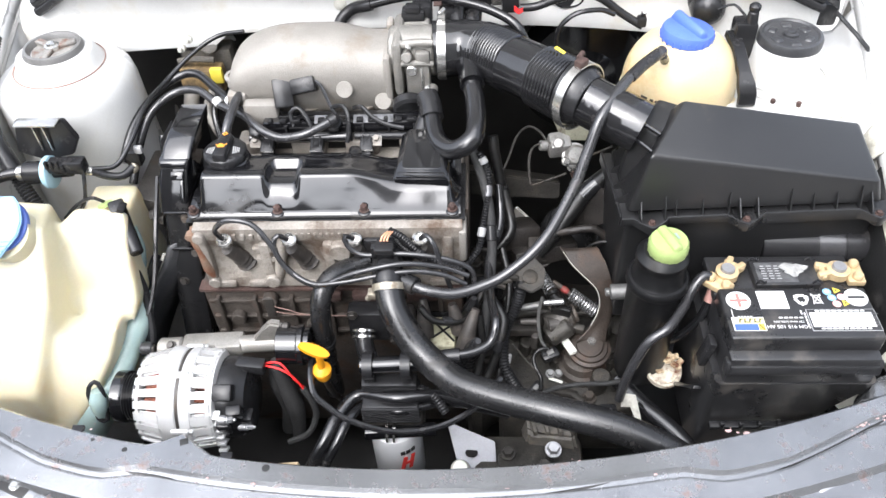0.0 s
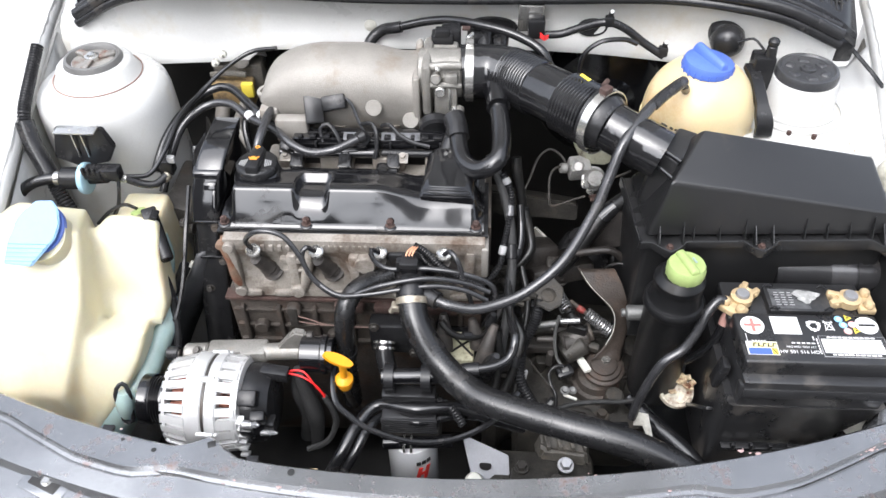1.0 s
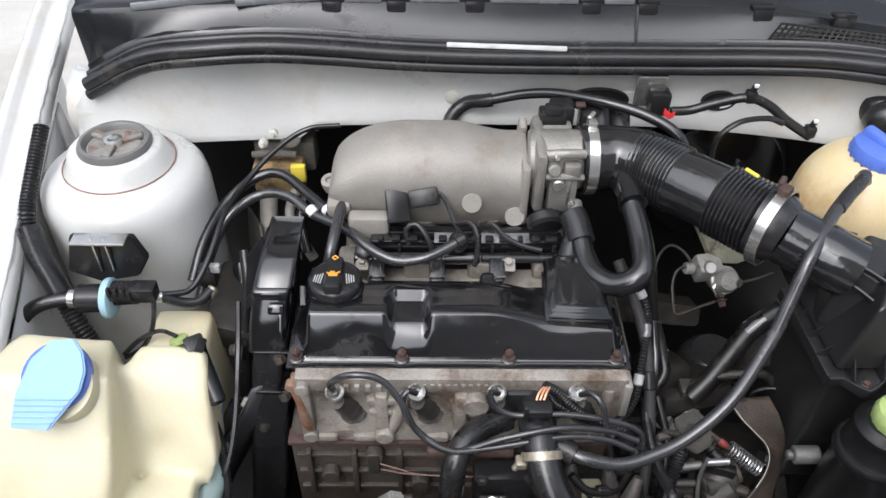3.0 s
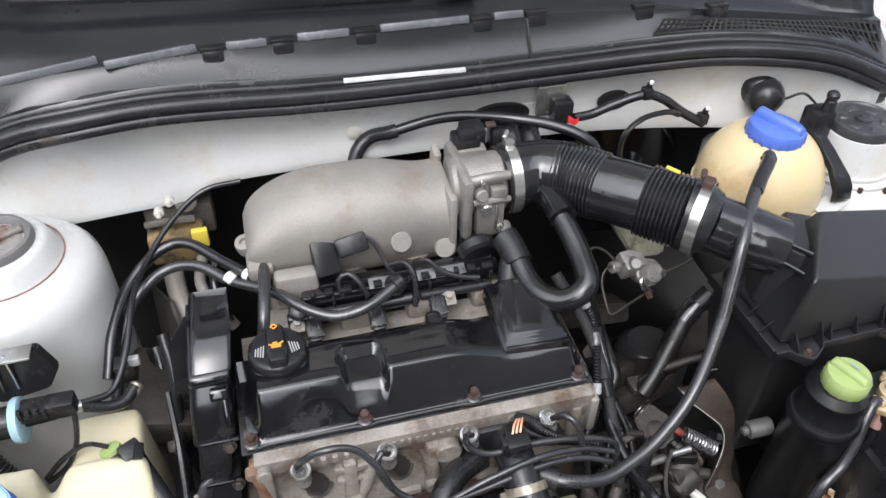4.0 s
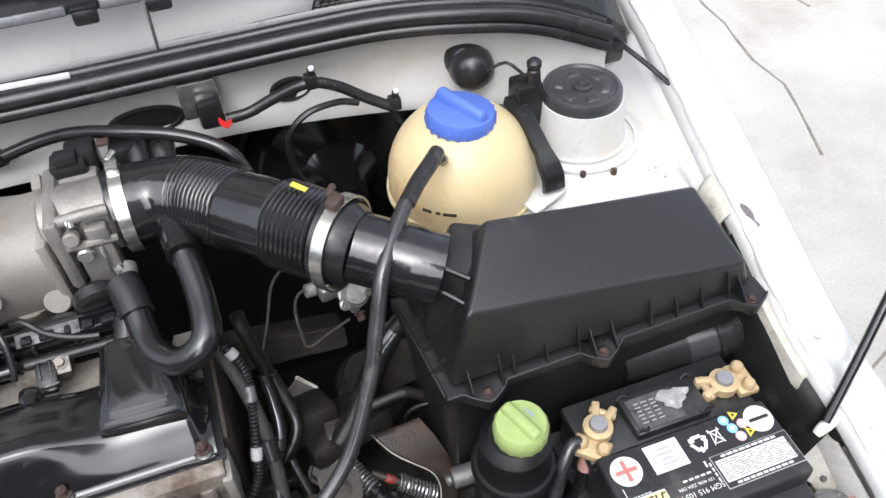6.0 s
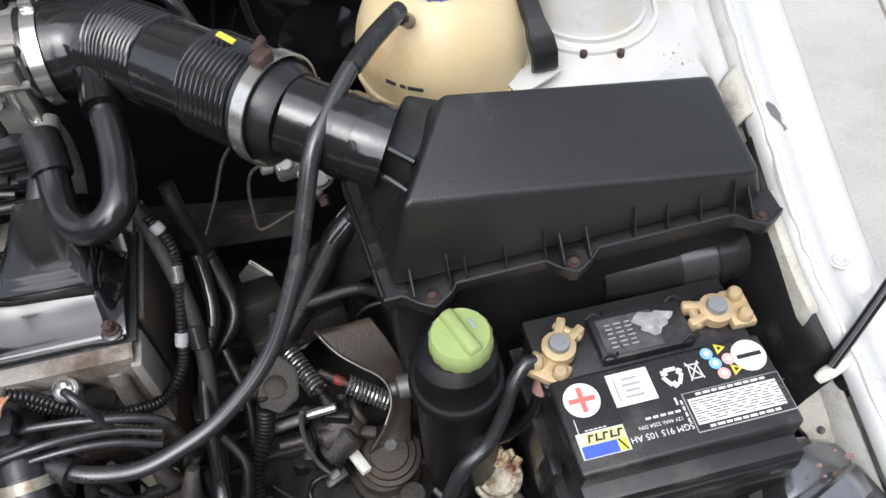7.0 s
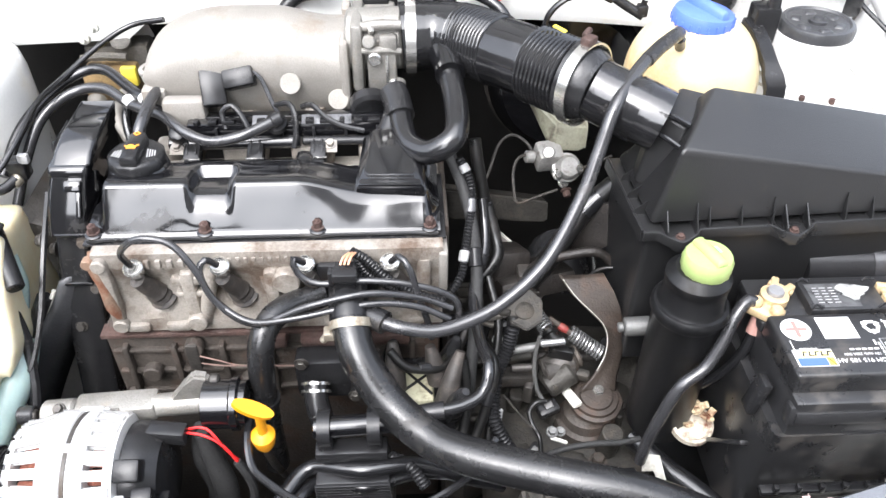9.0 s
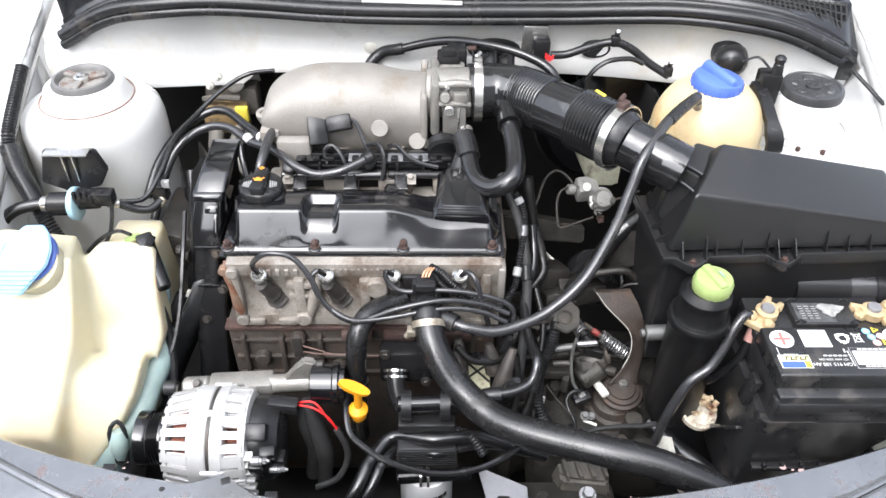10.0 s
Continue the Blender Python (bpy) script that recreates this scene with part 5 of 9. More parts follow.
quadbox(bm, low, mid, 0.006)
part("lower_case", bm, air_plastic, ab)
LUGS = (0.283, 0.400, 0.560)


def rim_at(x):
    """Front edge and height of the flange at x."""
    k = (x - 0.253) / 0.313
    lug = max((1 - min(1, abs(x - q) / 0.021)) ** 0.7 for q in LUGS)
    return 0.781 - 0.001 * k - 0.015 * lug, 0.8625 + 0.015 * k - 0.004 * lug


rows = []
for i in range(91):
    x = 0.245 + 0.332 * i / 90
    y, z = rim_at(x)
    drop = 0.010 + 0.006 * smooth01((x - 0.415) / 0.01) * smooth01((0.545 - x) / 0.01)
    rows.append([(x, 0.798, z + 0.0005), (x, y + 0.0030, z), (x, y + 0.0015, z + 0.0022), (x, y - 0.0002, z + 0.0018), (x, y - 0.0010, z), (x, y, z - drop), (x, y + 0.0025, z - drop), (x, 0.798, z - drop)])
part("front_flange", loft(B(), rows, closed=True), air_plastic, ab)
rows = []
for i in range(21):
    u = i / 20
    x, y, z = 0.2530 - 0.012 * u, 0.785 + 0.123 * u, 0.8625 + 0.008 * u
    rows.append([(x + 0.012, y, z + 0.0005), (x - 0.006, y, z), (x - 0.0075, y, z + 0.002), (x - 0.0095, y, z + 0.0015), (x - 0.010, y, z - 0.012), (x + 0.012, y, z - 0.012)])
part("side_flange", loft(B(), rows, closed=True), air_plastic, ab)
bm = B()
for i, x in enumerate((0.268, 0.298, 0.312, 0.345, 0.377, 0.390, 0.412, 0.452, 0.480, 0.508, 0.536, 0.549)):
    y, z = rim_at(x)
    tall = 0.022 + 0.007 * (i % 3 == 1)
    plate(bm, [(x, y + 0.001, z - 0.002), (x, y + 0.0015, z + 0.006), (x, 0.7885 + 0.003, z + tall), (x, 0.798, z + tall), (x, 0.798, z - 0.002)], (1, 0, 0), 0.0014)
for y, z in ((0.812, 0.872), (0.838, 0.874), (0.868, 0.876)):
    plate(bm, [(0.240, y, z - 0.008), (0.241, y, z - 0.002), (0.262, y, z + 0.016), (0.268, y, z - 0.008)], (0, 1, 0), 0.0014)
pieces("rib", bm, air_plastic, ab)
for x in LUGS:
    y, z = rim_at(x)
    bm = lathe(B(), (x, y + 0.011, z - 0.001), (0, 0, 1), [(0.0085, -0.012), (0.0085, 0.0), (0.0080, 0.0022), (0.0062, 0.0024), (0.0060, 0.0008), (0.001, 0.0008)], 20)
    lug = part("screw_lug", bm, air_plastic, ab)
    part("screw", bolt(B(), (x, y + 0.011, z), r=0.0038, h=0.004), rusty, lug)
bm = tube(B(), [(0.203, 0.905, 0.9625), (0.232, 0.889, 0.954), (0.252, 0.876, 0.950), (0.272, 0.866, 0.944)], 0.0335, 28)
part("outlet", bm, hose_gloss, ab)
bm = tube(B(), [(0.240, 0.884, 0.952), (0.252, 0.876, 0.949)], 0.0348, 28)
part("outlet_rim", bm, hose_gloss, ab)
NECK_LO = {"fl": (0.247, 0.848, 0.880), "bl": (0.262, 0.918, 0.880), "br": (0.320, 0.900, 0.880), "fr": (0.275, 0.820, 0.880)}
NECK_HI = {"fl": (0.262, 0.857, 0.9600), "bl": (0.296, 0.899, 0.9660), "br": (0.332, 0.880, 0.9650), "fr": (0.285, 0.834, 0.9560)}
part("neck_block", quadbox(B(), NECK_LO, NECK_HI, 0.004), air_plastic, ab, sharp=60)
bm = tube(B(), [(0.262, 0.854, 0.9640), (0.274, 0.842, 0.9630), (0.287, 0.830, 0.9600)], 0.0030, 8)
tube(bm, [(0.256, 0.847, 0.9450), (0.266, 0.835, 0.9440), (0.278, 0.822, 0.9400)], 0.0028, 8)
pieces("clip_bar", bm, black_gloss, ab)
bm = tube(B(), [(0.44, 0.805, 0.795), (0.50, 0.800, 0.797), (0.56, 0.796, 0.800), (0.60, 0.806, 0.80)], 0.026, 20)
part("cold_air_duct", bm, black_plastic, ab)
part("duct_sleeve", tube(B(), [(0.508, 0.7993, 0.7975), (0.540, 0.7975, 0.799)], 0.0275, 20), grey_hose, ab, "grey duct sleeve")
part("duct_collar", tube(B(), [(0.542, 0.7972, 0.799), (0.548, 0.797, 0.7994)], 0.029, 20), black_plastic, ab)

# ---- tanks ----
et = thing("expansion_tank", 0.347, 1.015, 0.83, "yellowed translucent coolant expansion tank with blue cap", "coolant tank")
TX, TY, TZ = 0.350, 1.018, 0.912
UP = Vector((-0.02, -0.04, 1)).normalized()
prof = []
for i in range(17):
    a = math.radians(-24 + 108 * i / 16)
    prof.append((0.0800 * math.cos(a) ** 0.85 if a > 0 else 0.0800 - 0.004 * (a / 0.42) ** 2, 0.082 * math.sin(a) if a > 0 else 0.088 * math.sin(a)))
part("upper_shell", lathe(B(), (TX, TY, TZ), UP, prof, 44), amber, et)
bm = lathe(B(), (TX, TY, TZ), UP, [(0.040, -0.088), (0.060, -0.080), (0.071, -0.060), (0.0775, -0.036), (0.0806, -0.014)], 44, caps=False)
ob = part("lower_shell", bm, amber_dark, et, "brown coolant-stained lower half")
thicken(ob, 0.001, 0)
part("seam", ring(B(), Vector((TX, TY, TZ)) + UP * -0.012, UP, 0.0808, 0.0020, 44, flat=1.0), amber, et)
CA = Vector((0.10, 0.02, 1)).normalized()
cb = Vector((TX - 0.002, TY - 0.004, TZ + 0.070))
part("filler_neck", lathe(B(), cb - CA * 0.016, CA, [(0.033, 0), (0.032, 0.016), (0.030, 0.018)], 32), amber, et)
bm = lathe(B(), cb, CA, [(0.033, 0), (0.036, 0.003), (0.036, 0.012), (0.034, 0.017), (0.030, 0.0190), (0.001, 0.0195)], 40)
lid = part("cap", bm, blue_cap, et, "royal blue screw cap")
bm = box(B(), cb + CA * 0.0225, (0.066, 0.017, 0.014), 0.004, (0, 5, -62), taper=(0.9, 0.55))
part("cap_grip", bm, blue_cap, lid)
bm = B()
for j in range(22):
    a = 2 * math.pi * j / 22
    box(bm, cb + CA * 0.008 + Vector((0.036 * math.cos(a), 0.036 * math.sin(a), 0)), (0.0014, 0.003, 0.009), 0.0005, (0, 0, math.degrees(a)))
pieces("cap_rib", bm, blue_cap, lid)
bm = tube(B(), [(0.318, 0.982, 0.966), (0.311, 0.968, 0.982), (0.305, 0.957, 0.993)], 0.0062, 12)
tube(bm, [(0.296, 0.963, 0.995), (0.304, 0.960, 0.992), (0.312, 0.957, 0.990)], 0.0028, 8)
part("hose_stub", bm, rubber, et)
bm = B()
for i, (x, w) in enumerate(((-0.030, 0.010), (-0.016, 0.005), (-0.002, 0.014), (-0.024, 0.006), (-0.006, 0.009))):
    a = math.radians(-118 + x * 620)
    zz, rr = (0.012, 0.0800) if i < 3 else (-0.022, 0.0802)
    c = Vector((TX + rr * math.cos(a), TY + rr * math.sin(a), TZ + zz))
    box(bm, c, (w, 0.001, 0.0032), 0, (-4, 0, math.degrees(a) + 90))
pieces("level_mark", bm, dark_steel, et)
rows = []
for x, y, z, ax_, az_ in ((0.420, 1.050, 0.970, 0.3, 0.95), (0.423, 1.022, 0.966, 0.3, 0.95), (0.424, 0.998, 0.958, 0.35, 0.93), (0.426, 0.978, 0.948, 0.4, 0.9), (0.428, 0.966, 0.938, 0.5, 0.85), (0.430, 0.958, 0.928, 0.6, 0.8), (0.430, 0.954, 0.912, 0.7, 0.7)):
    w, h = 0.0085 + 0.003 * (y < 0.97), 0.006
    rows.append([(x - w, y - h * ax_, z + h * az_), (x + w, y - h * ax_, z + h * az_), (x + w, y + h * ax_, z - h * az_), (x - w, y + h * ax_, z - h * az_)])
bm = loft(B(), rows, closed=True)
bmesh.ops.bevel(bm, geom=bm.edges[:], offset=0.0012, segments=1, affect="EDGES")
part("side_bracket", bm, black_plastic, et)
tabm = thing("tank_tab", 0.43, 0.955, 0.90, "white painted metal tab beside the expansion tank", "mounting tab")
part("plate", box(B(), (0.419, 0.956, 0.9065), (0.046, 0.026, 0.003), 0.001, (0, -8, 20)), white_paint, tabm)

# sensor bracket beside the tower
sb = thing("bracket_block", 0.435, 1.035, 0.93, "black plastic holder with a small knob beside the strut tower", "holder")
part("block", box(B(), (0.435, 1.045, 0.965), (0.030, 0.030, 0.055), 0.004), black_plastic, sb)
bm = cyl(B(), (0.441, 1.04, 0.985), (0.441, 1.04, 1.008), 0.009, 0.007)
lathe(bm, (0.441, 1.04, 1.008), (0, 0, 1), [(0.006, 0), (0.008, 0.003), (0.008, 0.008), (0.005, 0.011), (0.001, 0.012)], 14)
part("knob", bm, rubber, sb)
ball = thing("bulkhead_boot", 0.385, 1.10, 0.95, "round black rubber boot on the bulkhead", "rubber boot")
part("boot", lathe(B(), (0.399, 1.125, 0.980), (0, -1, -0.25), [(0.027, -0.01), (0.026, 0.002), (0.024, 0.006), (0.026, 0.010), (0.025, 0.020), (0.021, 0.030), (0.012, 0.036), (0.002, 0.038)], 24), rubber, ball)
part("loop", tube(B(), [(0.405, 1.08, 0.99), (0.422, 1.07, 1.002), (0.438, 1.06, 0.99)], 0.0018, 6), rubber, ball)

# washer bottle
wb = thing("washer_bottle", -0.55, 0.72, 0.55, "large milky plastic washer fluid bottle with pale blue cap", "washer bottle")


def hull(bm, points):
    """A convex block round the points."""
    t = bmesh.new()
    for p in points:
        t.verts.new(p)
    bmesh.ops.convex_hull(t, input=t.verts[:])
    loose = [v for v in t.verts if not v.link_faces]
    bmesh.ops.delete(t, geom=loose, context="VERTS")
    return join(bm, t)


def blown(name, bm, voxel, rounds, material, parent, label="", dents=()):
    """Blocks run together and rounded off like blow-moulded plastic; dents: (centre, radius, depth)."""
    ob = part(name, bm, material, parent, label, sharp=180)
    rm = ob.modifiers.new("run_together", "REMESH")
    rm.mode, rm.voxel_size, rm.use_smooth_shade = "VOXEL", voxel, True
    sm = ob.modifiers.new("rounding", "SMOOTH")
    sm.factor, sm.iterations = 0.5, rounds
    graph = bpy.context.evaluated_depsgraph_get()
    me = bpy.data.meshes.new_from_object(ob.evaluated_get(graph))
    ob.modifiers.clear()
    old, ob.data = ob.data, me
    bpy.data.meshes.remove(old)
    me.name = name
    base = ob.parent.location
    push = [(v, v.normal.copy()) for v in me.vertices]
    for v, n_ in push:
        k = sum(d * math.exp(-((v.co + base - Vector(c)).length / r) ** 2) for c, r, d in dents)
        v.co -= n_ * k
    for f in me.polygons:
        f.use_smooth = True
    if not me.materials:
        me.materials.append(material)
    return ob


bm = hull(B(), [(-0.668, 0.622, 0.50), (-0.525, 0.640, 0.50), (-0.668, 0.618, 0.710), (-0.535, 0.626, 0.690), (-0.668, 0.70, 0.812), (-0.508, 0.71, 0.795), (-0.652, 0.770, 0.878), (-0.512, 0.775, 0.866),
                (-0.628, 0.838, 0.868), (-0.532, 0.842, 0.852), (-0.650, 0.85, 0.55), (-0.515, 0.85, 0.55)])
hull(bm, [(-0.520, 0.806, 0.836), (-0.505, 0.845, 0.842), (-0.432, 0.845, 0.842), (-0.424, 0.795, 0.806), (-0.416, 0.752, 0.745), (-0.428, 0.742, 0.712), (-0.500, 0.748, 0.708), (-0.530, 0.758, 0.742), (-0.52, 0.87, 0.70), (-0.43, 0.87, 0.70)])
hull(bm, [(-0.550, 0.678, 0.745), (-0.436, 0.712, 0.735), (-0.446, 0.682, 0.705), (-0.465, 0.655, 0.672), (-0.492, 0.634, 0.640), (-0.515, 0.626, 0.600), (-0.550, 0.622, 0.600), (-0.550, 0.622, 0.52), (-0.47, 0.80, 0.55), (-0.45, 0.80, 0.72), (-0.56, 0.80, 0.55)])
hull(bm, [(-0.510, 0.850, 0.820), (-0.510, 0.922, 0.818), (-0.444, 0.922, 0.818), (-0.436, 0.850, 0.822), (-0.51, 0.925, 0.66), (-0.435, 0.925, 0.66), (-0.51, 0.84, 0.66), (-0.435, 0.84, 0.66)])
blown("tank", bm, 0.0045, 14, cream, wb, dents=(((-0.668, 0.615, 0.735), 0.03, 0.02), ((-0.484, 0.768, 0.752), 0.022, 0.009), ((-0.440, 0.852, 0.845), 0.016, 0.010), ((-0.470, 0.70, 0.70), 0.012, 0.004)))
bm = tube(B(), [(-0.432, 0.800, 0.715), (-0.438, 0.765, 0.690), (-0.446, 0.725, 0.672), (-0.458, 0.690, 0.652), (-0.478, 0.660, 0.630), (-0.505, 0.650, 0.595)], 0.022, 18, radii=[0.016, 0.020, 0.018, 0.020, 0.026, 0.030])
part("fluid_well", bm, fluid_tint, wb, "blue-green fluid showing in the lower edge", sharp=180)
bm = tube(B(), [(-0.437, 0.845, 0.80), (-0.434, 0.832, 0.77), (-0.434, 0.815, 0.74)], 0.011, 14, radii=[0.008, 0.012, 0.009])
part("fluid_column", bm, fluid_tint, wb)
bm = tube(B(), [(-0.462, 0.622, 0.648), (-0.467, 0.636, 0.690), (-0.458, 0.646, 0.702), (-0.449, 0.640, 0.690), (-0.452, 0.624, 0.645), (-0.462, 0.622, 0.648)], 0.0032, 8)
part("tube_loop", bm, rubber, wb)
bm = tube(B(), [(-0.460, 0.628, 0.650), (-0.458, 0.634, 0.672), (-0.457, 0.640, 0.690)], 0.012, 14, radii=[0.008, 0.0125, 0.0125, 0.008])
part("outlet_bulb", bm, fluid_tint, wb)
NA = Vector((-0.05, -0.62, 1)).normalized()
nb = Vector((-0.556, 0.762, 0.868))
part("neck", lathe(B(), nb - NA * 0.03, NA, [(0.036, 0), (0.034, 0.028), (0.034, 0.034)], 28), cream, wb)
part("cap_ring", lathe(B(), nb + NA * 0.002 + Vector((-0.004, 0.012, 0)), NA, [(0.031, 0), (0.036, 0.003), (0.036, 0.010), (0.033, 0.012)], 32), blue_cap, wb, "blue cap ring")
E1, E2 = Vector((1, 0, 0)), NA.cross(Vector((1, 0, 0)))
c0 = nb + NA * 0.014
shape = [(-0.007, 0.046), (0.016, 0.047), (0.026, 0.034), (0.031, 0.014), (0.028, -0.006), (0.002, -0.044), (-0.036, -0.042), (-0.036, -0.009), (-0.026, 0.026)]
bm = plate(B(), [c0 + E1 * p + E2 * q for p, q in shape], NA, 0.005, 0.0015)
lidw = part("cap", bm, pale_blue, wb, "pale blue flip cap with grip lines")
bm = B()
for i in range(5):
    q = -0.014 - 0.0058 * i
    x0, x1 = -0.036, 0.022 - 0.0040 * i
    box(bm, c0 + E1 * ((x0 + x1) / 2) + E2 * q + NA * 0.0055, (x1 - x0 - 0.004, 0.0020, 0.0020), 0.0006, (32, 0, 0))
pieces("cap_line", bm, pale_blue, lidw)
wp = thing("washer_pump", -0.45, 0.84, 0.70, "black washer pump connector and tube beside the bottle", "washer pump")
bm = cyl(B(), (-0.449, 0.852, 0.826), (-0.417, 0.800, 0.791), 0.012, 0.010)
box(bm, (-0.447, 0.850, 0.832), (0.022, 0.020, 0.018), 0.003, (20, 0, 30))
box(bm, (-0.439, 0.846, 0.836), (0.010, 0.018, 0.010), 0.002, (0, 30, 0))
part("pump_body", bm, black_plastic, wp)
part("tube", tube(B(), [(-0.432, 0.80, 0.775), (-0.424, 0.79, 0.745), (-0.420, 0.778, 0.715), (-0.418, 0.74, 0.66), (-0.43, 0.68, 0.60)], 0.006, 8), rubber, wp)
part("green_seal", lathe(B(), (-0.466, 0.856, 0.832), (-0.3, 0.3, 0.9), [(0.011, 0), (0.011, 0.004), (0.004, 0.005)], 14), green_cap, wp)
part("wire", tube(B(), [(-0.468, 0.858, 0.838), (-0.49, 0.866, 0.838), (-0.515, 0.862, 0.826), (-0.535, 0.856, 0.808)], 0.0028, 6), rubber, wp)
part("second_wire", tube(B(), [(-0.411, 0.92, 0.83), (-0.405, 0.86, 0.80), (-0.408, 0.80, 0.74), (-0.420, 0.765, 0.70), (-0.432, 0.785, 0.715)], 0.0035, 6), rubber, wp)

# ---- power steering reservoir ----
ps = thing("steering_reservoir", 0.287, 0.725, 0.64, "black power steering fluid reservoir with lime green cap", "fluid reservoir")
bm = lathe(B(), (0.290, 0.730, 0.0), (0, 0, 1), [(0.034, 0.62), (0.036, 0.64), (0.036, 0.798), (0.0385, 0.802), (0.0400, 0.806), (0.0400, 0.812), (0.0375, 0.8155), (0.0345, 0.8160), (0.0325, 0.819), (0.0315, 0.838), (0.0310, 0.843), (0.0325, 0.8455), (0.0325, 0.852), (0.030, 0.855), (0.024, 0.860)], 36)
part("body", bm, mat("reservoir_black_plastic", (0.008, 0.008, 0.0085), 0.38, var=0.2, bump=0.1, grain=700, dirt=(0.03, 0.027, 0.024), dirty=0.1, spec=0.32), ps)
bm = B()
seg = 48
rowsv = []
for r, h in ((0.0225, 0.858), (0.024, 0.861), (0.024, 0.874), (0.022, 0.8785), (0.001, 0.8795)):
    rowsv.append([bm.verts.new((0.294 + r * (1 + (0.03 if j % 3 == 0 and 0.860 < h < 0.875 else 0)) * math.cos(2 * math.pi * j / seg), 0.729 + r * (1 + (0.03 if j % 3 == 0 and 0.860 < h < 0.875 else 0)) * math.sin(2 * math.pi * j / seg), h)) for j in range(seg)])
for p, q in zip(rowsv[:-1], rowsv[1:]):
    for j in range(seg):
        bm.faces.new((p[j], p[(j + 1) % seg], q[(j + 1) % seg], q[j]))
bm.faces.new(rowsv[0][::-1])
bm.faces.new(rowsv[-1])
lidp = part("cap", bm, green_cap, ps, "lime green screw cap")
bm = box(B(), (0.294, 0.729, 0.882), (0.014, 0.044, 0.007), 0.0025, (0, 0, 20), taper=(0.6, 0.9))
part("cap_grip", bm, green_cap, lidp)
part("cap_marks", box(B(), (0.304, 0.734, 0.8801), (0.003, 0.010, 0.0004), 0, (0, 0, 20)), fluid_tint, lidp)
dull_alu_tab = mat("dull_grey_steel", (0.16, 0.16, 0.155), 0.5, metal=0.5, var=0.2, bump=0.2)
psb = thing("reservoir_bracket", 0.25, 0.76, 0.72, "short grey steel bracket behind the reservoir", "bracket")
bm = cyl(B(), (0.243, 0.772, 0.735), (0.272, 0.770, 0.738), 0.011, seg=16)
cyl(bm, (0.236, 0.772, 0.734), (0.243, 0.772, 0.735), 0.006, seg=12)
part("tab", bm, dull_alu_tab, psb)

# ---- battery ----
bt = thing("car_battery", 0.445, 0.69, 0.63, "black car battery with labels and brass terminal clamps", "car battery")
bm = box(B(), (0.4455, 0.688, 0.761), (0.176, 0.160, 0.073), 0.004)
part("case", bm, battery_black, bt)
bm = box(B(), (0.4455, 0.6618, 0.808), (0.177, 0.0796, 0.026), 0.0035, seg=3)
part("raised_lid", bm, battery_black, bt)
bm = box(B(), (0.4455, 0.7355, 0.8005), (0.180, 0.066, 0.014), 0.003)
part("terminal_deck", bm, battery_black, bt)
vent = part("vent_cover", box(B(), (0.447, 0.7315, 0.8095), (0.080, 0.045, 0.016), 0.003), battery_black, bt)
bm = box(B(), (0.4455, 0.6135, 0.779), (0.184, 0.014, 0.024), 0.004, (-10, 0, 0))
box(bm, (0.4455, 0.6060, 0.780), (0.172, 0.003, 0.013), 0.001, (-10, 0, 0))
part("front_ledge", bm, battery_black, bt)
bm = B()
for (x, y) in ((0.412, 0.750), (0.482, 0.750), (0.412, 0.711), (0.482, 0.711)):
    tube(bm, [(x - 0.006, y, 0.8175), (x, y + 0.002, 0.821), (x + 0.005, y - 0.001, 0.820), (x + 0.008, y + 0.003, 0.8175)], 0.0014, 6)
pieces("lid_clip", bm, black_plastic, vent)
LZ = 0.8213


def label_quad(name, x, y, w, d, material, z=LZ, turn=0.0, label=""):
    return part(name, box(B(), (x, y, z), (w, d, 0.0004), 0, (0, 0, turn)), material, bt, label)


def disc(x, y, r, z=LZ - 0.0002, n=32):
    return lathe(B(), (x, y, z), (0, 0, 1), [(r, 0), (r, 0.0004), (0.0005, 0.0005)], n)


part("plus_disc", disc(0.377, 0.680, 0.0145), white_print, bt)
bm = box(B(), (0.377, 0.680, LZ + 0.0006), (0.021, 0.0040, 0.0004), 0)
box(bm, (0.377, 0.680, LZ + 0.0008), (0.0040, 0.021, 0.0004), 0)
part("plus_sign", bm, red_faded, bt)
part("minus_disc", disc(0.518, 0.684, 0.0138), white_print, bt)
part("minus_sign", box(B(), (0.518, 0.684, LZ + 0.0006), (0.020, 0.0034, 0.0004), 0), black_print, bt)
label_quad("square_label", 0.418, 0.681, 0.034, 0.028, white_print)
bm = B()
for i in range(4):
    box(bm, (0.4185, 0.6735 + 0.005 * i, LZ + 0.0005), (0.015 - 0.003 * (i % 2), 0.0022, 0.0003), 0)
box(bm, (0.406, 0.681, LZ + 0.0005), (0.0012, 0.020, 0.0003), 0)
pieces("label_bar", bm, grey_print, bt)
bm = B()
for k in range(3):
    a = math.radians(90 + 120 * k)
    box(bm, (0.4525 + 0.0062 * math.cos(a), 0.6815 + 0.0062 * math.sin(a), LZ), (0.0032, 0.0096, 0.0004), 0, (0, 0, math.degrees(a)))
    a += 0.95
    box(bm, (0.4525 + 0.0070 * math.cos(a), 0.6815 + 0.0070 * math.sin(a), LZ + 0.0002), (0.0052, 0.0042, 0.0004), 0, (0, 0, math.degrees(a) + 30))
pieces("recycling_arrow", bm, white_print, bt)
bm = B()
box(bm, (0.471, 0.682, LZ), (0.019, 0.0010, 0.0004), 0, (0, 0, 55))
box(bm, (0.471, 0.682, LZ + 0.0005), (0.019, 0.0010, 0.0004), 0, (0, 0, -55))
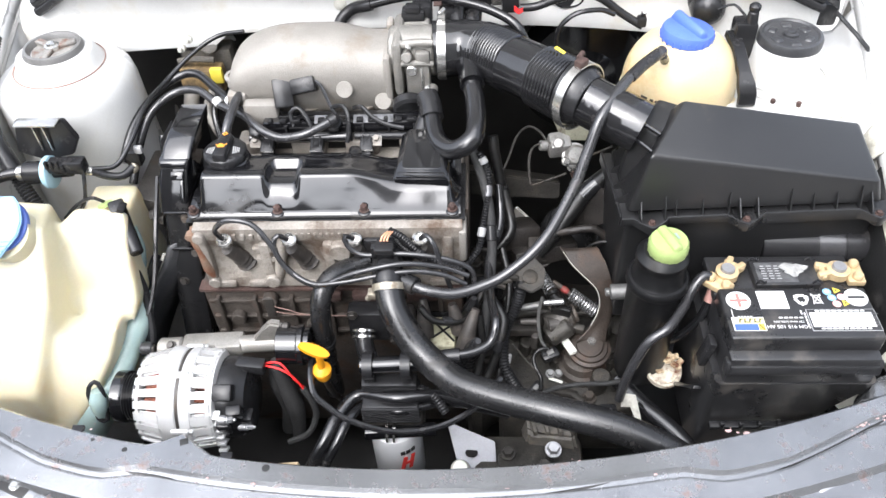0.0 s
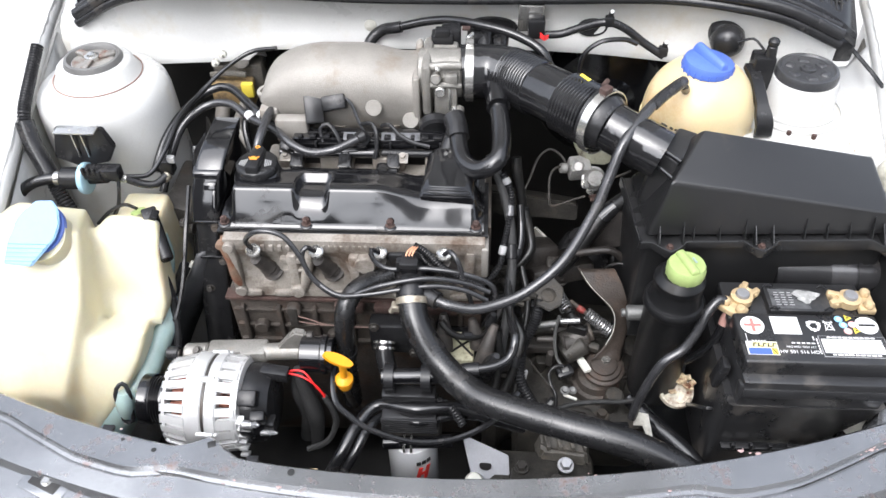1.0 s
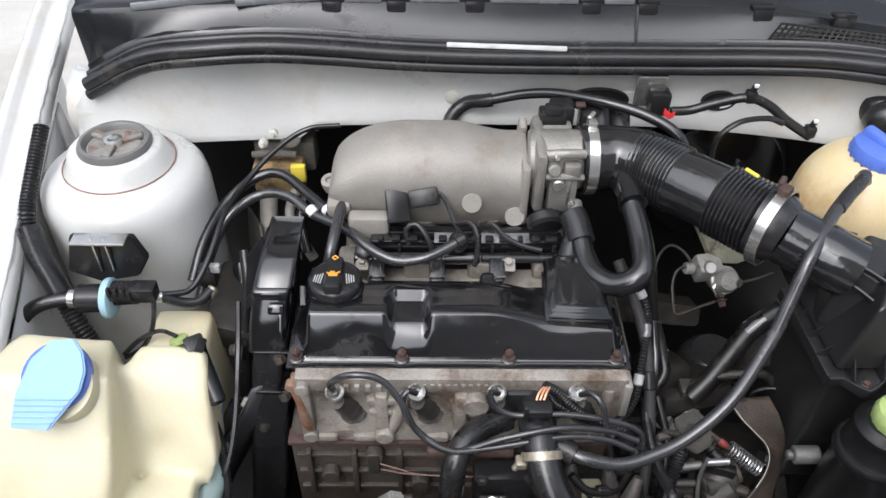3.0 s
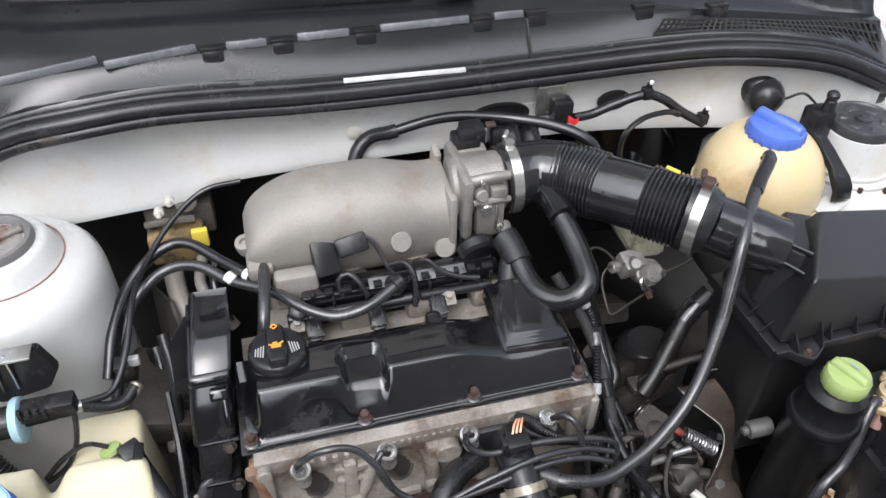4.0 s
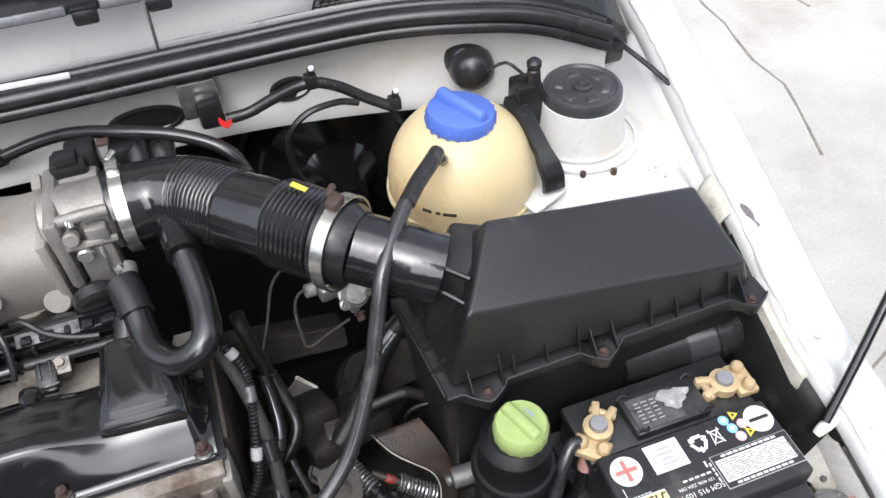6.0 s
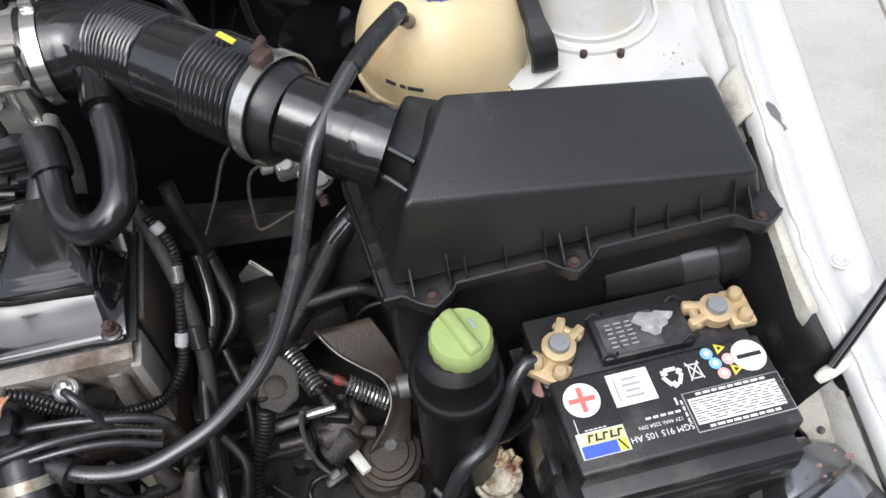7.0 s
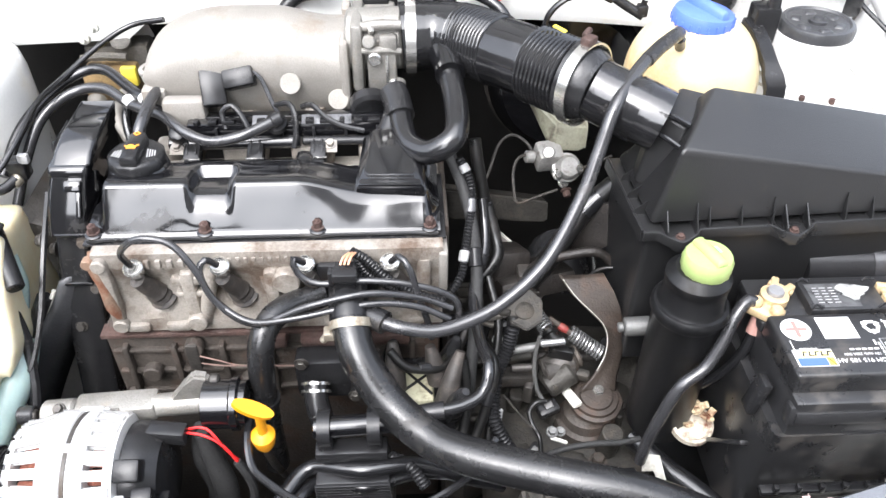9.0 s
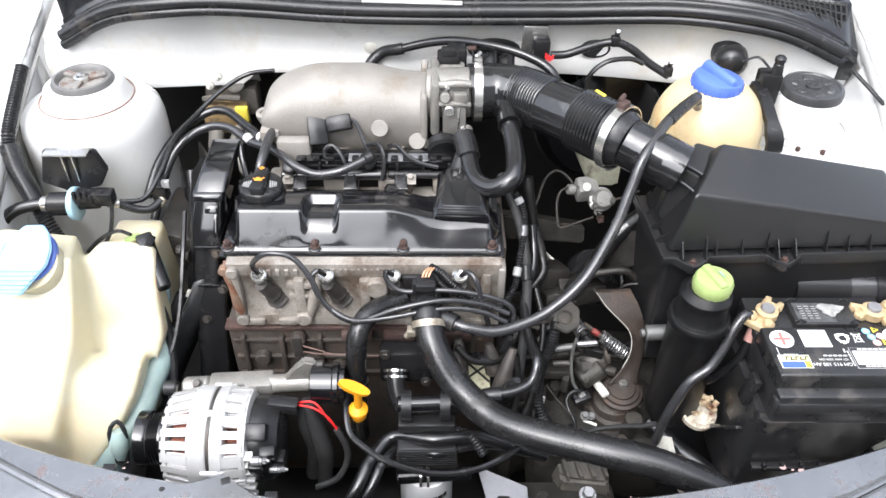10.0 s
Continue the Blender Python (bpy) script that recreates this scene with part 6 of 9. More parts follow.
for dx in (-0.0042, 0.0042):
    box(bm, (0.471 + dx, 0.681, LZ + 0.0002), (0.0009, 0.012, 0.0004), 0, (0, 0, dx * 1500))
box(bm, (0.471, 0.6755, LZ + 0.0002), (0.0065, 0.0009, 0.0004), 0)
box(bm, (0.471, 0.6875, LZ + 0.0002), (0.012, 0.0009, 0.0004), 0)
part("bin_symbol", bm, white_print, bt)
for x, y, m_, n_ in ((0.4862, 0.6935, sky_print, 20), (0.4975, 0.6955, yellow_label, 3), (0.4895, 0.6838, sky_print, 20), (0.5010, 0.6850, pink_print, 20), (0.4925, 0.6740, pink_print, 20), (0.5030, 0.6750, yellow_label, 3)):
    sign = part("warning_symbol", disc(x, y, 0.0050 if n_ > 3 else 0.0056, n=n_), m_, bt)
    part("sign_mark", disc(x, y, 0.0022, LZ + 0.0004, n_), white_print if n_ > 3 else black_print, sign)
label_quad("text_panel_frame", 0.4925, 0.6490, 0.0800, 0.0330, grey_print)
label_quad("text_panel_field", 0.4925, 0.6490, 0.0785, 0.0315, battery_black, LZ + 0.0004)
label_quad("text_panel_white", 0.4910, 0.6490, 0.0720, 0.0215, white_print, LZ + 0.0008)
rnd = random.Random(5)
bm = B()
for i in range(9):
    x = 0.4560
    while x < 0.523:
        w = 0.003 + 0.009 * rnd.random()
        box(bm, (x + w / 2, 0.6405 + 0.0021 * i, LZ + 0.0012), (w, 0.0007, 0.0003), 0)
        x += w + 0.0015 + 0.004 * rnd.random()
tagged(part("text_panel_line", bm, mat("dark_grey_print", (0.10, 0.10, 0.10), 0.5, var=0.05, bump=0), bt), kind="stuff")
bm = B()
for dy in (0.0135, -0.0135):
    for i in range(9):
        box(bm, (0.465 + 0.0066 * i, 0.6490 + dy, LZ + 0.0009), (0.0045 + 0.0015 * (i % 2), 0.0020, 0.0003), 0)
pieces("text_panel_heading", bm, white_print, bt)
label_quad("maker_panel", 0.3812, 0.6435, 0.0375, 0.0205, white_print)
label_quad("maker_yellow", 0.3835, 0.6482, 0.0320, 0.0090, pale_yellow, LZ + 0.0003)
bm = B()
for i in range(5):
    box(bm, (0.3715 + 0.0058 * i, 0.6482, LZ + 0.0007), (0.0016, 0.0062, 0.0003), 0, (0, 0, -14))
    box(bm, (0.3735 + 0.0058 * i, 0.6482 + 0.0022 * (-1) ** i, LZ + 0.0008), (0.0040, 0.0014, 0.0003), 0, (0, 0, -6))
pieces("maker_bar", bm, black_print, bt)
label_quad("maker_blue", 0.3775, 0.6385, 0.0275, 0.0095, blue_print, LZ + 0.0004)
label_quad("maker_corner", 0.3950, 0.6385, 0.0075, 0.0095, yellow_label, LZ + 0.0004)
part("corner_stroke", box(B(), (0.3950, 0.6385, LZ + 0.0008), (0.0013, 0.0105, 0.0003), 0, (0, 0, 28)), black_print, bt)
F = pose(0, 0, 0, 0, 0, 180)
lettering("5GM 915 105 AH", 0.0070, Matrix.Translation((0.4265, 0.6395, LZ)) @ F, white_print, bt, "part_number")
lettering("12V 44Ah 220A DIN", 0.0042, Matrix.Translation((0.4285, 0.6470, LZ)) @ F, white_print, bt, "rating_text")
bm = B()
for i in range(5):
    box(bm, (0.4205 + 0.0060 * i, 0.6530, LZ), (0.0042, 0.0018, 0.0003), 0)
    box(bm, (0.3720 + 0.0036 * i, 0.6552, LZ), (0.0026, 0.0008, 0.0003), 0)
for i in range(4):
    box(bm, (0.4500, 0.6440 + 0.0050 * i, LZ), (0.0016, 0.0035, 0.0003), 0)
box(bm, (0.4465, 0.6610, LZ), (0.0016, 0.0060, 0.0003), 0)
box(bm, (0.3655, 0.6600, LZ), (0.0007, 0.0120, 0.0003), 0)
pieces("small_bar", bm, white_print, bt)
label_quad("torn_label", 0.436, 0.7295, 0.048, 0.034, foil, 0.8179, 0, "dark torn warning label")
bm = B()
for i in range(6):
    for k in range(3):
        box(bm, (0.4205 + 0.0085 * k, 0.7190 + 0.0042 * i, 0.8183), (0.0062 - 0.0016 * ((i + k) % 2), 0.0010, 0.0003), 0)
pieces("torn_label_line", bm, grey_print, bt)
film = []
for k in range(22):
    a = 2 * math.pi * k / 22
    r = 0.0125 + 0.0026 * math.sin(3 * a + 0.5) + 0.0016 * math.sin(7 * a)
    film.append((0.4580 + 1.25 * r * math.cos(a), 0.7345 + 0.85 * r * math.sin(a), 0.8187 + 0.0006 * math.sin(5 * a)))
part("peeled_film", plate(B(), film, (0, 0, 1), 0.0003), foil_pale, bt, "wrinkled peeled film")
# terminals with clamps
def clamp(name, x, y, turn, label, extra):
    c = thing(name, x, y, 0.806, label, "battery clamp", group="battery clamps")
    c.location = (x, y, 0.806)
    def at(dx, dy, dz):
        a_ = math.radians(turn)
        return (x + 0.92 * (dx * math.cos(a_) - dy * math.sin(a_)), y + 0.92 * (dx * math.sin(a_) + dy * math.cos(a_)), 0.804 + dz)
    part("post", lathe(B(), at(0, 0, 0), (0, 0, 1), [(0.0095, 0), (0.0088, 0.021), (0.0078, 0.023), (0.001, 0.0232)], 24), lead, c)
    part("collar", lathe(B(), at(0, 0, 0.006), (0, 0, 1), [(0.010, 0), (0.0142, 0.001), (0.0142, 0.011), (0.0092, 0.0125)], 20), brass, c)
    bm_ = B()
    for s in (-1, 1):
        box(bm_, at(0.017, s * 0.007, 0.011), (0.022, 0.008, 0.013), 0.002, (0, 0, turn + s * 14))
    cyl(bm_, at(0.020, -0.014, 0.012), at(0.020, 0.014, 0.012), 0.004, seg=10)
    pieces("jaw", bm_, brass, c)
    bm_ = box(B(), at(-0.022, 0, 0.008), (0.021, 0.035, 0.009), 0.002, (0, 0, turn + extra))
    part("cable_plate", bm_, brass, c)
    for s in (-1, 1):
        bm_ = B()
        lathe(bm_, at(-0.023, s * 0.0115, 0.012), (0, 0, 1), [(0.0062, 0), (0.0066, 0.002), (0.0063, 0.006), (0.0046, 0.008), (0.0005, 0.0083)], 14)
        part("bolt_head", bm_, brass, c)
    return c


clamp("battery_clamp", 0.3755, 0.7305, 48, "corroded brass battery clamp on the positive post", 0)
clamp("battery_clamp", 0.5130, 0.7320, 178, "corroded brass battery clamp on the negative post", 0)
tray = thing("battery_tray", 0.44, 0.66, 0.56, "black battery tray and insulating cover below the battery", "battery tray")
rows = []
for z, x0, x1, y0 in ((0.56, 0.352, 0.472, 0.626), (0.66, 0.350, 0.492, 0.618), (0.70, 0.349, 0.512, 0.615), (0.735, 0.348, 0.535, 0.612), (0.752, 0.348, 0.541, 0.611)):
    rows.append([(x0, y0, z), (x0 + 0.006, y0 - 0.005, z), (x1 - 0.006, y0 - 0.005, z), (x1, y0, z), (x1, 0.774, z), (x0, 0.774, z)])
bm = loft(B(), rows, closed=True)
part("sleeve", bm, battery_black, tray, sharp=60)
bm = B()
for i in range(6):
    box(bm, (0.372 + 0.024 * i, 0.602, 0.668), (0.006, 0.006, 0.012), 0.001)
box(bm, (0.425, 0.605, 0.662), (0.135, 0.010, 0.008), 0.001)
pieces("tray_lug", bm, black_plastic, tray)
part("side_clip", box(B(), (0.345, 0.652, 0.760), (0.010, 0.020, 0.045), 0.003, (0, 10, 0)), black_plastic, tray)
part("strap", box(B(), (0.335, 0.654, 0.68), (0.010, 0.006, 0.075), 0.002, (38, 8, 0)), black_plastic, tray)
cream_rust = mat("rust_stained_cream_paint", (0.50, 0.49, 0.43), 0.6, var=0.15, scale=20, bump=0.15, dirt=(0.20, 0.11, 0.06), dirty=0.22, dscale=22)
leg = thing("tray_support", 0.50, 0.61, 0.57, "cream painted tray support with rust stains", "tray support")
part("floor_plate", plate(B(), [(0.540, 0.664, 0.652), (0.585, 0.664, 0.668), (0.592, 0.600, 0.668), (0.536, 0.594, 0.644), (0.530, 0.638, 0.644)], (0, 0.1, -1), 0.004, 0.001), cream_rust, leg)
part("upright", plate(B(), [(0.540, 0.642, 0.642), (0.549, 0.640, 0.648), (0.546, 0.600, 0.648), (0.537, 0.602, 0.640)], (0, 0.1, -1), 0.020, 0.001), cream_rust, leg)
part("lower_leg", plate(B(), [(0.408, 0.630, 0.596), (0.478, 0.628, 0.596), (0.486, 0.580, 0.578), (0.410, 0.578, 0.578)], (0, 0, -1), 0.004, 0.001), cream_rust, leg)
part("dark_plate", box(B(), (0.500, 0.612, 0.598), (0.042, 0.05, 0.006), 0.002, (14, 0, 6)), dark_steel, leg)
part("rail_gap", box(B(), (0.444, 0.604, 0.593), (0.004, 0.048, 0.003), 0.0008, (22, 0, 8)), dark_steel, leg)
part("plate_bolt", bolt(B(), (0.500, 0.618, 0.602), (0, 0.2, 1), 0.008, 0.008), rusty, leg)
part("strap_bar", box(B(), (0.526, 0.620, 0.658), (0.014, 0.060, 0.012), 0.003, (-12, 0, 16)), black_plastic, leg)
rh = random.Random(4)
bm = B()
for x, y, w in ((0.481, 0.589, 0.0085), (0.503, 0.595, 0.0095), (0.493, 0.584, 0.004)):
    plate(bm, [(x + w * (0.6 + 0.6 * rh.random()) * math.cos(q * 0.7) * 1.2, y + w * (0.45 + 0.55 * rh.random()) * math.sin(q * 0.7), 0.6905 + 0.003 * math.sin(2.1 * q)) for q in range(9)], (0, -0.3, 1), 0.0016)
pieces("hook", bm, cream_rust, leg)
part("slanted_bar", box(B(), (0.586, 0.632, 0.690), (0.016, 0.075, 0.010), 0.003, (8, 0, 6)), black_plastic, leg)
rail = thing("lower_rail", 0.37, 0.61, 0.52, "pinkish tan dusty chassis rail low beside the battery tray", "chassis rail")
part("top_face", box(B(), (0.372, 0.622, 0.535), (0.135, 0.115, 0.012), 0.004, (0, 0, 6)), mat("tan_dusty_paint", (0.36, 0.31, 0.265), 0.7, var=0.15, scale=16, bump=0.2, dirt=(0.12, 0.07, 0.05), dirty=0.25, dscale=26), rail)
part("front_face", box(B(), (0.372, 0.565, 0.495), (0.135, 0.010, 0.07), 0.003, (0, 0, 6)), dark_steel, rail)
ch = thing("cooler_hose", 0.33, 0.62, 0.60, "thick black rubber hose bending below the battery tray", "hose")
part("hose", tube(B(), [(0.262, 0.720, 0.600), (0.290, 0.679, 0.600), (0.314, 0.651, 0.600), (0.337, 0.622, 0.598), (0.356, 0.586, 0.590), (0.366, 0.550, 0.575)], 0.0125, 16), hose_rubber, ch)
pan = thing("corner_panel", 0.59, 0.63, 0.66, "cream front corner panel with round holes", "body panel")
part("sheet", plate(B(), [(0.572, 0.662, 0.735), (0.580, 0.640, 0.730), (0.594, 0.612, 0.700), (0.612, 0.618, 0.742), (0.617, 0.650, 0.762), (0.598, 0.690, 0.775)], (-0.5, -0.2, -0.8), 0.003), cream_rust, pan)
part("return_edge", plate(B(), [(0.577, 0.646, 0.712), (0.583, 0.642, 0.720), (0.598, 0.612, 0.696), (0.595, 0.618, 0.680)], (-0.5, -0.2, -0.8), 0.003), cream_rust, pan)
bm = B()
for x, y, z, r in ((0.606, 0.628, 0.7395, 0.0075), (0.589, 0.640, 0.7335, 0.0035), (0.603, 0.668, 0.7635, 0.0035)):
    lathe(bm, (x, y, z), (-0.45, -0.25, 0.8), [(r, -0.002), (r, 0.0035), (0.001, 0.004)], 16)
pieces("hole", bm, grill_black, pan)

# bonnet prop in its clip
prop = thing("bonnet_prop", 0.62, 0.70, 0.80, "black bonnet prop rod in a white plastic pivot", "bonnet prop")
part("rod", tube(B(), [(0.584, 0.665, 0.806), (0.6215, 0.690, 0.856), (0.70, 0.745, 0.96), (0.78, 0.80, 1.065)], 0.0048, 10), black_gloss, prop)
part("pivot", tube(B(), [(0.576, 0.662, 0.792), (0.582, 0.663, 0.797), (0.591, 0.664, 0.803), (0.600, 0.665, 0.810)], 0.006, 14, radii=[0.0042, 0.0058, 0.0062, 0.0055, 0.0042]), white_plastic, prop)
bm = box(B(), (0.603, 0.659, 0.785), (0.012, 0.014, 0.018), 0.004, (0, 25, 10))
box(bm, (0.603, 0.656, 0.772), (0.010, 0.014, 0.012), 0.004, (20, 10, 0))
part("clip", bm, black_plastic, prop)

# ---- ancillaries at the front of the engine ----
alt = thing("alternator", -0.325, 0.655, 0.58, "bright finned aluminium alternator with black rear cover", "alternator")
AC = Vector((-0.330, 0.650, 0.662))
X = Vector((1, 0, 0))
copper_winding = mat("copper_winding", (0.40, 0.16, 0.11), 0.45, metal=0.4, var=0.3, scale=120, bump=0.4)
part("core", cyl(B(), AC - X * 0.060, AC + X * 0.042, 0.043, seg=36), grill_black, alt)
bm = B()
for k in range(36):
    a = 2 * math.pi * k / 36
    d = Vector((0, math.cos(a), math.sin(a)))
    for x0, x1 in ((-0.050, -0.030), (0.014, 0.030)):
        tube(bm, [AC + X * x0 + d * 0.046, AC + X * ((x0 + x1) / 2) + d * 0.0505, AC + X * x1 + d * 0.046], 0.0036, 6)
pieces("winding", bm, copper_winding, alt, "red-brown copper winding")
bm = lathe(B(), AC - X * 0.004, -X, [(0.0672, 0), (0.0690, 0.002), (0.0690, 0.022), (0.0672, 0.0245), (0.060, 0.0245)], 56)
lathe(bm, AC - X * 0.055, -X, [(0.050, 0), (0.0595, 0.001), (0.0570, 0.006), (0.046, 0.011), (0.022, 0.012)], 56)
part("front_shell", bm, bright_alu, alt)
bm = lathe(B(), AC, X, [(0.0672, 0), (0.0690, 0.002), (0.0690, 0.014), (0.0665, 0.0165), (0.060, 0.0165)], 56)
lathe(bm, AC + X * 0.034, X, [(0.054, 0), (0.0645, 0.001), (0.0635, 0.009), (0.052, 0.012), (0.022, 0.012)], 56)
part("rear_shell", bm, bright_alu, alt)


def fin_bar(x0, r0, x1, r1, a, w):
    """A rib of the shell from (x0, r0) to (x1, r1) at the angle a."""
    t = bmesh.new()
    bmesh.ops.create_cube(t, size=1)
    n_, s_ = Vector((0, math.cos(a), math.sin(a))), Vector((0, -math.sin(a), math.cos(a)))
    for v in t.verts:
        xx, rr_ = (x1, r1) if v.co.x > 0 else (x0, r0)
        v.co = AC + X * xx + n_ * (rr_ + (0.0 if v.co.z > 0 else -0.007)) + s_ * (v.co.y * w)
    bmesh.ops.bevel(t, geom=t.edges[:], offset=0.0014, segments=1, affect="EDGES")
    return t


for k in range(24):
    a = 2 * math.pi * k / 24
    wide = 0.0070 + 0.0022 * (k % 5 == 0)
    part("fin", fin_bar(-0.062, 0.0590, -0.027, 0.0685, a, wide), bright_alu, alt)
    part("fin", fin_bar(0.015, 0.0682, 0.040, 0.0640, a + 0.06, wide + 0.001 * (k % 4)), bright_alu, alt)
bm = lathe(B(), AC - X * 0.0042, X, [(0.0655, 0), (0.0682, 0.0003), (0.0682, 0.0040), (0.0655, 0.0043)], 56)
part("stator_band", bm, dark_steel, alt)
for a in (0.75, 1.75, 2.9, 4.1, 5.3):
    d = Vector((0, math.cos(a), math.sin(a)))
    bm = cyl(B(), AC - X * 0.012 + d * 0.0675, AC + X * 0.012 + d * 0.0675, 0.0048, seg=12)
    cyl(bm, AC + X * 0.012 + d * 0.0675, AC + X * 0.018 + d * 0.0675, 0.0036, seg=10)
    part("through_bolt", bm, bright_alu, alt)
bm = lathe(B(), AC - X * 0.066, -X, [(0.016, 0), (0.034, 0.003), (0.035, 0.006), (0.035, 0.009), (0.032, 0.011), (0.035, 0.013), (0.032, 0.015), (0.035, 0.017), (0.032, 0.019), (0.035, 0.021), (0.032, 0.023), (0.035, 0.025), (0.036, 0.028), (0.036, 0.040), (0.031, 0.042), (0.026, 0.036), (0.014, 0.034), (0.012, 0.042), (0.004, 0.043)], 40)
part("pulley", bm, black_gloss, alt)
bm = lathe(B(), AC + X * 0.046, X, [(0.056, 0), (0.057, 0.010), (0.054, 0.022), (0.046, 0.034), (0.030, 0.038), (0.012, 0.039)], 36)
part("rear_cover", bm, black_plastic, alt)
bm = B()
box(bm, AC + Vector((0.058, -0.030, 0.052)), (0.026, 0.022, 0.022), 0.003, (35, 0, 0))
box(bm, AC + Vector((0.072, -0.046, 0.030)), (0.020, 0.014, 0.030), 0.003, (20, 0, 6))
box(bm, AC + Vector((0.056, -0.057, 0.012)), (0.018, 0.010, 0.026), 0.003, (10, 0, 0))
box(bm, AC + Vector((0.082, -0.038, 0.004)), (0.016, 0.020, 0.024), 0.003)
pieces("brush_holder", bm, black_plastic, alt)
bm = B()
for dx, dy, dz, r in ((0.052, -0.058, 0.032, 0.0060), (0.070, -0.050, 0.002, 0.0045)):
    c = AC + Vector((dx, dy, dz))
    cyl(bm, c, c + X * 0.012, r, seg=14)
    bolt(bm, c + X * 0.012, X, r * 0.75, 0.008)
    cyl(bm, c + X * 0.018, c + X * 0.024, r * 0.4, seg=8)
pieces("terminal_nut", bm, lead, alt)
bm = B()
for k in range(6):
    box(bm, AC + Vector((0.047, -0.050 - 0.0028 * k, 0.030 - 0.012 * k)), (0.012, 0.012, 0.005), 0.0012, (25 - 12 * k, 0, 0))
pieces("cover_tongue", bm, bright_alu, alt)

br = thing("alternator_bracket", -0.30, 0.715, 0.68, "grey cast aluminium alternator bracket", "bracket")
bm = cyl(B(), (-0.388, 0.710, 0.691), (-0.352, 0.710, 0.694), 0.0150, seg=20, edge=0.003)
part("pivot_lug", bm, throttle_alu, br)
bm = box(B(), (-0.310, 0.712, 0.6975), (0.088, 0.030, 0.022), 0.005, (0, -4, 0))
box(bm, (-0.318, 0.699, 0.7060), (0.030, 0.005, 0.006), 0.0015, (-25, -4, 0))
part("bar", bm, throttle_alu, br)
bm = cyl(B(), (-0.272, 0.711, 0.699), (-0.216, 0.711, 0.704), 0.0125, seg=18)
plate(bm, [(-0.262, 0.706, 0.700), (-0.214, 0.706, 0.700), (-0.206, 0.706, 0.745), (-0.222, 0.706, 0.749), (-0.234, 0.706, 0.733)], (0, 1, 0), 0.012, 0.003)
part("arm", bm, throttle_alu, br)
bm = B()
for p in ((-0.396, 0.710, 0.6905), (-0.206, 0.711, 0.738)):
    cyl(bm, p, Vector(p) + Vector((0.010 if p[0] > -0.3 else -0.010, 0, 0)), 0.0065, seg=12)
box(bm, (-0.318, 0.6965, 0.7085), (0.024, 0.0015, 0.004), 0.0005, (-25, -4, 0))
bolt(bm, (-0.366, 0.703, 0.7075), (0, -0.5, 1), 0.005, 0.006)
pieces("bolt", bm, dark_steel, br)
part("end_knob", cyl(B(), (-0.416, 0.712, 0.6885), (-0.398, 0.711, 0.690), 0.010, seg=16), rubber, br)

dm = thing("belt_pump", -0.19, 0.695, 0.69, "glossy black cylindrical pump beside the alternator bracket", "pump")
bm = lathe(B(), (-0.214, 0.697, 0.716), X, [(0.020, 0), (0.0265, 0.003), (0.0265, 0.030), (0.0285, 0.032), (0.0285, 0.038), (0.024, 0.040), (0.024, 0.046), (0.008, 0.047)], 30)
part("drum", bm, black_gloss, dm)
tape = thing("taped_loom", -0.205, 0.67, 0.56, "dark taped wiring loom hanging beside the alternator", "wiring loom")
part("sleeve", tube(B(), [(-0.215, 0.672, 0.700), (-0.208, 0.668, 0.66), (-0.20, 0.660, 0.61), (-0.205, 0.655, 0.55)], 0.012, 12, radii=[0.007, 0.011, 0.013, 0.011, 0.010]), cloth_tape, tape)
part("loose_wrap", tube(B(), [(-0.222, 0.690, 0.69), (-0.226, 0.684, 0.65), (-0.218, 0.676, 0.60), (-0.222, 0.67, 0.55)], 0.010, 10, radii=[0.006, 0.011, 0.009, 0.012]), cloth_tape, tape)
cn = thing("alternator_plug", -0.24, 0.66, 0.70, "black plug with red wires at the alternator", "wire plug")
part("housing", box(B(), (-0.246, 0.668, 0.708), (0.040, 0.018, 0.018), 0.003, (0, 0, -8)), black_plastic, cn)
for k in range(2):
    part("red_wire", tube(B(), [(-0.228, 0.667 + 0.004 * k, 0.709), (-0.206, 0.660 + 0.007 * k, 0.711 + 0.003 * k), (-0.188, 0.655, 0.698 - 0.003 * k), (-0.176, 0.650 + 0.004 * k, 0.675)], 0.0015, 8), red_wire, cn)
part("loom", tube(B(), [(-0.178, 0.651, 0.679), (-0.168, 0.645, 0.655), (-0.166, 0.64, 0.63), (-0.18, 0.63, 0.60), (-0.21, 0.625, 0.585)], 0.0045, 8), cloth_tape, cn)

# dipstick
ds = thing("oil_dipstick", -0.147, 0.66, 0.62, "orange oil dipstick handle in its tube", "dipstick")
part("tube", tube(B(), [(-0.150, 0.664, 0.690), (-0.153, 0.69, 0.62), (-0.158, 0.74, 0.52)], 0.0045, 10), dark_steel, ds)
bm = lathe(B(), (-0.149, 0.662, 0.686), (0.02, -0.1, 1), [(0.006, 0), (0.010, 0.008), (0.0125, 0.020), (0.0125, 0.025), (0.008, 0.029), (0.005, 0.031)], 18)
part("funnel", bm, yellow_plastic, ds)
part("stem", tube(B(), [(-0.1485, 0.660, 0.712), (-0.147, 0.657, 0.735), (-0.146, 0.654, 0.757)], 0.0052, 10), yellow_plastic, ds)
R_ = pose(-0.150, 0.651, 0.763, 10, 26, -6)
bm = B()
outer = [(0.021 * math.cos(a), 0.0075 * math.sin(a)) for a in (2 * math.pi * i / 28 for i in range(28))]
t = bmesh.new()
rws = []
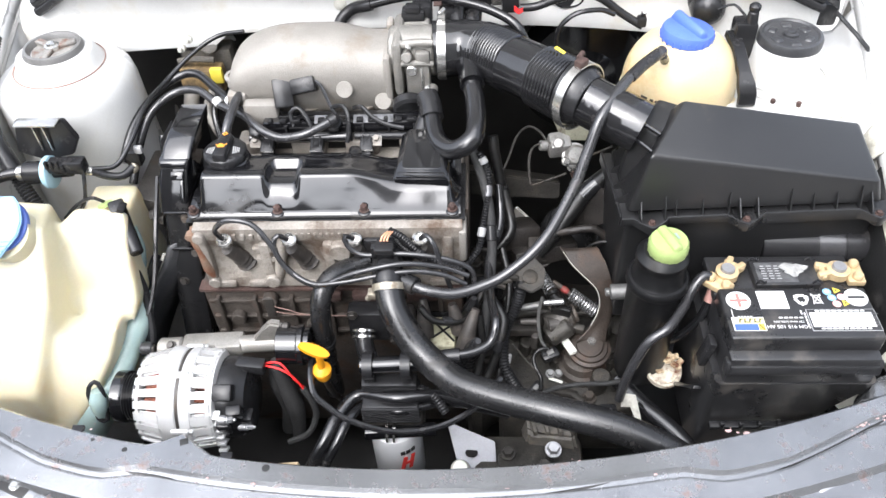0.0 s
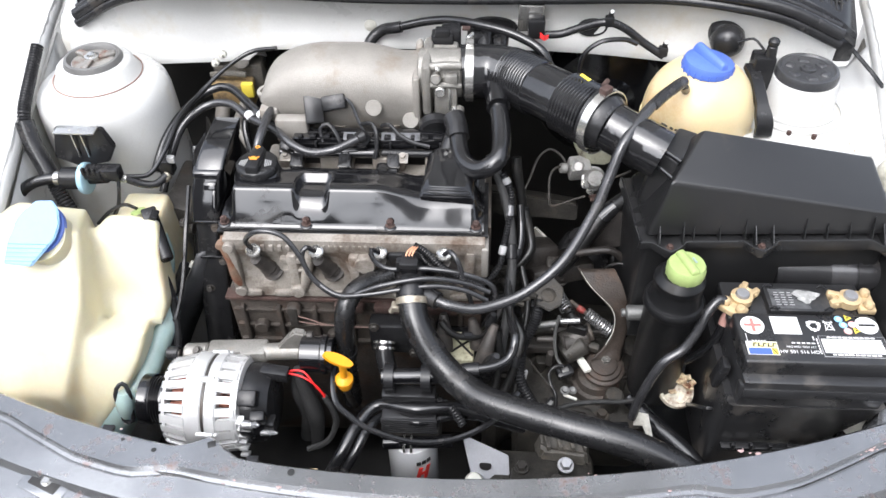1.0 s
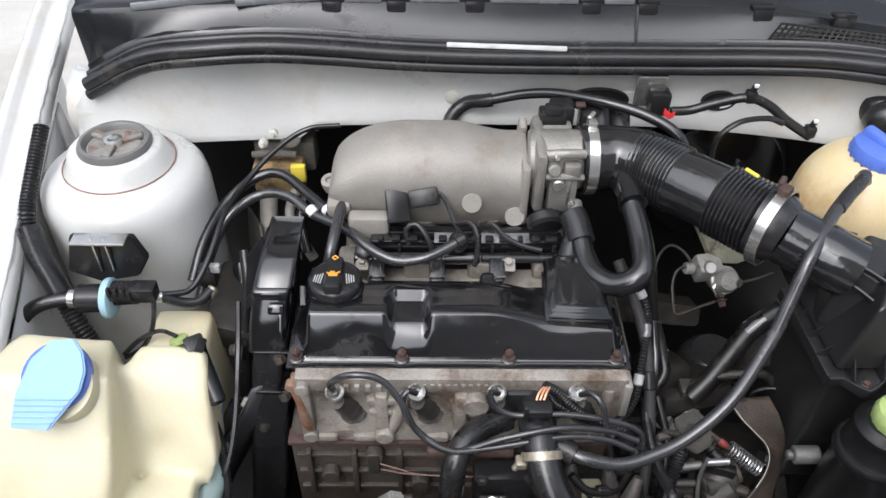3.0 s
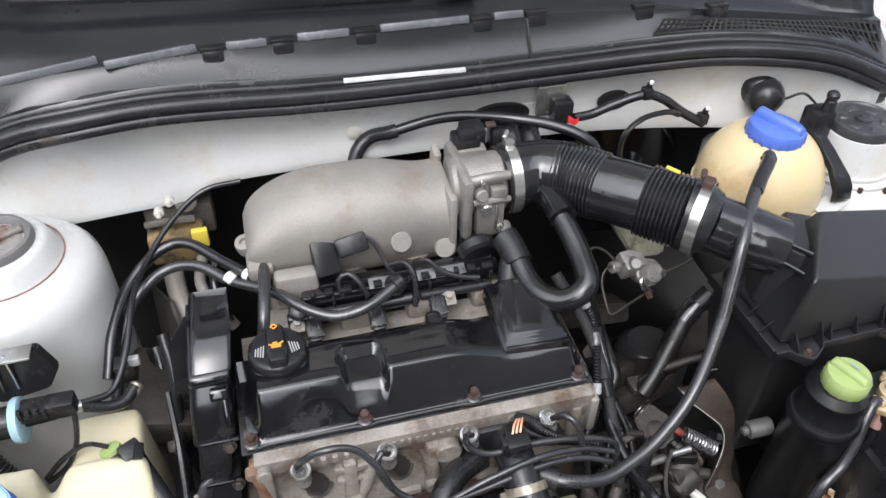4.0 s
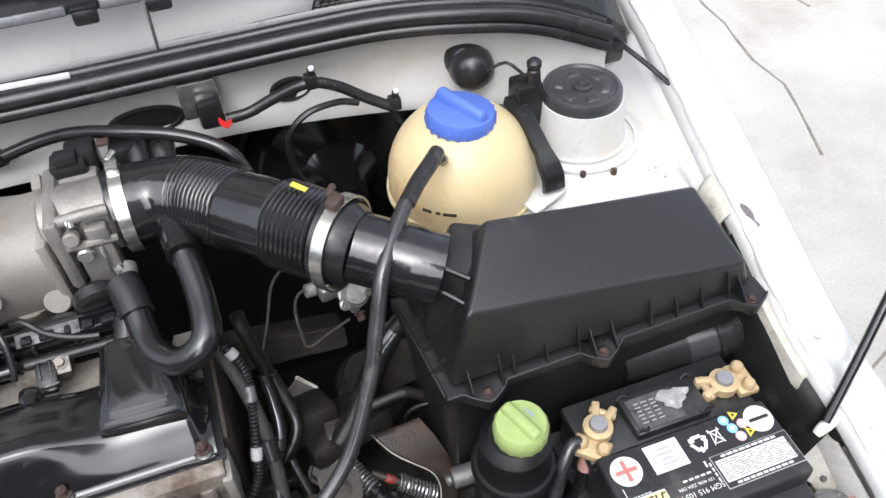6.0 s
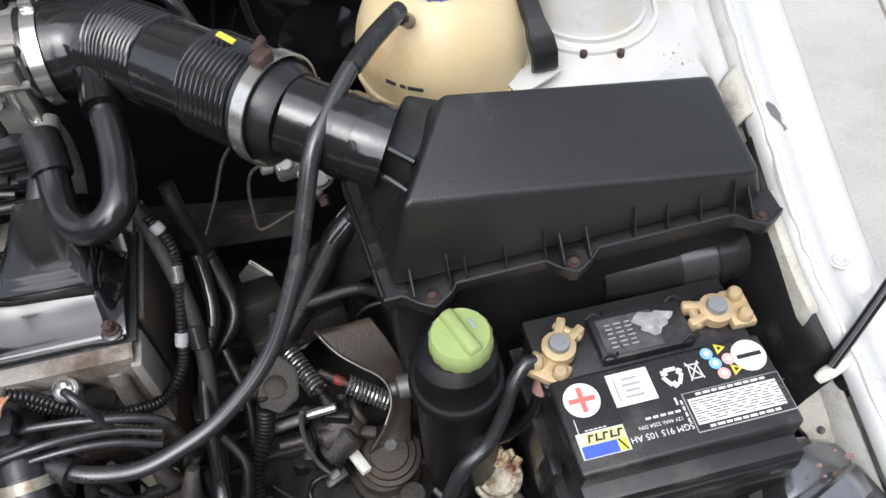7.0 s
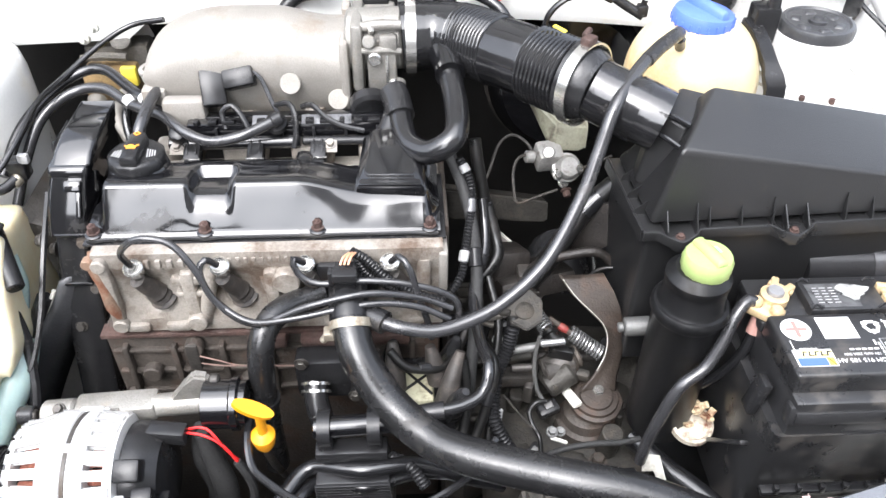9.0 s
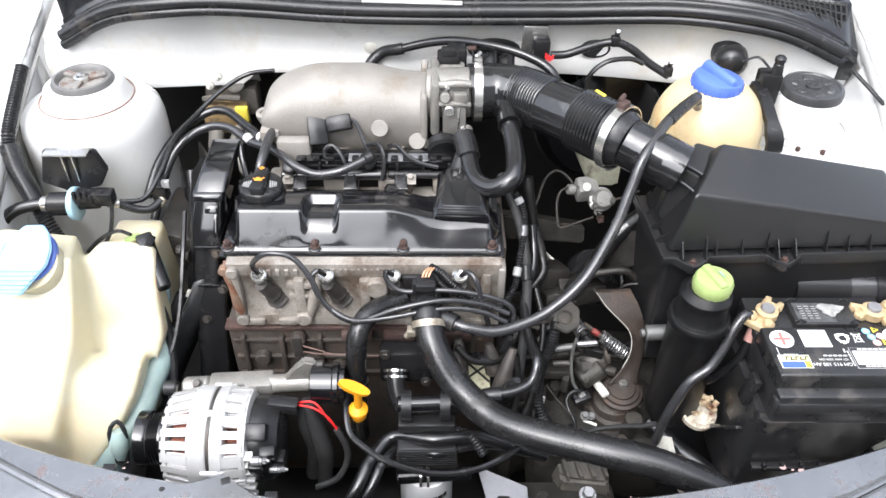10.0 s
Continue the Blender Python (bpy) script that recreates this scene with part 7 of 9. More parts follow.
for zz, k in ((-0.003, 0.9), (-0.003, 1.0), (0.003, 1.0), (0.003, 0.9)):
    rws.append([R_ @ Vector((x * k, y * k, zz)) for x, y in outer])
loft(t, rws, closed=True)
join(bm, t)
part("handle", bm, yellow_plastic, ds)

# coolant neck, clamp and lower hose
ch = thing("coolant_hose", 0.10, 0.62, 0.66, "thick black coolant hose running across to the radiator", "coolant hose")
part("hose", tube(B(), [(-0.060, 0.748, 0.792), (-0.058, 0.735, 0.788), (-0.048, 0.706, 0.768), (-0.020, 0.675, 0.737), (0.016, 0.645, 0.721), (0.05, 0.622, 0.721), (0.103, 0.601, 0.724), (0.152, 0.584, 0.728), (0.219, 0.566, 0.724), (0.285, 0.545, 0.706), (0.34, 0.52, 0.68)], 0.0195, 20), hose_satin, ch)
ax = Vector((0.06, -0.75, -0.5)).normalized()
worn_zinc = mat("worn_yellow_zinc", (0.36, 0.325, 0.26), 0.4, metal=0.6, var=0.25, scale=60, bump=0.2, dirt=(0.2, 0.14, 0.09), dirty=0.25, dscale=50)
part("clamp", ring(B(), (-0.0575, 0.736, 0.787), ax, 0.0216, 0.0009, 32, flat=5.0), worn_zinc, ch)
bm = box(B(), (-0.080, 0.732, 0.780), (0.012, 0.014, 0.010), 0.002)
cyl(bm, (-0.088, 0.728, 0.772), (-0.080, 0.732, 0.782), 0.004, seg=10)
part("clamp_screw", bm, worn_zinc, ch)
nk = thing("coolant_neck", -0.06, 0.77, 0.76, "black plastic coolant outlet neck on the cylinder head", "coolant outlet")
bm = tube(B(), [(-0.062, 0.800, 0.800), (-0.061, 0.775, 0.800), (-0.060, 0.755, 0.797), (-0.059, 0.742, 0.790)], 0.021, 18)
box(bm, (-0.062, 0.797, 0.797), (0.068, 0.014, 0.048), 0.006)
part("outlet", bm, black_plastic, nk)
bm = box(B(), (-0.062, 0.768, 0.826), (0.022, 0.020, 0.026), 0.003)
box(bm, (-0.062, 0.762, 0.834), (0.026, 0.018, 0.012), 0.003)
box(bm, (-0.076, 0.764, 0.829), (0.006, 0.012, 0.020), 0.0015)
part("sensor", bm, black_plastic, nk)
bm = B()
for k in range(3):
    tube(bm, [(-0.066 + 0.004 * k, 0.768, 0.842), (-0.063 + 0.004 * k, 0.774, 0.847), (-0.057 + 0.003 * k, 0.782, 0.846)], 0.0013, 6)
pieces("copper_wire", bm, mat("bare_copper_wire", (0.70, 0.36, 0.22), 0.4, metal=0.3, var=0.1, bump=0), nk)
part("sensor_conduit", tube(B(), [(-0.055, 0.785, 0.845), (-0.040, 0.786, 0.832), (-0.022, 0.782, 0.812), (0.005, 0.775, 0.796), (0.040, 0.768, 0.785)], 0.0055, 12, pitch=0.004, depth=0.0012), black_plastic, nk)
vh = thing("heater_hose", -0.15, 0.72, 0.56, "black rubber coolant hose dropping behind the dipstick", "coolant hose")
part("hose", tube(B(), [(-0.090, 0.790, 0.780), (-0.118, 0.776, 0.782), (-0.139, 0.757, 0.782), (-0.1515, 0.735, 0.768), (-0.155, 0.722, 0.725), (-0.158, 0.722, 0.66), (-0.16, 0.73, 0.56)], 0.0142, 18), hose_satin, vh)
part("clip", ring(B(), (-0.1565, 0.722, 0.690), (0.03, 0, 1), 0.0150, 0.0014, 24, flat=2.5), black_plastic, vh)
pink_wire = mat("dusty_pink_wire", (0.20, 0.13, 0.11), 0.5, var=0.15)
sw = thing("wire_clip", -0.235, 0.79, 0.69, "small steel clip with thin pale wires on the block", "wire clip")
part("clip", box(B(), (-0.246, 0.788, 0.690), (0.014, 0.008, 0.040), 0.002), dark_steel, sw)
bm = B()
for k in range(2):
    tube(bm, [(-0.238, 0.784, 0.694 - 0.012 * k), (-0.215, 0.778, 0.692 - 0.008 * k), (-0.185, 0.772, 0.689), (-0.10, 0.768, 0.690), (-0.070, 0.765, 0.692)], 0.0009, 6)
pieces("wire", bm, pink_wire, sw)

# water flange and small hose behind the filter
wf = thing("water_flange", -0.10, 0.745, 0.64, "black water flange with a spring clip hose", "water flange")
bm = box(B(), (-0.090, 0.768, 0.680), (0.075, 0.03, 0.06), 0.006)
part("housing", bm, black_plastic, wf)
part("hose", tube(B(), [(-0.104, 0.75, 0.684), (-0.104, 0.735, 0.672), (-0.098, 0.72, 0.655), (-0.085, 0.70, 0.64)], 0.014, 16), rubber, wf)
for k in range(2):
    part("spring_clip", ring(B(), (-0.104, 0.748 - 0.006 * k, 0.682 - 0.006 * k), (0, -0.8, -0.6), 0.0155, 0.0016, 24), steel, wf)
bm = B()
for x, z in ((-0.118, 0.712), (-0.062, 0.716), (-0.062, 0.655)):
    bolt(bm, (x, 0.753, z), (0, -1, 0), 0.006, 0.006)
pieces("bolt", bm, dark_steel, wf)

# oil filter and its flange
of = thing("oil_filter", -0.061, 0.658, 0.42, "white spin-on oil filter with red markings", "oil filter")
part("can", lathe(B(), (-0.061, 0.655, 0.470), (0, 0, 1), [(0.034, 0), (0.037, 0.004), (0.037, 0.115), (0.036, 0.121), (0.031, 0.124)], 36), filter_white, of)
bm = B()
for dx in (0.012, 0.024):
    a = -math.pi / 2 + dx / 0.037
    box(bm, (-0.061 + 0.0374 * math.sin(dx / 0.037), 0.655 - 0.0374 * math.cos(dx / 0.037), 0.535), (0.006, 0.001, 0.032), 0, (0, 12, math.degrees(dx / 0.037)))
box(bm, (-0.061 + 0.0374 * math.sin(0.018 / 0.037), 0.655 - 0.0374 * math.cos(0.018 / 0.037), 0.535), (0.012, 0.001, 0.006), 0, (0, 0, math.degrees(0.018 / 0.037)))
part("red_mark", bm, red_print, of)
bm = B()
for i in range(3):
    k = 0.012 + 0.008 * i
    box(bm, (-0.061 + 0.0374 * math.sin(k / 0.037), 0.655 - 0.0374 * math.cos(k / 0.037), 0.563), (0.0065, 0.001, 0.008), 0, (0, 0, math.degrees(k / 0.037)))
part("dark_mark", bm, black_print, of)
fl = thing("filter_flange", -0.06, 0.655, 0.57, "black oil filter flange with ribs and hose clips", "filter flange")
bm = box(B(), (-0.060, 0.668, 0.600), (0.085, 0.065, 0.045), 0.006)
part("casting", bm, gear_alu, fl)
bm = box(B(), (-0.060, 0.655, 0.645), (0.078, 0.05, 0.034), 0.004)
part("cooler", bm, black_plastic, fl)
bm = B()
for i in range(7):
    box(bm, (-0.060, 0.6295, 0.632 + 0.0048 * i), (0.078, 0.004, 0.0022), 0.0006)
pieces("cooler_rib", bm, black_plastic, fl)
part("cross_pipe", cyl(B(), (-0.098, 0.662, 0.716), (0.03, 0.668, 0.716), 0.011, seg=16), black_gloss, fl)
for x in (-0.086, -0.036):
    bm = ring(B(), (x, 0.662, 0.716), X, 0.015, 0.004, 20, flat=1.6)
    box(bm, (x, 0.657, 0.694), (0.016, 0.014, 0.025), 0.003)
    part("pipe_clip", bm, black_plastic, fl)
part("clip_bridge", box(B(), (-0.060, 0.657, 0.684), (0.075, 0.022, 0.016), 0.003), black_plastic, fl)
part("drain_pipe", cyl(B(), (-0.10, 0.628, 0.604), (0.0, 0.635, 0.604), 0.010, seg=16), black_gloss, fl)
for x in (-0.068, -0.058):
    part("spring_clip", ring(B(), (x, 0.630, 0.604), X, 0.0135, 0.0018, 20), steel, fl)
gb2 = thing("grey_bracket", 0.04, 0.63, 0.5, "pale grey triangular steel bracket beside the filter", "bracket")
part("plate", plate(B(), [(0.012, 0.675, 0.56), (0.082, 0.648, 0.55), (0.085, 0.615, 0.53), (0.030, 0.615, 0.53)], (0, 0, -1), 0.005, 0.001), mat("grey_zinc_bracket", (0.20, 0.205, 0.225), 0.45, metal=0.3, var=0.1, bump=0.1), gb2)
part("white_plug", lathe(B(), (0.032, 0.610, 0.53), (0, -0.2, 1), [(0.014, 0), (0.014, 0.012), (0.010, 0.020), (0.002, 0.022)], 16), white_plastic, gb2)
part("hole", lathe(B(), (0.048, 0.632, 0.5425), (0, 0.4, 1), [(0.009, 0), (0.009, 0.002), (0.001, 0.0025)], 16), grill_black, gb2)
lw = thing("looped_cable", -0.05, 0.60, 0.64, "black cable looping in front of the oil filter", "cable")
part("cable", tube(B(), [(-0.166, 0.70, 0.70), (-0.164, 0.66, 0.71), (-0.158, 0.632, 0.698), (-0.142, 0.618, 0.690), (-0.108, 0.600, 0.680), (-0.048, 0.589, 0.670), (0.010, 0.598, 0.670), (0.060, 0.622, 0.682), (0.09, 0.66, 0.69)], 0.0042, 8), hose_rubber, lw)
for k in range(2):
    lh = thing("lower_hose", -0.05, 0.65, 0.60, "black rubber hose curving low in front of the block", "hose", group="lower hoses")
    d = 0.018 * k
    part("hose", tube(B(), [(-0.175 + d, 0.560, 0.60), (-0.150 + d, 0.590, 0.635), (-0.132 + d, 0.625, 0.650), (-0.104 + d, 0.655, 0.658 - d), (-0.05, 0.640 - d * 0.5, 0.672 - d), (0.007, 0.650, 0.665 - d), (0.054, 0.645, 0.648), (0.10, 0.65, 0.62)], 0.0085 - 0.002 * k, 10), hose_rubber, lh)
tb2 = thing("tan_tag", -0.19, 0.57, 0.60, "small tan tag low behind the slam panel", "tag")
part("tag", box(B(), (-0.195, 0.565, 0.62), (0.03, 0.012, 0.010), 0.002, (0, -8, 0)), tan_paper, tb2)
part("spring_conduit", tube(B(), [(-0.02, 0.66, 0.665), (0.0, 0.645, 0.668), (0.016, 0.628, 0.655)], 0.007, 12, pitch=0.004, depth=0.0015), black_plastic, fl)

# ---- gearbox side ----
oily_dust = mat("oily_dust_casting", (0.10, 0.092, 0.08), 0.6, var=0.35, scale=35, bump=0.4, dirt=(0.16, 0.14, 0.11), dirty=0.3, dscale=40)
gx = thing("gearbox", 0.18, 0.80, 0.35, "greasy cast gearbox casing deep in the bay", "gearbox")
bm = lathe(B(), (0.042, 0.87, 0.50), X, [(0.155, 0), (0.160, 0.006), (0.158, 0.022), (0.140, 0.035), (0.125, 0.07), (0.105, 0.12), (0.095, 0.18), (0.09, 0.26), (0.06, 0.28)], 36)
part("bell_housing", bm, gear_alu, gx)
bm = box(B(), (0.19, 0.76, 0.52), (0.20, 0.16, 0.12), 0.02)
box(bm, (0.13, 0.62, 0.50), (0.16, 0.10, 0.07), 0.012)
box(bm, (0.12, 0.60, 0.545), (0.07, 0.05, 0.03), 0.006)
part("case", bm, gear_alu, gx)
bm = hull(B(), [(0.118, 0.708, 0.530), (0.205, 0.690, 0.530), (0.205, 0.640, 0.520), (0.125, 0.650, 0.520), (0.128, 0.702, 0.566), (0.198, 0.684, 0.566), (0.196, 0.648, 0.556), (0.132, 0.656, 0.556)])
bmesh.ops.bevel(bm, geom=bm.edges[:], offset=0.004, segments=2, affect="EDGES")
for k in range(4):
    box(bm, (0.138 + 0.018 * k, 0.668, 0.563), (0.006, 0.036, 0.010), 0.002, (-8, 0, 8))
part("end_casting", bm, oily_dust, gx)
part("drain_plug", bolt(B(), (0.165, 0.632, 0.552), (0, -0.2, 1), 0.009, 0.014), lead, gx)
bm = B()
for k in range(12):
    a = 0.5 + 0.22 * k
    box(bm, (0.075, 0.87 - 0.15 * math.cos(a), 0.50 + 0.15 * math.sin(a)), (0.05, 0.008, 0.02), 0.003, (math.degrees(-a) + 90, 0, 0))
rg = random.Random(21)
for k in range(16):
    x, y = 0.10 + 0.17 * rg.random(), 0.69 + 0.14 * rg.random()
    if k % 3:
        box(bm, (x, y, 0.582), (0.012 + 0.03 * rg.random(), 0.008 + 0.012 * rg.random(), 0.014 + 0.02 * rg.random()), 0.004, (10 * rg.random(), 10 * rg.random(), 180 * rg.random()))
    else:
        cyl(bm, (x, y, 0.575), (x + 0.004, y - 0.004, 0.598 + 0.02 * rg.random()), 0.006 + 0.008 * rg.random(), seg=16)
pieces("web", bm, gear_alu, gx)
bm = B()
for x, y, z in ((0.055, 0.80, 0.653), (0.055, 0.90, 0.66), (0.15, 0.60, 0.562), (0.10, 0.62, 0.562), (0.22, 0.70, 0.582), (0.26, 0.78, 0.582)):
    bolt(bm, (x, y, z), (0, 0, 1), 0.008, 0.010)
pieces("bolt", bm, dark_steel, gx)
spring_steel = mat("oily_spring_steel", (0.42, 0.42, 0.42), 0.22, metal=0.8, var=0.2, bump=0.05)
dull_red = mat("faded_red_plastic", (0.22, 0.035, 0.03), 0.5, var=0.2, dirt=GRIME, dirty=0.3, dscale=60)
sel = thing("gear_selector", 0.21, 0.78, 0.58, "rusty brown gear selector bracket with springs on the gearbox", "gear selector")
bm = lathe(B(), (0.215, 0.757, 0.575), (0, 0, 1), [(0.038, 0), (0.036, 0.016), (0.031, 0.020), (0.029, 0.032), (0.022, 0.036), (0.018, 0.045), (0.01, 0.046)], 28)
part("turret", bm, iron, sel)
part("turret_bolt", bolt(B(), (0.225, 0.760, 0.630), r=0.008, h=0.012), steel, sel)
brown_steel = mat("brown_greasy_steel", (0.042, 0.033, 0.027), 0.5, metal=0.2, var=0.3, scale=35, bump=0.4, dirt=(0.085, 0.055, 0.04), dirty=0.3, dscale=30)
strip = [(0.205, 0.8385, 0.7545, 0.027), (0.216, 0.822, 0.742, 0.026), (0.231, 0.808, 0.724, 0.020), (0.243, 0.800, 0.703, 0.013), (0.2455, 0.793, 0.684, 0.0105), (0.242, 0.784, 0.664, 0.0105), (0.234, 0.774, 0.647, 0.014), (0.224, 0.760, 0.637, 0.022)]
rows, fold = [], smooth_path([q[:3] for q in strip], 0.006)
for i, p in enumerate(fold):
    w = float(np.interp(i / (len(fold) - 1), [k / 7 for k in range(8)], [q[3] for q in strip]))
    rows.append([(p[0] - w, p[1] - 0.002, p[2] + 0.004), (p[0] - w + 0.0025, p[1] - 0.001, p[2] + 0.0005), (p[0], p[1], p[2]), (p[0] + w - 0.002, p[1] + 0.002, p[2] - 0.0005), (p[0] + w, p[1] + 0.003, p[2] - 0.005)])
ob = part("bracket", loft(B(), rows), brown_steel, sel, sharp=60)
thicken(ob, 0.003, 0)
part("bracket_edge", tube(B(), [(r_[0][0], r_[0][1], r_[0][2] + 0.0006) for r_ in rows[1:-4:3]], 0.0006, 6), grey_seam, sel, "thin pale strip along the bracket edge")
bm = lathe(B(), (0.222, 0.757, 0.6245), (0, -0.15, 1), [(0.032, 0), (0.0315, 0.004), (0.027, 0.0055), (0.026, 0.0095), (0.020, 0.0105), (0.019, 0.0135), (0.010, 0.0145)], 32)
part("ring_plate", bm, brown_steel, sel)
bm = B()
box(bm, (0.187, 0.790, 0.662), (0.014, 0.030, 0.020), 0.004, (20, 10, 30))
box(bm, (0.205, 0.776, 0.650), (0.022, 0.012, 0.014), 0.004, (10, 0, -20))
box(bm, (0.168, 0.770, 0.648), (0.016, 0.034, 0.016), 0.004, (0, 20, 24))
pieces("cast_arm", bm, gear_alu, sel)
part("cream_clip", box(B(), (0.192, 0.752, 0.637), (0.011, 0.026, 0.008), 0.002, (0, 10, 25)), white_plastic, sel)
for p0, p1, n in (((0.146, 0.856, 0.697), (0.167, 0.812, 0.690), 11), ((0.196, 0.817, 0.680), (0.233, 0.797, 0.662), 11)):
    part("spring", coil(B(), p0, p1, 0.0088, 0.0017, n), spring_steel, sel, "dark glossy coil spring")
    part("red_end", lathe(B(), Vector(p0) - (Vector(p1) - Vector(p0)) * 0.22, Vector(p0) - Vector(p1), [(0.004, -0.006), (0.0052, -0.003), (0.0052, 0.004), (0.003, 0.007)], 14), dull_red, sel, "faded red cable end")
    d = (Vector(p1) - Vector(p0))
    part("cable_end", cyl(B(), Vector(p0) - d * 0.7, Vector(p1) + d * 0.15, 0.004, seg=8), dark_steel, sel)
part("relay_lever", cyl(B(), (0.160, 0.775, 0.655), (0.195, 0.785, 0.655), 0.015, seg=18), dark_steel, sel)
part("shaft", cyl(B(), (0.10, 0.824, 0.632), (0.235, 0.821, 0.632), 0.008, seg=12), dark_steel, sel)
bm = lathe(B(), (0.168, 0.811, 0.689), (0.021, -0.044, -0.010), [(0.006, 0), (0.010, 0.001), (0.010, 0.005), (0.0075, 0.006), (0.0075, 0.012), (0.0115, 0.013), (0.0115, 0.022), (0.007, 0.025)], 16)
box(bm, (0.180, 0.786, 0.680), (0.030, 0.012, 0.016), 0.003, (0, 0, -18))
part("joint", bm, dull_rubber, sel)
part("side_lever", box(B(), (0.150, 0.79, 0.625), (0.012, 0.05, 0.03), 0.004, (0, 0, -20)), dark_steel, sel)
for k, (x, y, z) in enumerate(((0.118, 0.855, 0.685), (0.157, 0.872, 0.697))):
    mt = thing("gearbox_bolt", x, y, z, "greasy hexagon bolt on the gearbox mount", "bolt", group="gearbox bolts")
    part("head", bolt(B(), (x, y, z), (0, -0.4, 1), 0.010, 0.014), dark_steel, mt)
mt = thing("gearbox_mount", 0.20, 0.92, 0.66, "grey-brown steel gearbox mount behind the selector", "gearbox mount")
bm = box(B(), (0.155, 0.895, 0.700), (0.10, 0.07, 0.03), 0.008, (-20, 0, 15))
oily = mat("oily_black_casting", (0.024, 0.021, 0.019), 0.4, metal=0.2, var=0.4, scale=30, bump=0.5, dirt=(0.07, 0.055, 0.045), dirty=0.2)
part("base", bm, oily, mt)
part("web_plate", plate(B(), [(0.190, 0.90, 0.72), (0.245, 0.885, 0.76), (0.252, 0.900, 0.815), (0.205, 0.915, 0.80)], (0.3, -0.4, 0.2), 0.004, 0.001), oily, mt)
part("rubber_block", lathe(B(), (0.205, 0.95, 0.66), (0, 0, 1), [(0.045, 0), (0.048, 0.02), (0.04, 0.04), (0.03, 0.05)], 20), rubber, mt)

sf = thing("subframe_bar", 0.10, 1.06, 0.70, "dusty grey steel subframe bar deep behind the engine", "subframe")
part("bar", plate(B(), [(0.00, 1.045, 0.752), (0.190, 1.040, 0.722), (0.190, 1.030, 0.695), (0.06, 1.035, 0.700), (0.00, 1.040, 0.715)], (0, -1, 0.5), 0.05, 0.003), gear_alu, sf)
part("bolt", bolt(B(), (0.150, 1.030, 0.714), (0, -1, 0.5), 0.007, 0.008), dark_steel, sf)

# rods, clips and bolts lying over the gearbox
gd = thing("selector_rods", 0.14, 0.79, 0.66, "grey selector rods, a bright highlight bar and clips over the gearbox", "selector rod")
part("rod", cyl(B(), (0.121, 0.785, 0.687), (0.151, 0.785, 0.693), 0.0052, seg=14), dull_alu_tab, gd)
part("rod", cyl(B(), (0.120, 0.775, 0.667), (0.146, 0.775, 0.668), 0.0050, seg=14), dark_steel, gd)
# bright bar modelled in place of the white highlight on a connector
part("rod", cyl(B(), (0.153, 0.785, 0.697), (0.183, 0.785, 0.700), 0.0045, seg=14), spring_steel, gd)
bm = tube(B(), [(0.151, 0.780, 0.715), (0.147, 0.775, 0.691), (0.147, 0.768, 0.667), (0.152, 0.760, 0.641), (0.161, 0.750, 0.632)], 0.0024, 8)
part("guard_wire", bm, dull_alu_tab, gd)
part("barrel", cyl(B(), (0.163, 0.765, 0.642), (0.194, 0.775, 0.660), 0.0150, seg=22, edge=0.003), gear_alu, gd)
bm = bolt(B(), (0.161, 0.705, 0.636), (0, -0.3, 1), 0.005, 0.007)
bolt(bm, (0.104, 0.790, 0.700), (0, -0.4, 1), 0.005, 0.007)
bolt(bm, (0.175, 0.720, 0.616), (0, -0.4, 1), 0.0045, 0.006)
pieces("bolt", bm, dull_alu_tab, gd)
part("pale_clip", cyl(B(), (0.159, 0.700, 0.633), (0.179, 0.700, 0.622), 0.0022, seg=8), white_plastic, gd)
part("wire_clip", cyl(B(), (0.105, 0.730, 0.649), (0.103, 0.725, 0.634), 0.0028, seg=8), grey_print, gd)
for p, r, turn in (((0.100, 0.800, 0.729), 0.007, 20), ((0.090, 0.800, 0.719), 0.006, -15)):
    part("terminal_block", box(B(), p, (0.020, r, r), 0.0015, (0, 15, turn)), oily_dust, gd)

# brake valve with pipes
bv = thing("brake_valve", 0.205, 0.99, 0.76, "aluminium brake valve with a cream reservoir and pipes", "brake valve")
dull_alu = mat("dull_valve_casting", (0.42, 0.41, 0.39), 0.4, metal=0.5, var=0.2, scale=50, bump=0.3, dirt=(0.12, 0.10, 0.08), dirty=0.25, dscale=50)
bm = lathe(B(), (0.208, 1.006, 0.790), (0.08, -0.62, 0.50), [(0.012, -0.02), (0.0155, -0.012), (0.016, 0.004), (0.0190, 0.005), (0.0190, 0.012), (0.016, 0.013), (0.015, 0.022), (0.012, 0.026), (0.004, 0.0265)], 24)
part("drum", bm, dull_alu, bv)
bm = box(B(), (0.186, 1.012, 0.806), (0.034, 0.030, 0.032), 0.005, (20, 0, 10))
cyl(bm, (0.186, 1.004, 0.816), (0.182, 0.990, 0.826), 0.008, seg=14)
cyl(bm, (0.168, 1.010, 0.806), (0.156, 1.008, 0.808), 0.008, seg=14)
part("body", bm, dull_alu, bv)
bm = B()
for x, y, z in ((0.222, 0.990, 0.800), (0.195, 0.984, 0.796), (0.206, 0.994, 0.776)):
    bolt(bm, (x, y, z), (0.1, -0.7, 0.5), 0.0055, 0.008)
pieces("bolt", bm, steel, bv)
cream_dust = mat("dusty_cream_reservoir", (0.36, 0.35, 0.26), 0.5, var=0.2, bump=0.2, dirt=(0.14, 0.12, 0.09), dirty=0.28, dscale=40)
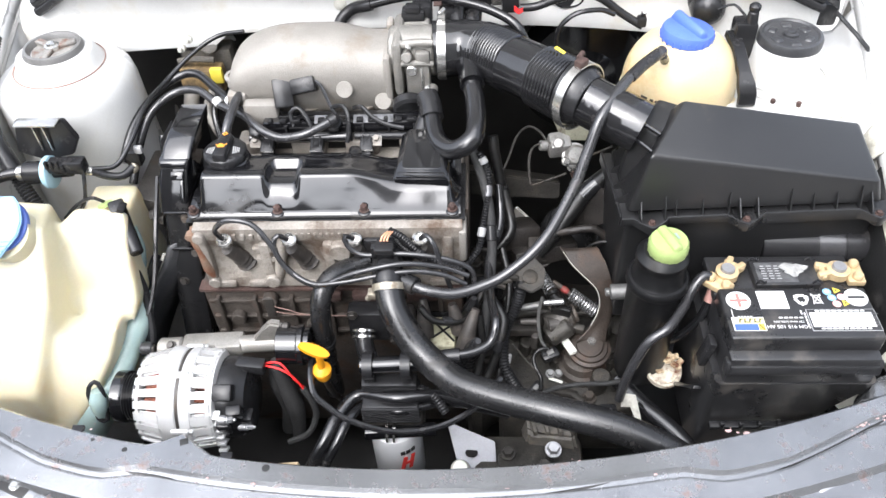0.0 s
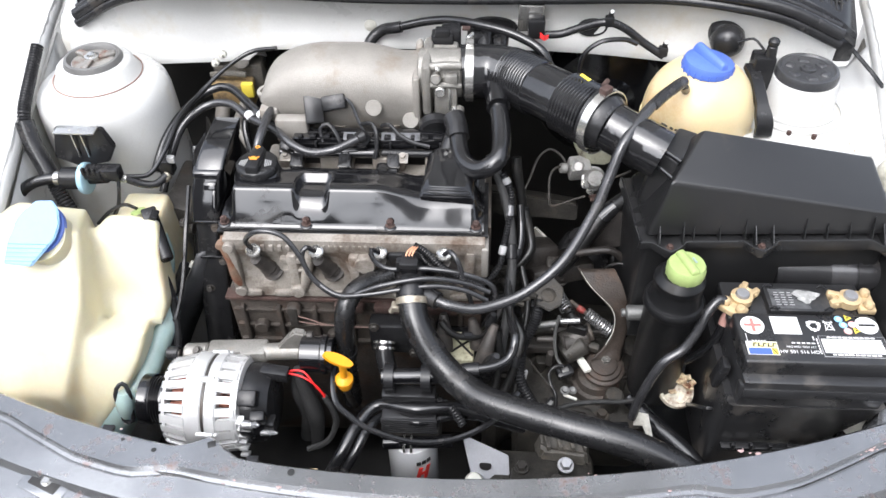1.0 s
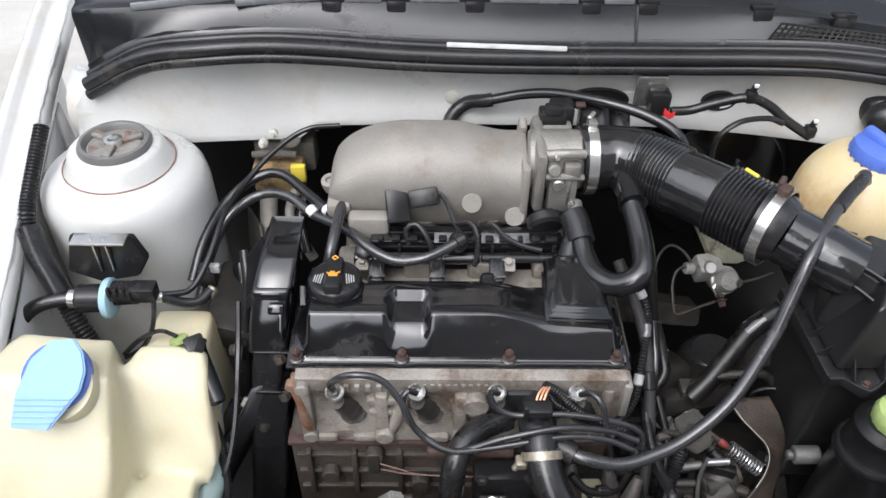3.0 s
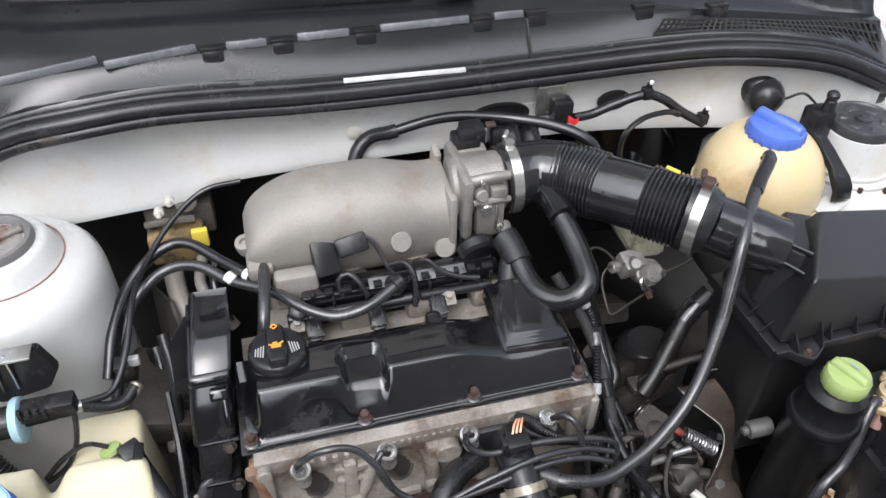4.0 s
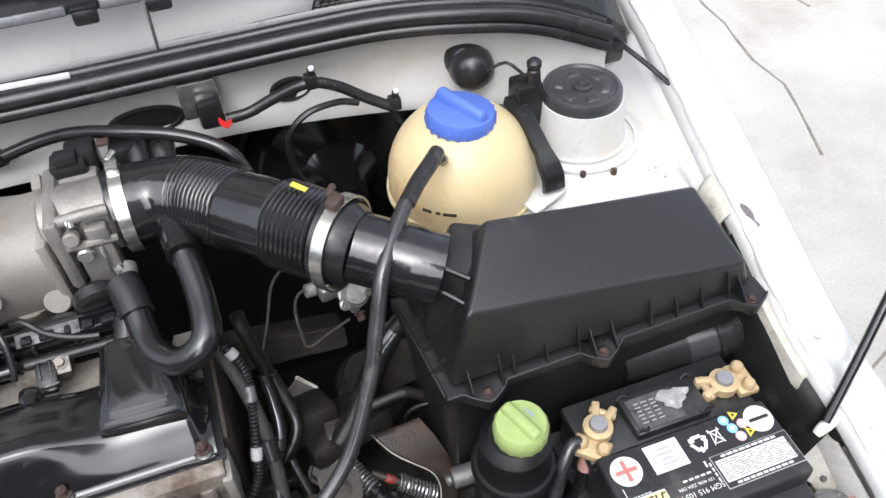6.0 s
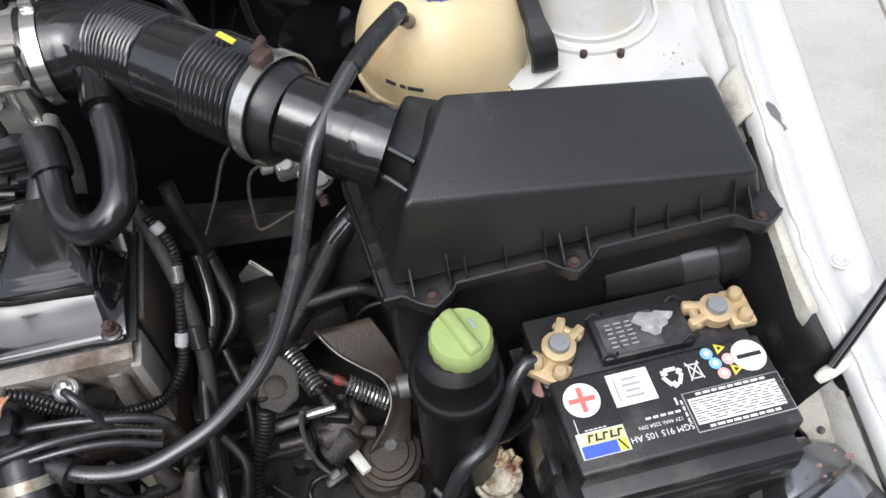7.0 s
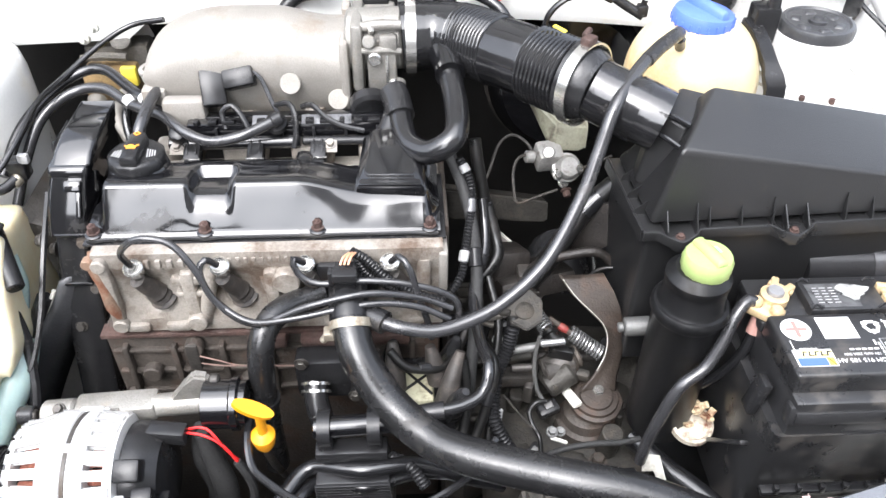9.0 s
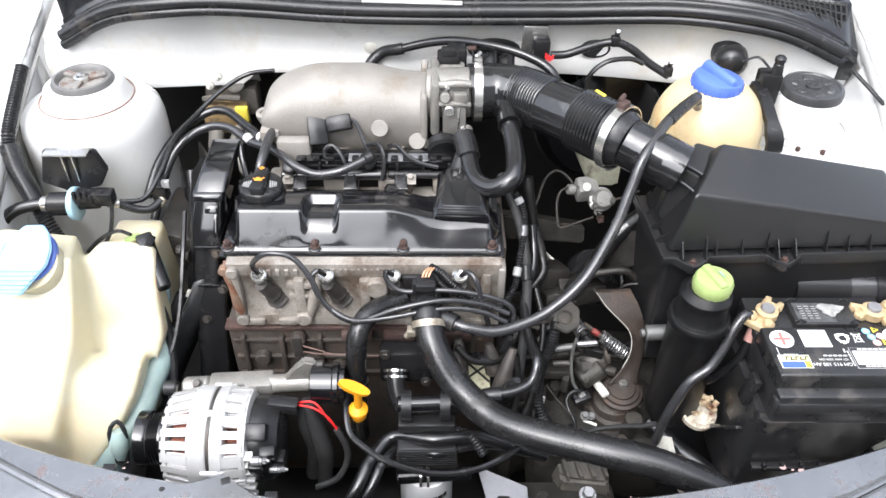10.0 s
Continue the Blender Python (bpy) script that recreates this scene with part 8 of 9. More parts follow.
bm = hull(B(), [(0.190, 1.012, 0.812), (0.234, 1.010, 0.812), (0.190, 1.050, 0.812), (0.236, 1.050, 0.812), (0.196, 1.018, 0.848), (0.236, 1.018, 0.846), (0.160, 1.062, 0.872), (0.236, 1.062, 0.862), (0.160, 1.075, 0.860), (0.236, 1.075, 0.850)])
bmesh.ops.bevel(bm, geom=bm.edges[:], offset=0.003, segments=2, affect="EDGES")
part("reservoir", bm, cream_dust, bv)
part("pipe_fitting", bolt(B(), (0.210, 0.990, 0.768), (0.1, -0.8, -0.5), 0.005, 0.010), rusty, bv)
for pts in ([(0.092, 0.955, 0.785), (0.107, 0.985, 0.80), (0.122, 1.020, 0.818), (0.140, 1.035, 0.824), (0.158, 1.028, 0.818), (0.168, 1.014, 0.808)],
            [(0.182, 1.0, 0.800), (0.166, 1.008, 0.810), (0.148, 1.006, 0.808), (0.140, 0.995, 0.795), (0.140, 0.97, 0.775), (0.144, 0.962, 0.768), (0.170, 0.970, 0.772), (0.196, 0.978, 0.776)],
            [(0.226, 0.988, 0.802), (0.245, 0.985, 0.812), (0.262, 0.985, 0.822)]):
    part("pipe", tube(B(), pts, 0.0020, 8), dark_steel, bv)
bh = thing("rear_hose", 0.20, 0.93, 0.74, "black rubber hose rising beside the air box", "hose")
part("hose", tube(B(), [(0.250, 0.918, 0.826), (0.231, 0.915, 0.809), (0.215, 0.908, 0.796), (0.191, 0.890, 0.768), (0.167, 0.872, 0.742), (0.147, 0.860, 0.725)], 0.0125, 16), dull_rubber, bh)
part("pale_sleeve", tube(B(), [(0.2335, 0.9155, 0.811), (0.224, 0.912, 0.8035), (0.213, 0.907, 0.794)], 0.0130, 16, radii=[0.0128, 0.0131, 0.0131, 0.0128]), hose_gloss, bh)

# ignition leads block and wiring loom
silver_tape = mat("shiny_black_tape", (0.10, 0.10, 0.105), 0.22, var=0.35, scale=120, bump=0.7, grain=160, spec=0.8)
cb2 = thing("ignition_coil", 0.01, 0.745, 0.64, "dark ignition block with a cream cap and black leads", "ignition coil")
part("base", box(B(), (0.012, 0.752, 0.655), (0.085, 0.09, 0.03), 0.006), black_plastic, cb2)
bm = box(B(), (0.010, 0.745, 0.676), (0.036, 0.056, 0.016), 0.005)
part("cream_cap", bm, mat("dusty_cream_plastic", (0.48, 0.46, 0.32), 0.55, var=0.15, bump=0.2, dirt=GRIME, dirty=0.3, dscale=40), cb2)
bm = box(B(), (0.010, 0.745, 0.685), (0.003, 0.050, 0.003), 0.001, (0, 0, 40))
box(bm, (0.010, 0.745, 0.685), (0.003, 0.040, 0.003), 0.001, (0, 0, -50))
part("cap_cross", bm, black_plastic, cb2)
for (x, y, dx, dy) in ((-0.022, 0.775, 0.2, 0.3), (0.042, 0.775, 0.4, 0.5), (-0.022, 0.715, -0.3, -0.6), (0.045, 0.715, 0.5, -0.6)):
    bm = lathe(B(), (x, y, 0.668), (dx * 0.5, -0.25 + dy * 0.2, 1), [(0.014, 0), (0.013, 0.02), (0.010, 0.04), (0.007, 0.06), (0.004, 0.065)], 16)
    part("lead_boot", bm, rubber, cb2)
for p, q in (((-0.017, 0.760, 0.735), (-0.014, 0.731, 0.690)), ((0.024, 0.752, 0.735), (0.033, 0.740, 0.690)), ((0.057, 0.740, 0.738), (0.039, 0.712, 0.684)), ((-0.036, 0.758, 0.725), (-0.036, 0.742, 0.685))):
    part("lead_cap", tube(B(), [q, Vector(q).lerp(Vector(p), 0.5) + Vector((0, 0, 0.003)), p], 0.010, 14, radii=[0.012, 0.0115, 0.009, 0.0055]), boot_rubber, cb2)
WIRES = [
    ("corrugated conduit bending from the valve cover to the plug leads", 0.0038, [(0.063, 0.915, 0.871), (0.072, 0.905, 0.857), (0.077, 0.893, 0.841), (0.075, 0.872, 0.822), (0.068, 0.845, 0.796), (0.061, 0.822, 0.772), (0.041, 0.800, 0.761), (0.019, 0.785, 0.778), (-0.004, 0.782, 0.789), (-0.026, 0.785, 0.801), (-0.042, 0.787, 0.814), (-0.051, 0.790, 0.833)], 0.0056),
    ("black hose dropping behind the loom", 0.0, [(0.083, 0.940, 0.880), (0.086, 0.930, 0.857), (0.095, 0.915, 0.810), (0.099, 0.909, 0.801), (0.108, 0.885, 0.772), (0.108, 0.868, 0.760), (0.094, 0.855, 0.747), (0.079, 0.845, 0.738)], 0.0074),
    ("glossy black hose dropping between engine and gearbox", 0.0, [(0.091, 0.905, 0.820), (0.093, 0.890, 0.800), (0.092, 0.862, 0.779), (0.082, 0.835, 0.766), (0.076, 0.812, 0.757), (0.075, 0.785, 0.752), (0.079, 0.742, 0.747), (0.084, 0.705, 0.754), (0.077, 0.685, 0.736), (0.054, 0.672, 0.731), (0.031, 0.668, 0.730), (0.017, 0.668, 0.727)], 0.0064),
    ("corrugated black conduit along the gearbox", 0.0042, [(0.121, 0.790, 0.723), (0.114, 0.775, 0.701), (0.100, 0.752, 0.684), (0.095, 0.732, 0.669), (0.095, 0.712, 0.652), (0.107, 0.697, 0.631), (0.123, 0.687, 0.608), (0.140, 0.680, 0.604)], 0.0090),
    ("dull dark hose beside the corrugated conduit", 0.0, [(0.080, 0.770, 0.724), (0.095, 0.750, 0.709), (0.094, 0.735, 0.696), (0.082, 0.710, 0.661), (0.067, 0.690, 0.638), (0.057, 0.680, 0.641)], 0.0060),
    ("thick taped loom beside the valve cover", 0.0, [(0.045, 0.945, 0.88), (0.066, 0.90, 0.845), (0.078, 0.86, 0.805), (0.080, 0.82, 0.765), (0.076, 0.78, 0.735), (0.070, 0.75, 0.70), (0.066, 0.73, 0.65)], 0.0070),
    ("black cable beside the gearbox", 0.0, [(0.095, 0.84, 0.755), (0.105, 0.80, 0.72), (0.098, 0.76, 0.68), (0.092, 0.72, 0.65), (0.085, 0.69, 0.62)], 0.0050),
    ("black hose behind the grey breather hose", 0.0, [(0.075, 0.80, 0.735), (0.055, 0.765, 0.71), (0.035, 0.74, 0.712), (0.0, 0.73, 0.725), (-0.02, 0.74, 0.742)], 0.005),
    ("dark hose beside the ignition block", 0.0, [(0.06, 0.745, 0.72), (0.064, 0.72, 0.68), (0.056, 0.69, 0.645), (0.045, 0.67, 0.62)], 0.006),
    ("thin taped cable across the gearbox", 0.0, [(0.153, 0.690, 0.612), (0.173, 0.690, 0.624), (0.194, 0.690, 0.630), (0.216, 0.692, 0.630), (0.237, 0.694, 0.627), (0.262, 0.698, 0.628)], 0.0036),
    ("thin black wire looping over the gearbox", 0.0, [(0.159, 0.745, 0.642), (0.147, 0.742, 0.643), (0.139, 0.735, 0.634), (0.142, 0.720, 0.629), (0.149, 0.710, 0.620), (0.148, 0.690, 0.617)], 0.0030),
    ("thin silvery wire over the gearbox", 0.0, [(0.109, 0.740, 0.660), (0.126, 0.728, 0.641), (0.145, 0.715, 0.626)], 0.0014),
    ("black wire curling under the bracket", 0.0, [(0.274, 0.850, 0.750), (0.238, 0.860, 0.745), (0.221, 0.860, 0.731), (0.228, 0.850, 0.715), (0.241, 0.845, 0.710)], 0.0024),
]
for label, pitch, pts, r in WIRES:
    wr = thing("loom" if r in (0.0056, 0.0070, 0.0090) else "cable", *pts[-1], label, "cable")
    part("sheath", tube(B(), pts, r, 10, pitch=pitch, depth=r * 0.26 if pitch else 0), (cloth_tape if "taped" in label else dark_steel if "silvery" in label else black_plastic if pitch else hose_gloss if "glossy" in label else dull_rubber), wr)
    if r > 0.004 and not pitch:
        q0, q1 = Vector(pts[2]), Vector(pts[3])
        part("clip", cyl(B(), q0.lerp(q1, 0.3), q0.lerp(q1, 0.7), r * 1.2, seg=12), black_plastic, wr)
    if r == 0.0056:
        for k, f0, f1, mt_ in ((0, 0.45, 1.0, grey_print), (2, 0.35, 0.95, silver_tape), (4, 0.1, 0.5, grey_print)):
            q0, q1 = Vector(pts[k]), Vector(pts[k + 1])
            part("tape", cyl(B(), q0.lerp(q1, f0), q0.lerp(q1, f1), r * 1.06, seg=12), mt_, wr, "grey tape wrap")
    if r == 0.0090:
        part("end_sleeve", cyl(B(), Vector(pts[0]) + Vector((0.0005, 0.007, 0.010)), pts[0], 0.0075, seg=14), dull_rubber, wr)
        part("end_clip", box(B(), Vector(pts[0]) + Vector((-0.012, 0.012, 0.010)), (0.022, 0.007, 0.007), 0.002, (0, -20, -30)), gear_alu, wr)
# clutter round the gearbox
for k, (x, y, z, s, turn) in enumerate(((0.165, 0.752, 0.618, 0.026, 20), (0.250, 0.812, 0.655, 0.030, -30), (0.142, 0.700, 0.606, 0.022, 50), (0.128, 0.850, 0.668, 0.034, 10), (0.205, 0.672, 0.590, 0.028, -12))):
    pl = thing("wire_plug", x, y, z, "small dark wiring plug on the gearbox", "wire plug", group="gearbox plugs")
    part("housing", box(B(), (x, y, z), (s, s * 0.65, s * 0.6), 0.003, (12, -8, turn)), black_plastic, pl)
    part("latch", box(B(), (x, y - 0.002, z + s * 0.32), (s * 0.4, s * 0.3, 0.004), 0.001, (12, -8, turn)), dusty_plastic, pl)
mx = thing("gearbox_sensor", 0.09, 0.83, 0.68, "dark ribbed sensor connector beside the gearbox", "sensor")
part("body", box(B(), (0.072, 0.815, 0.694), (0.045, 0.030, 0.032), 0.004, (0, 0, 10)), black_plastic, mx)
bm = B()
for k in range(5):
    box(bm, (0.056 + 0.008 * k, 0.8015, 0.696), (0.003, 0.004, 0.028), 0.001, (0, 0, 10))
pieces("rib", bm, black_gloss, mx)
ey = thing("lifting_eye", 0.115, 0.85, 0.68, "grey-green steel ear with a large bolt on the gearbox", "bracket")
part("ear", plate(B(), [(0.113, 0.818, 0.738), (0.140, 0.830, 0.743), (0.156, 0.812, 0.737), (0.153, 0.788, 0.728), (0.135, 0.778, 0.724), (0.117, 0.788, 0.727)], (0, -0.3, 1), 0.006, 0.0015), gear_alu, ey)
part("bolt", lathe(B(), (0.134, 0.800, 0.735), (0, -0.3, 1), [(0.011, 0), (0.011, 0.004), (0.008, 0.006), (0.003, 0.0065)], 20), gear_alu, ey)
sl = thing("clutch_cylinder", 0.17, 0.79, 0.64, "dark greasy clutch cylinder with a pushrod on the gearbox", "clutch cylinder")
part("barrel", cyl(B(), (0.160, 0.782, 0.650), (0.198, 0.792, 0.664), 0.017, seg=22, edge=0.003), dark_steel, sl)
part("end_cap", cyl(B(), (0.198, 0.792, 0.664), (0.204, 0.7935, 0.666), 0.014, seg=22), dark_steel, sl)
part("pushrod", cyl(B(), (0.105, 0.802, 0.650), (0.150, 0.806, 0.655), 0.007, seg=12), gear_alu, sl)
part("lever", box(B(), (0.125, 0.785, 0.640), (0.050, 0.022, 0.016), 0.004, (0, 8, 5)), dark_steel, sl)
bm = B()
for k in range(4):
    bolt(bm, (0.150 + 0.018 * k, 0.808 + 0.002 * k, 0.662), (0, -0.2, 1), 0.004, 0.006)
pieces("nut", bm, dark_steel, sl)
ar = thing("arch_bracket", 0.21, 0.87, 0.74, "dark arched steel bracket behind the gear selector", "bracket")
part("arch", tube(B(), [(0.150, 0.872, 0.735), (0.168, 0.872, 0.750), (0.196, 0.871, 0.758), (0.228, 0.870, 0.762), (0.250, 0.868, 0.740), (0.258, 0.860, 0.700)], 0.006, 10), oily, ar)
part("foot", box(B(), (0.150, 0.872, 0.728), (0.030, 0.024, 0.014), 0.003), dark_steel, ar)
bk = thing("gearbox_breather", 0.115, 0.90, 0.74, "dark cast bracket block with a bright pin behind the loom", "bracket")
part("block", box(B(), (0.120, 0.905, 0.720), (0.060, 0.050, 0.040), 0.008, (-20, 10, 15)), oily, bk)
part("pin", cyl(B(), (0.120, 0.962, 0.722), (0.141, 0.945, 0.711), 0.0028, seg=8), white_plastic, bk)
part("pin_plate", plate(B(), [(0.106, 0.955, 0.712), (0.122, 0.962, 0.722), (0.142, 0.944, 0.710), (0.128, 0.932, 0.700), (0.110, 0.935, 0.700)], (0.2, -0.5, 0.8), 0.003, 0.0006), oily_dust, bk)
part("low_pipe", tube(B(), [(0.130, 0.664, 0.600), (0.160, 0.664, 0.603), (0.190, 0.661, 0.605), (0.222, 0.658, 0.603)], 0.0032, 10), lead, bk)
part("low_plug", box(B(), (0.238, 0.657, 0.612), (0.026, 0.018, 0.018), 0.003, (0, 10, 10)), black_plastic, bk)
wt = thing("white_cable_tag", 0.0, 0.67, 0.68, "black plug with a white tag on the end of a hose", "tag")
part("plug", tube(B(), [(0.036, 0.668, 0.730), (0.027, 0.668, 0.729), (0.017, 0.668, 0.727), (0.006, 0.670, 0.721)], 0.0095, 14), black_plastic, wt)
part("tag", cyl(B(), (0.02, 0.668, 0.727), (0.011, 0.67, 0.72), 0.0100, seg=14), white_plastic, wt)

# breather hose
gh = thing("breather_hose", 0.12, 0.80, 0.78, "long grey rubber hose curving from tank to engine", "hose")
part("hose", tube(B(), [(0.301, 0.953, 0.999), (0.280, 0.934, 0.997), (0.250, 0.903, 0.988), (0.218, 0.860, 0.968), (0.200, 0.834, 0.928), (0.183, 0.811, 0.888), (0.147, 0.776, 0.833), (0.100, 0.750, 0.799), (0.060, 0.736, 0.786), (0.025, 0.728, 0.783), (-0.012, 0.731, 0.789), (-0.034, 0.742, 0.790)], 0.0072, 14), grey_hose, gh)
part("end_boot", tube(B(), [(0.305, 0.962, 0.996), (0.294, 0.947, 0.999), (0.276, 0.930, 0.996), (0.258, 0.911, 0.991)], 0.0080, 12), rubber, gh)
part("rear_boot", tube(B(), [(-0.022, 0.735, 0.790), (-0.040, 0.748, 0.790), (-0.055, 0.765, 0.785)], 0.0125, 12), rubber, gh)

# breather U hose
uh = thing("crankcase_hose", 0.03, 0.93, 0.88, "thick black U-shaped crankcase breather hose", "breather hose")
part("hose", tube(B(), [(-0.006, 0.972, 0.914), (-0.003, 0.955, 0.907), (0.001, 0.928, 0.898), (0.010, 0.903, 0.895), (0.028, 0.886, 0.898), (0.046, 0.882, 0.909), (0.058, 0.893, 0.918), (0.060, 0.926, 0.928), (0.056, 0.965, 0.941), (0.049, 0.996, 0.952)], 0.0136, 18), hose_rubber, uh)
part("valve_elbow", tube(B(), [(-0.010, 0.984, 0.918), (-0.006, 0.972, 0.914), (-0.002, 0.950, 0.905)], 0.0168, 18), rubber, uh)
part("valve_stub", tube(B(), [(-0.018, 0.935, 0.888), (-0.014, 0.948, 0.896), (-0.006, 0.965, 0.908)], 0.0125, 16), rubber, uh)
part("intake_cuff", tube(B(), [(0.055, 0.968, 0.947), (0.053, 0.988, 0.950), (0.048, 1.012, 0.954)], 0.0175, 18), black_gloss, uh)
part("white_dot", lathe(B(), (-0.006, 0.963, 0.9255), (0, -0.45, 0.88), [(0.003, 0), (0.003, 0.0012), (0.0005, 0.0016)], 10), white_print, uh)

# fuel hoses
for nm, label, pts, r, mtl in (
    ("fuel_hose", "grey rubber fuel hose arching to the fuel rail", [(-0.478, 0.965, 0.78), (-0.466, 0.995, 0.82), (-0.448, 1.022, 0.858), (-0.425, 1.042, 0.878), (-0.397, 1.056, 0.888), (-0.362, 1.047, 0.893), (-0.328, 1.018, 0.889), (-0.283, 0.985, 0.892), (-0.261, 0.960, 0.892), (-0.241, 0.945, 0.888), (-0.216, 0.936, 0.885), (-0.184, 0.936, 0.891), (-0.160, 0.946, 0.897), (-0.141, 0.957, 0.902)], 0.0064, grey_hose),
    ("fuel_hose", "grey rubber fuel hose arching behind the timing cover", [(-0.474, 0.955, 0.83), (-0.462, 1.005, 0.862), (-0.440, 1.055, 0.880), (-0.404, 1.082, 0.897), (-0.372, 1.080, 0.902), (-0.338, 1.048, 0.898), (-0.308, 1.015, 0.897), (-0.285, 1.00, 0.885)], 0.0066, hose_rubber),
    ("vacuum_line", "thin black vacuum line from the bulkhead to the valve", [(-0.300, 1.13, 0.945), (-0.345, 1.135, 0.935), (-0.385, 1.11, 0.918), (-0.418, 1.065, 0.900), (-0.434, 1.01, 0.895), (-0.444, 0.950, 0.876), (-0.459, 0.914, 0.860), (-0.480, 0.902, 0.862), (-0.505, 0.894, 0.870)], 0.0036, hose_rubber)):
    hs = thing(nm, *pts[0], label, "hose")
    part("hose", tube(B(), pts, r, 12), mtl, hs)
    if "rail" in label:
        part("white_band", cyl(B(), (-0.332, 1.0222, 0.8945), (-0.324, 1.0148, 0.8900), 0.0070, seg=14), white_print, hs)
    elif r > 0.005:
        part("white_band", cyl(B(), (-0.311, 1.0180, 0.8975), (-0.305, 1.0118, 0.8965), 0.0071, seg=14), white_print, hs)
vt = thing("vent_hose", -0.287, 0.97, 0.89, "short grey vent hose behind the oil cap", "hose")
part("hose", tube(B(), [(-0.288, 1.012, 0.908), (-0.289, 0.995, 0.912), (-0.292, 0.965, 0.908), (-0.296, 0.94, 0.898), (-0.30, 0.93, 0.88)], 0.0068, 12), grey_hose, vt)

# fuel rail
fr = thing("fuel_rail", -0.15, 0.99, 0.86, "black fuel rail with injector plugs behind the valve cover", "fuel rail")
bm = box(B(), (-0.135, 0.978, 0.878), (0.235, 0.022, 0.020), 0.004)
box(bm, (-0.135, 0.990, 0.884), (0.225, 0.012, 0.010), 0.002)
part("rail", bm, black_gloss, fr)
bm = B()
for k in range(12):
    box(bm, (-0.240 + 0.0188 * k, 0.9715, 0.8895), (0.006 + 0.004 * (k % 3), 0.010, 0.005), 0.0012)
    if k % 2:
        box(bm, (-0.236 + 0.0188 * k, 0.9655, 0.8785), (0.004, 0.005, 0.012), 0.001)
pieces("rail_rib", bm, black_plastic, fr)
part("pipe", cyl(B(), (-0.272, 0.9585, 0.868), (-0.120, 0.9590, 0.869), 0.0078, seg=14), hose_rubber, fr)
part("second_pipe", cyl(B(), (-0.118, 0.9590, 0.8695), (-0.030, 0.9600, 0.868), 0.0055, seg=12), black_plastic, fr)
dirty_label = mat("scuffed_grey_label", (0.11, 0.112, 0.118), 0.35, var=0.25, scale=60, bump=0.1, dirt=(0.02, 0.02, 0.02), dirty=0.38, dscale=70)
for x0, x1 in ((-0.175, -0.142), (-0.118, -0.060)):
    part("label", box(B(), ((x0 + x1) / 2, 0.9725, 0.8900), (x1 - x0, 0.013, 0.0010), 0.0003, (28, 0, 0)), dirty_label, fr, "scuffed grey label")
for k in range(4):
    x = -0.250 + 0.0725 * k
    bm = cyl(B(), (x, 0.985, 0.868), (x, 0.962, 0.840), 0.009, seg=14)
    inj = part("injector", bm, dark_steel, fr)
    bm = box(B(), (x + 0.006, 0.945, 0.861), (0.019, 0.024, 0.016), 0.0025, (24, 0, 0))
    box(bm, (x + 0.006, 0.932, 0.857), (0.014, 0.006, 0.010), 0.0015, (24, 0, 0))
    box(bm, (x + 0.001, 0.946, 0.8705), (0.0022, 0.018, 0.002), 0.0006, (24, 0, 0))
    box(bm, (x + 0.011, 0.946, 0.8705), (0.0022, 0.018, 0.002), 0.0006, (24, 0, 0))
    part("plug", bm, black_plastic, inj)
    part("spring_wire", tube(B(), [(x - 0.004, 0.933, 0.863), (x + 0.006, 0.930, 0.865), (x + 0.016, 0.933, 0.863)], 0.0010, 6), steel, inj)
for pts in ([(-0.206, 0.968, 0.882), (-0.209, 0.976, 0.900), (-0.197, 0.978, 0.907), (-0.186, 0.970, 0.898), (-0.178, 0.962, 0.882)],
            [(-0.150, 0.985, 0.902), (-0.132, 0.979, 0.908), (-0.124, 0.966, 0.900), (-0.124, 0.952, 0.880), (-0.127, 0.946, 0.868)],
            [(-0.118, 0.988, 0.898), (-0.105, 0.980, 0.905), (-0.090, 0.970, 0.894), (-0.068, 0.964, 0.885), (-0.045, 0.962, 0.880)]):
    part("injector_wire", tube(B(), pts, 0.0034, 8), rubber, fr)
part("rail_union", lathe(B(), (-0.146, 0.966, 0.886), (0, -0.6, 1), [(0.012, 0), (0.0125, 0.003), (0.0125, 0.010), (0.009, 0.013), (0.007, 0.018)], 18), black_plastic, fr)
part("hose_ferrule", cyl(B(), (-0.150, 0.952, 0.8995), (-0.139, 0.958, 0.9025), 0.0085, seg=14), rubber, fr)
part("end_union", lathe(B(), (-0.258, 0.958, 0.880), (0, -0.6, 1), [(0.011, 0), (0.012, 0.004), (0.010, 0.010), (0.006, 0.012)], 18), black_plastic, fr)
for x in (-0.262, -0.085):
    bm = box(B(), (x, 0.951, 0.868), (0.016, 0.020, 0.003), 0.001, (30, 0, 0))
    tab = part("mounting_tab", bm, cast_alu, fr)
    part("tab_bolt", bolt(B(), (x, 0.951, 0.869), (0, -0.5, 1), 0.0050, 0.006), cast_alu, tab)

# pressure sensor
ms = thing("pressure_sensor", -0.215, 1.0, 0.90, "black pressure sensor with plug on the manifold", "sensor")
bm = box(B(), (-0.220, 0.999, 0.918), (0.028, 0.018, 0.042), 0.003, (-38, 0, 10))
box(bm, (-0.220, 0.990, 0.917), (0.020, 0.004, 0.028), 0.001, (-38, 0, 10))
part("body", bm, black_plastic, ms)
bm = box(B(), (-0.188, 1.000, 0.930), (0.036, 0.020, 0.022), 0.003, (-38, -10, 4))
part("plug", bm, black_plastic, ms)
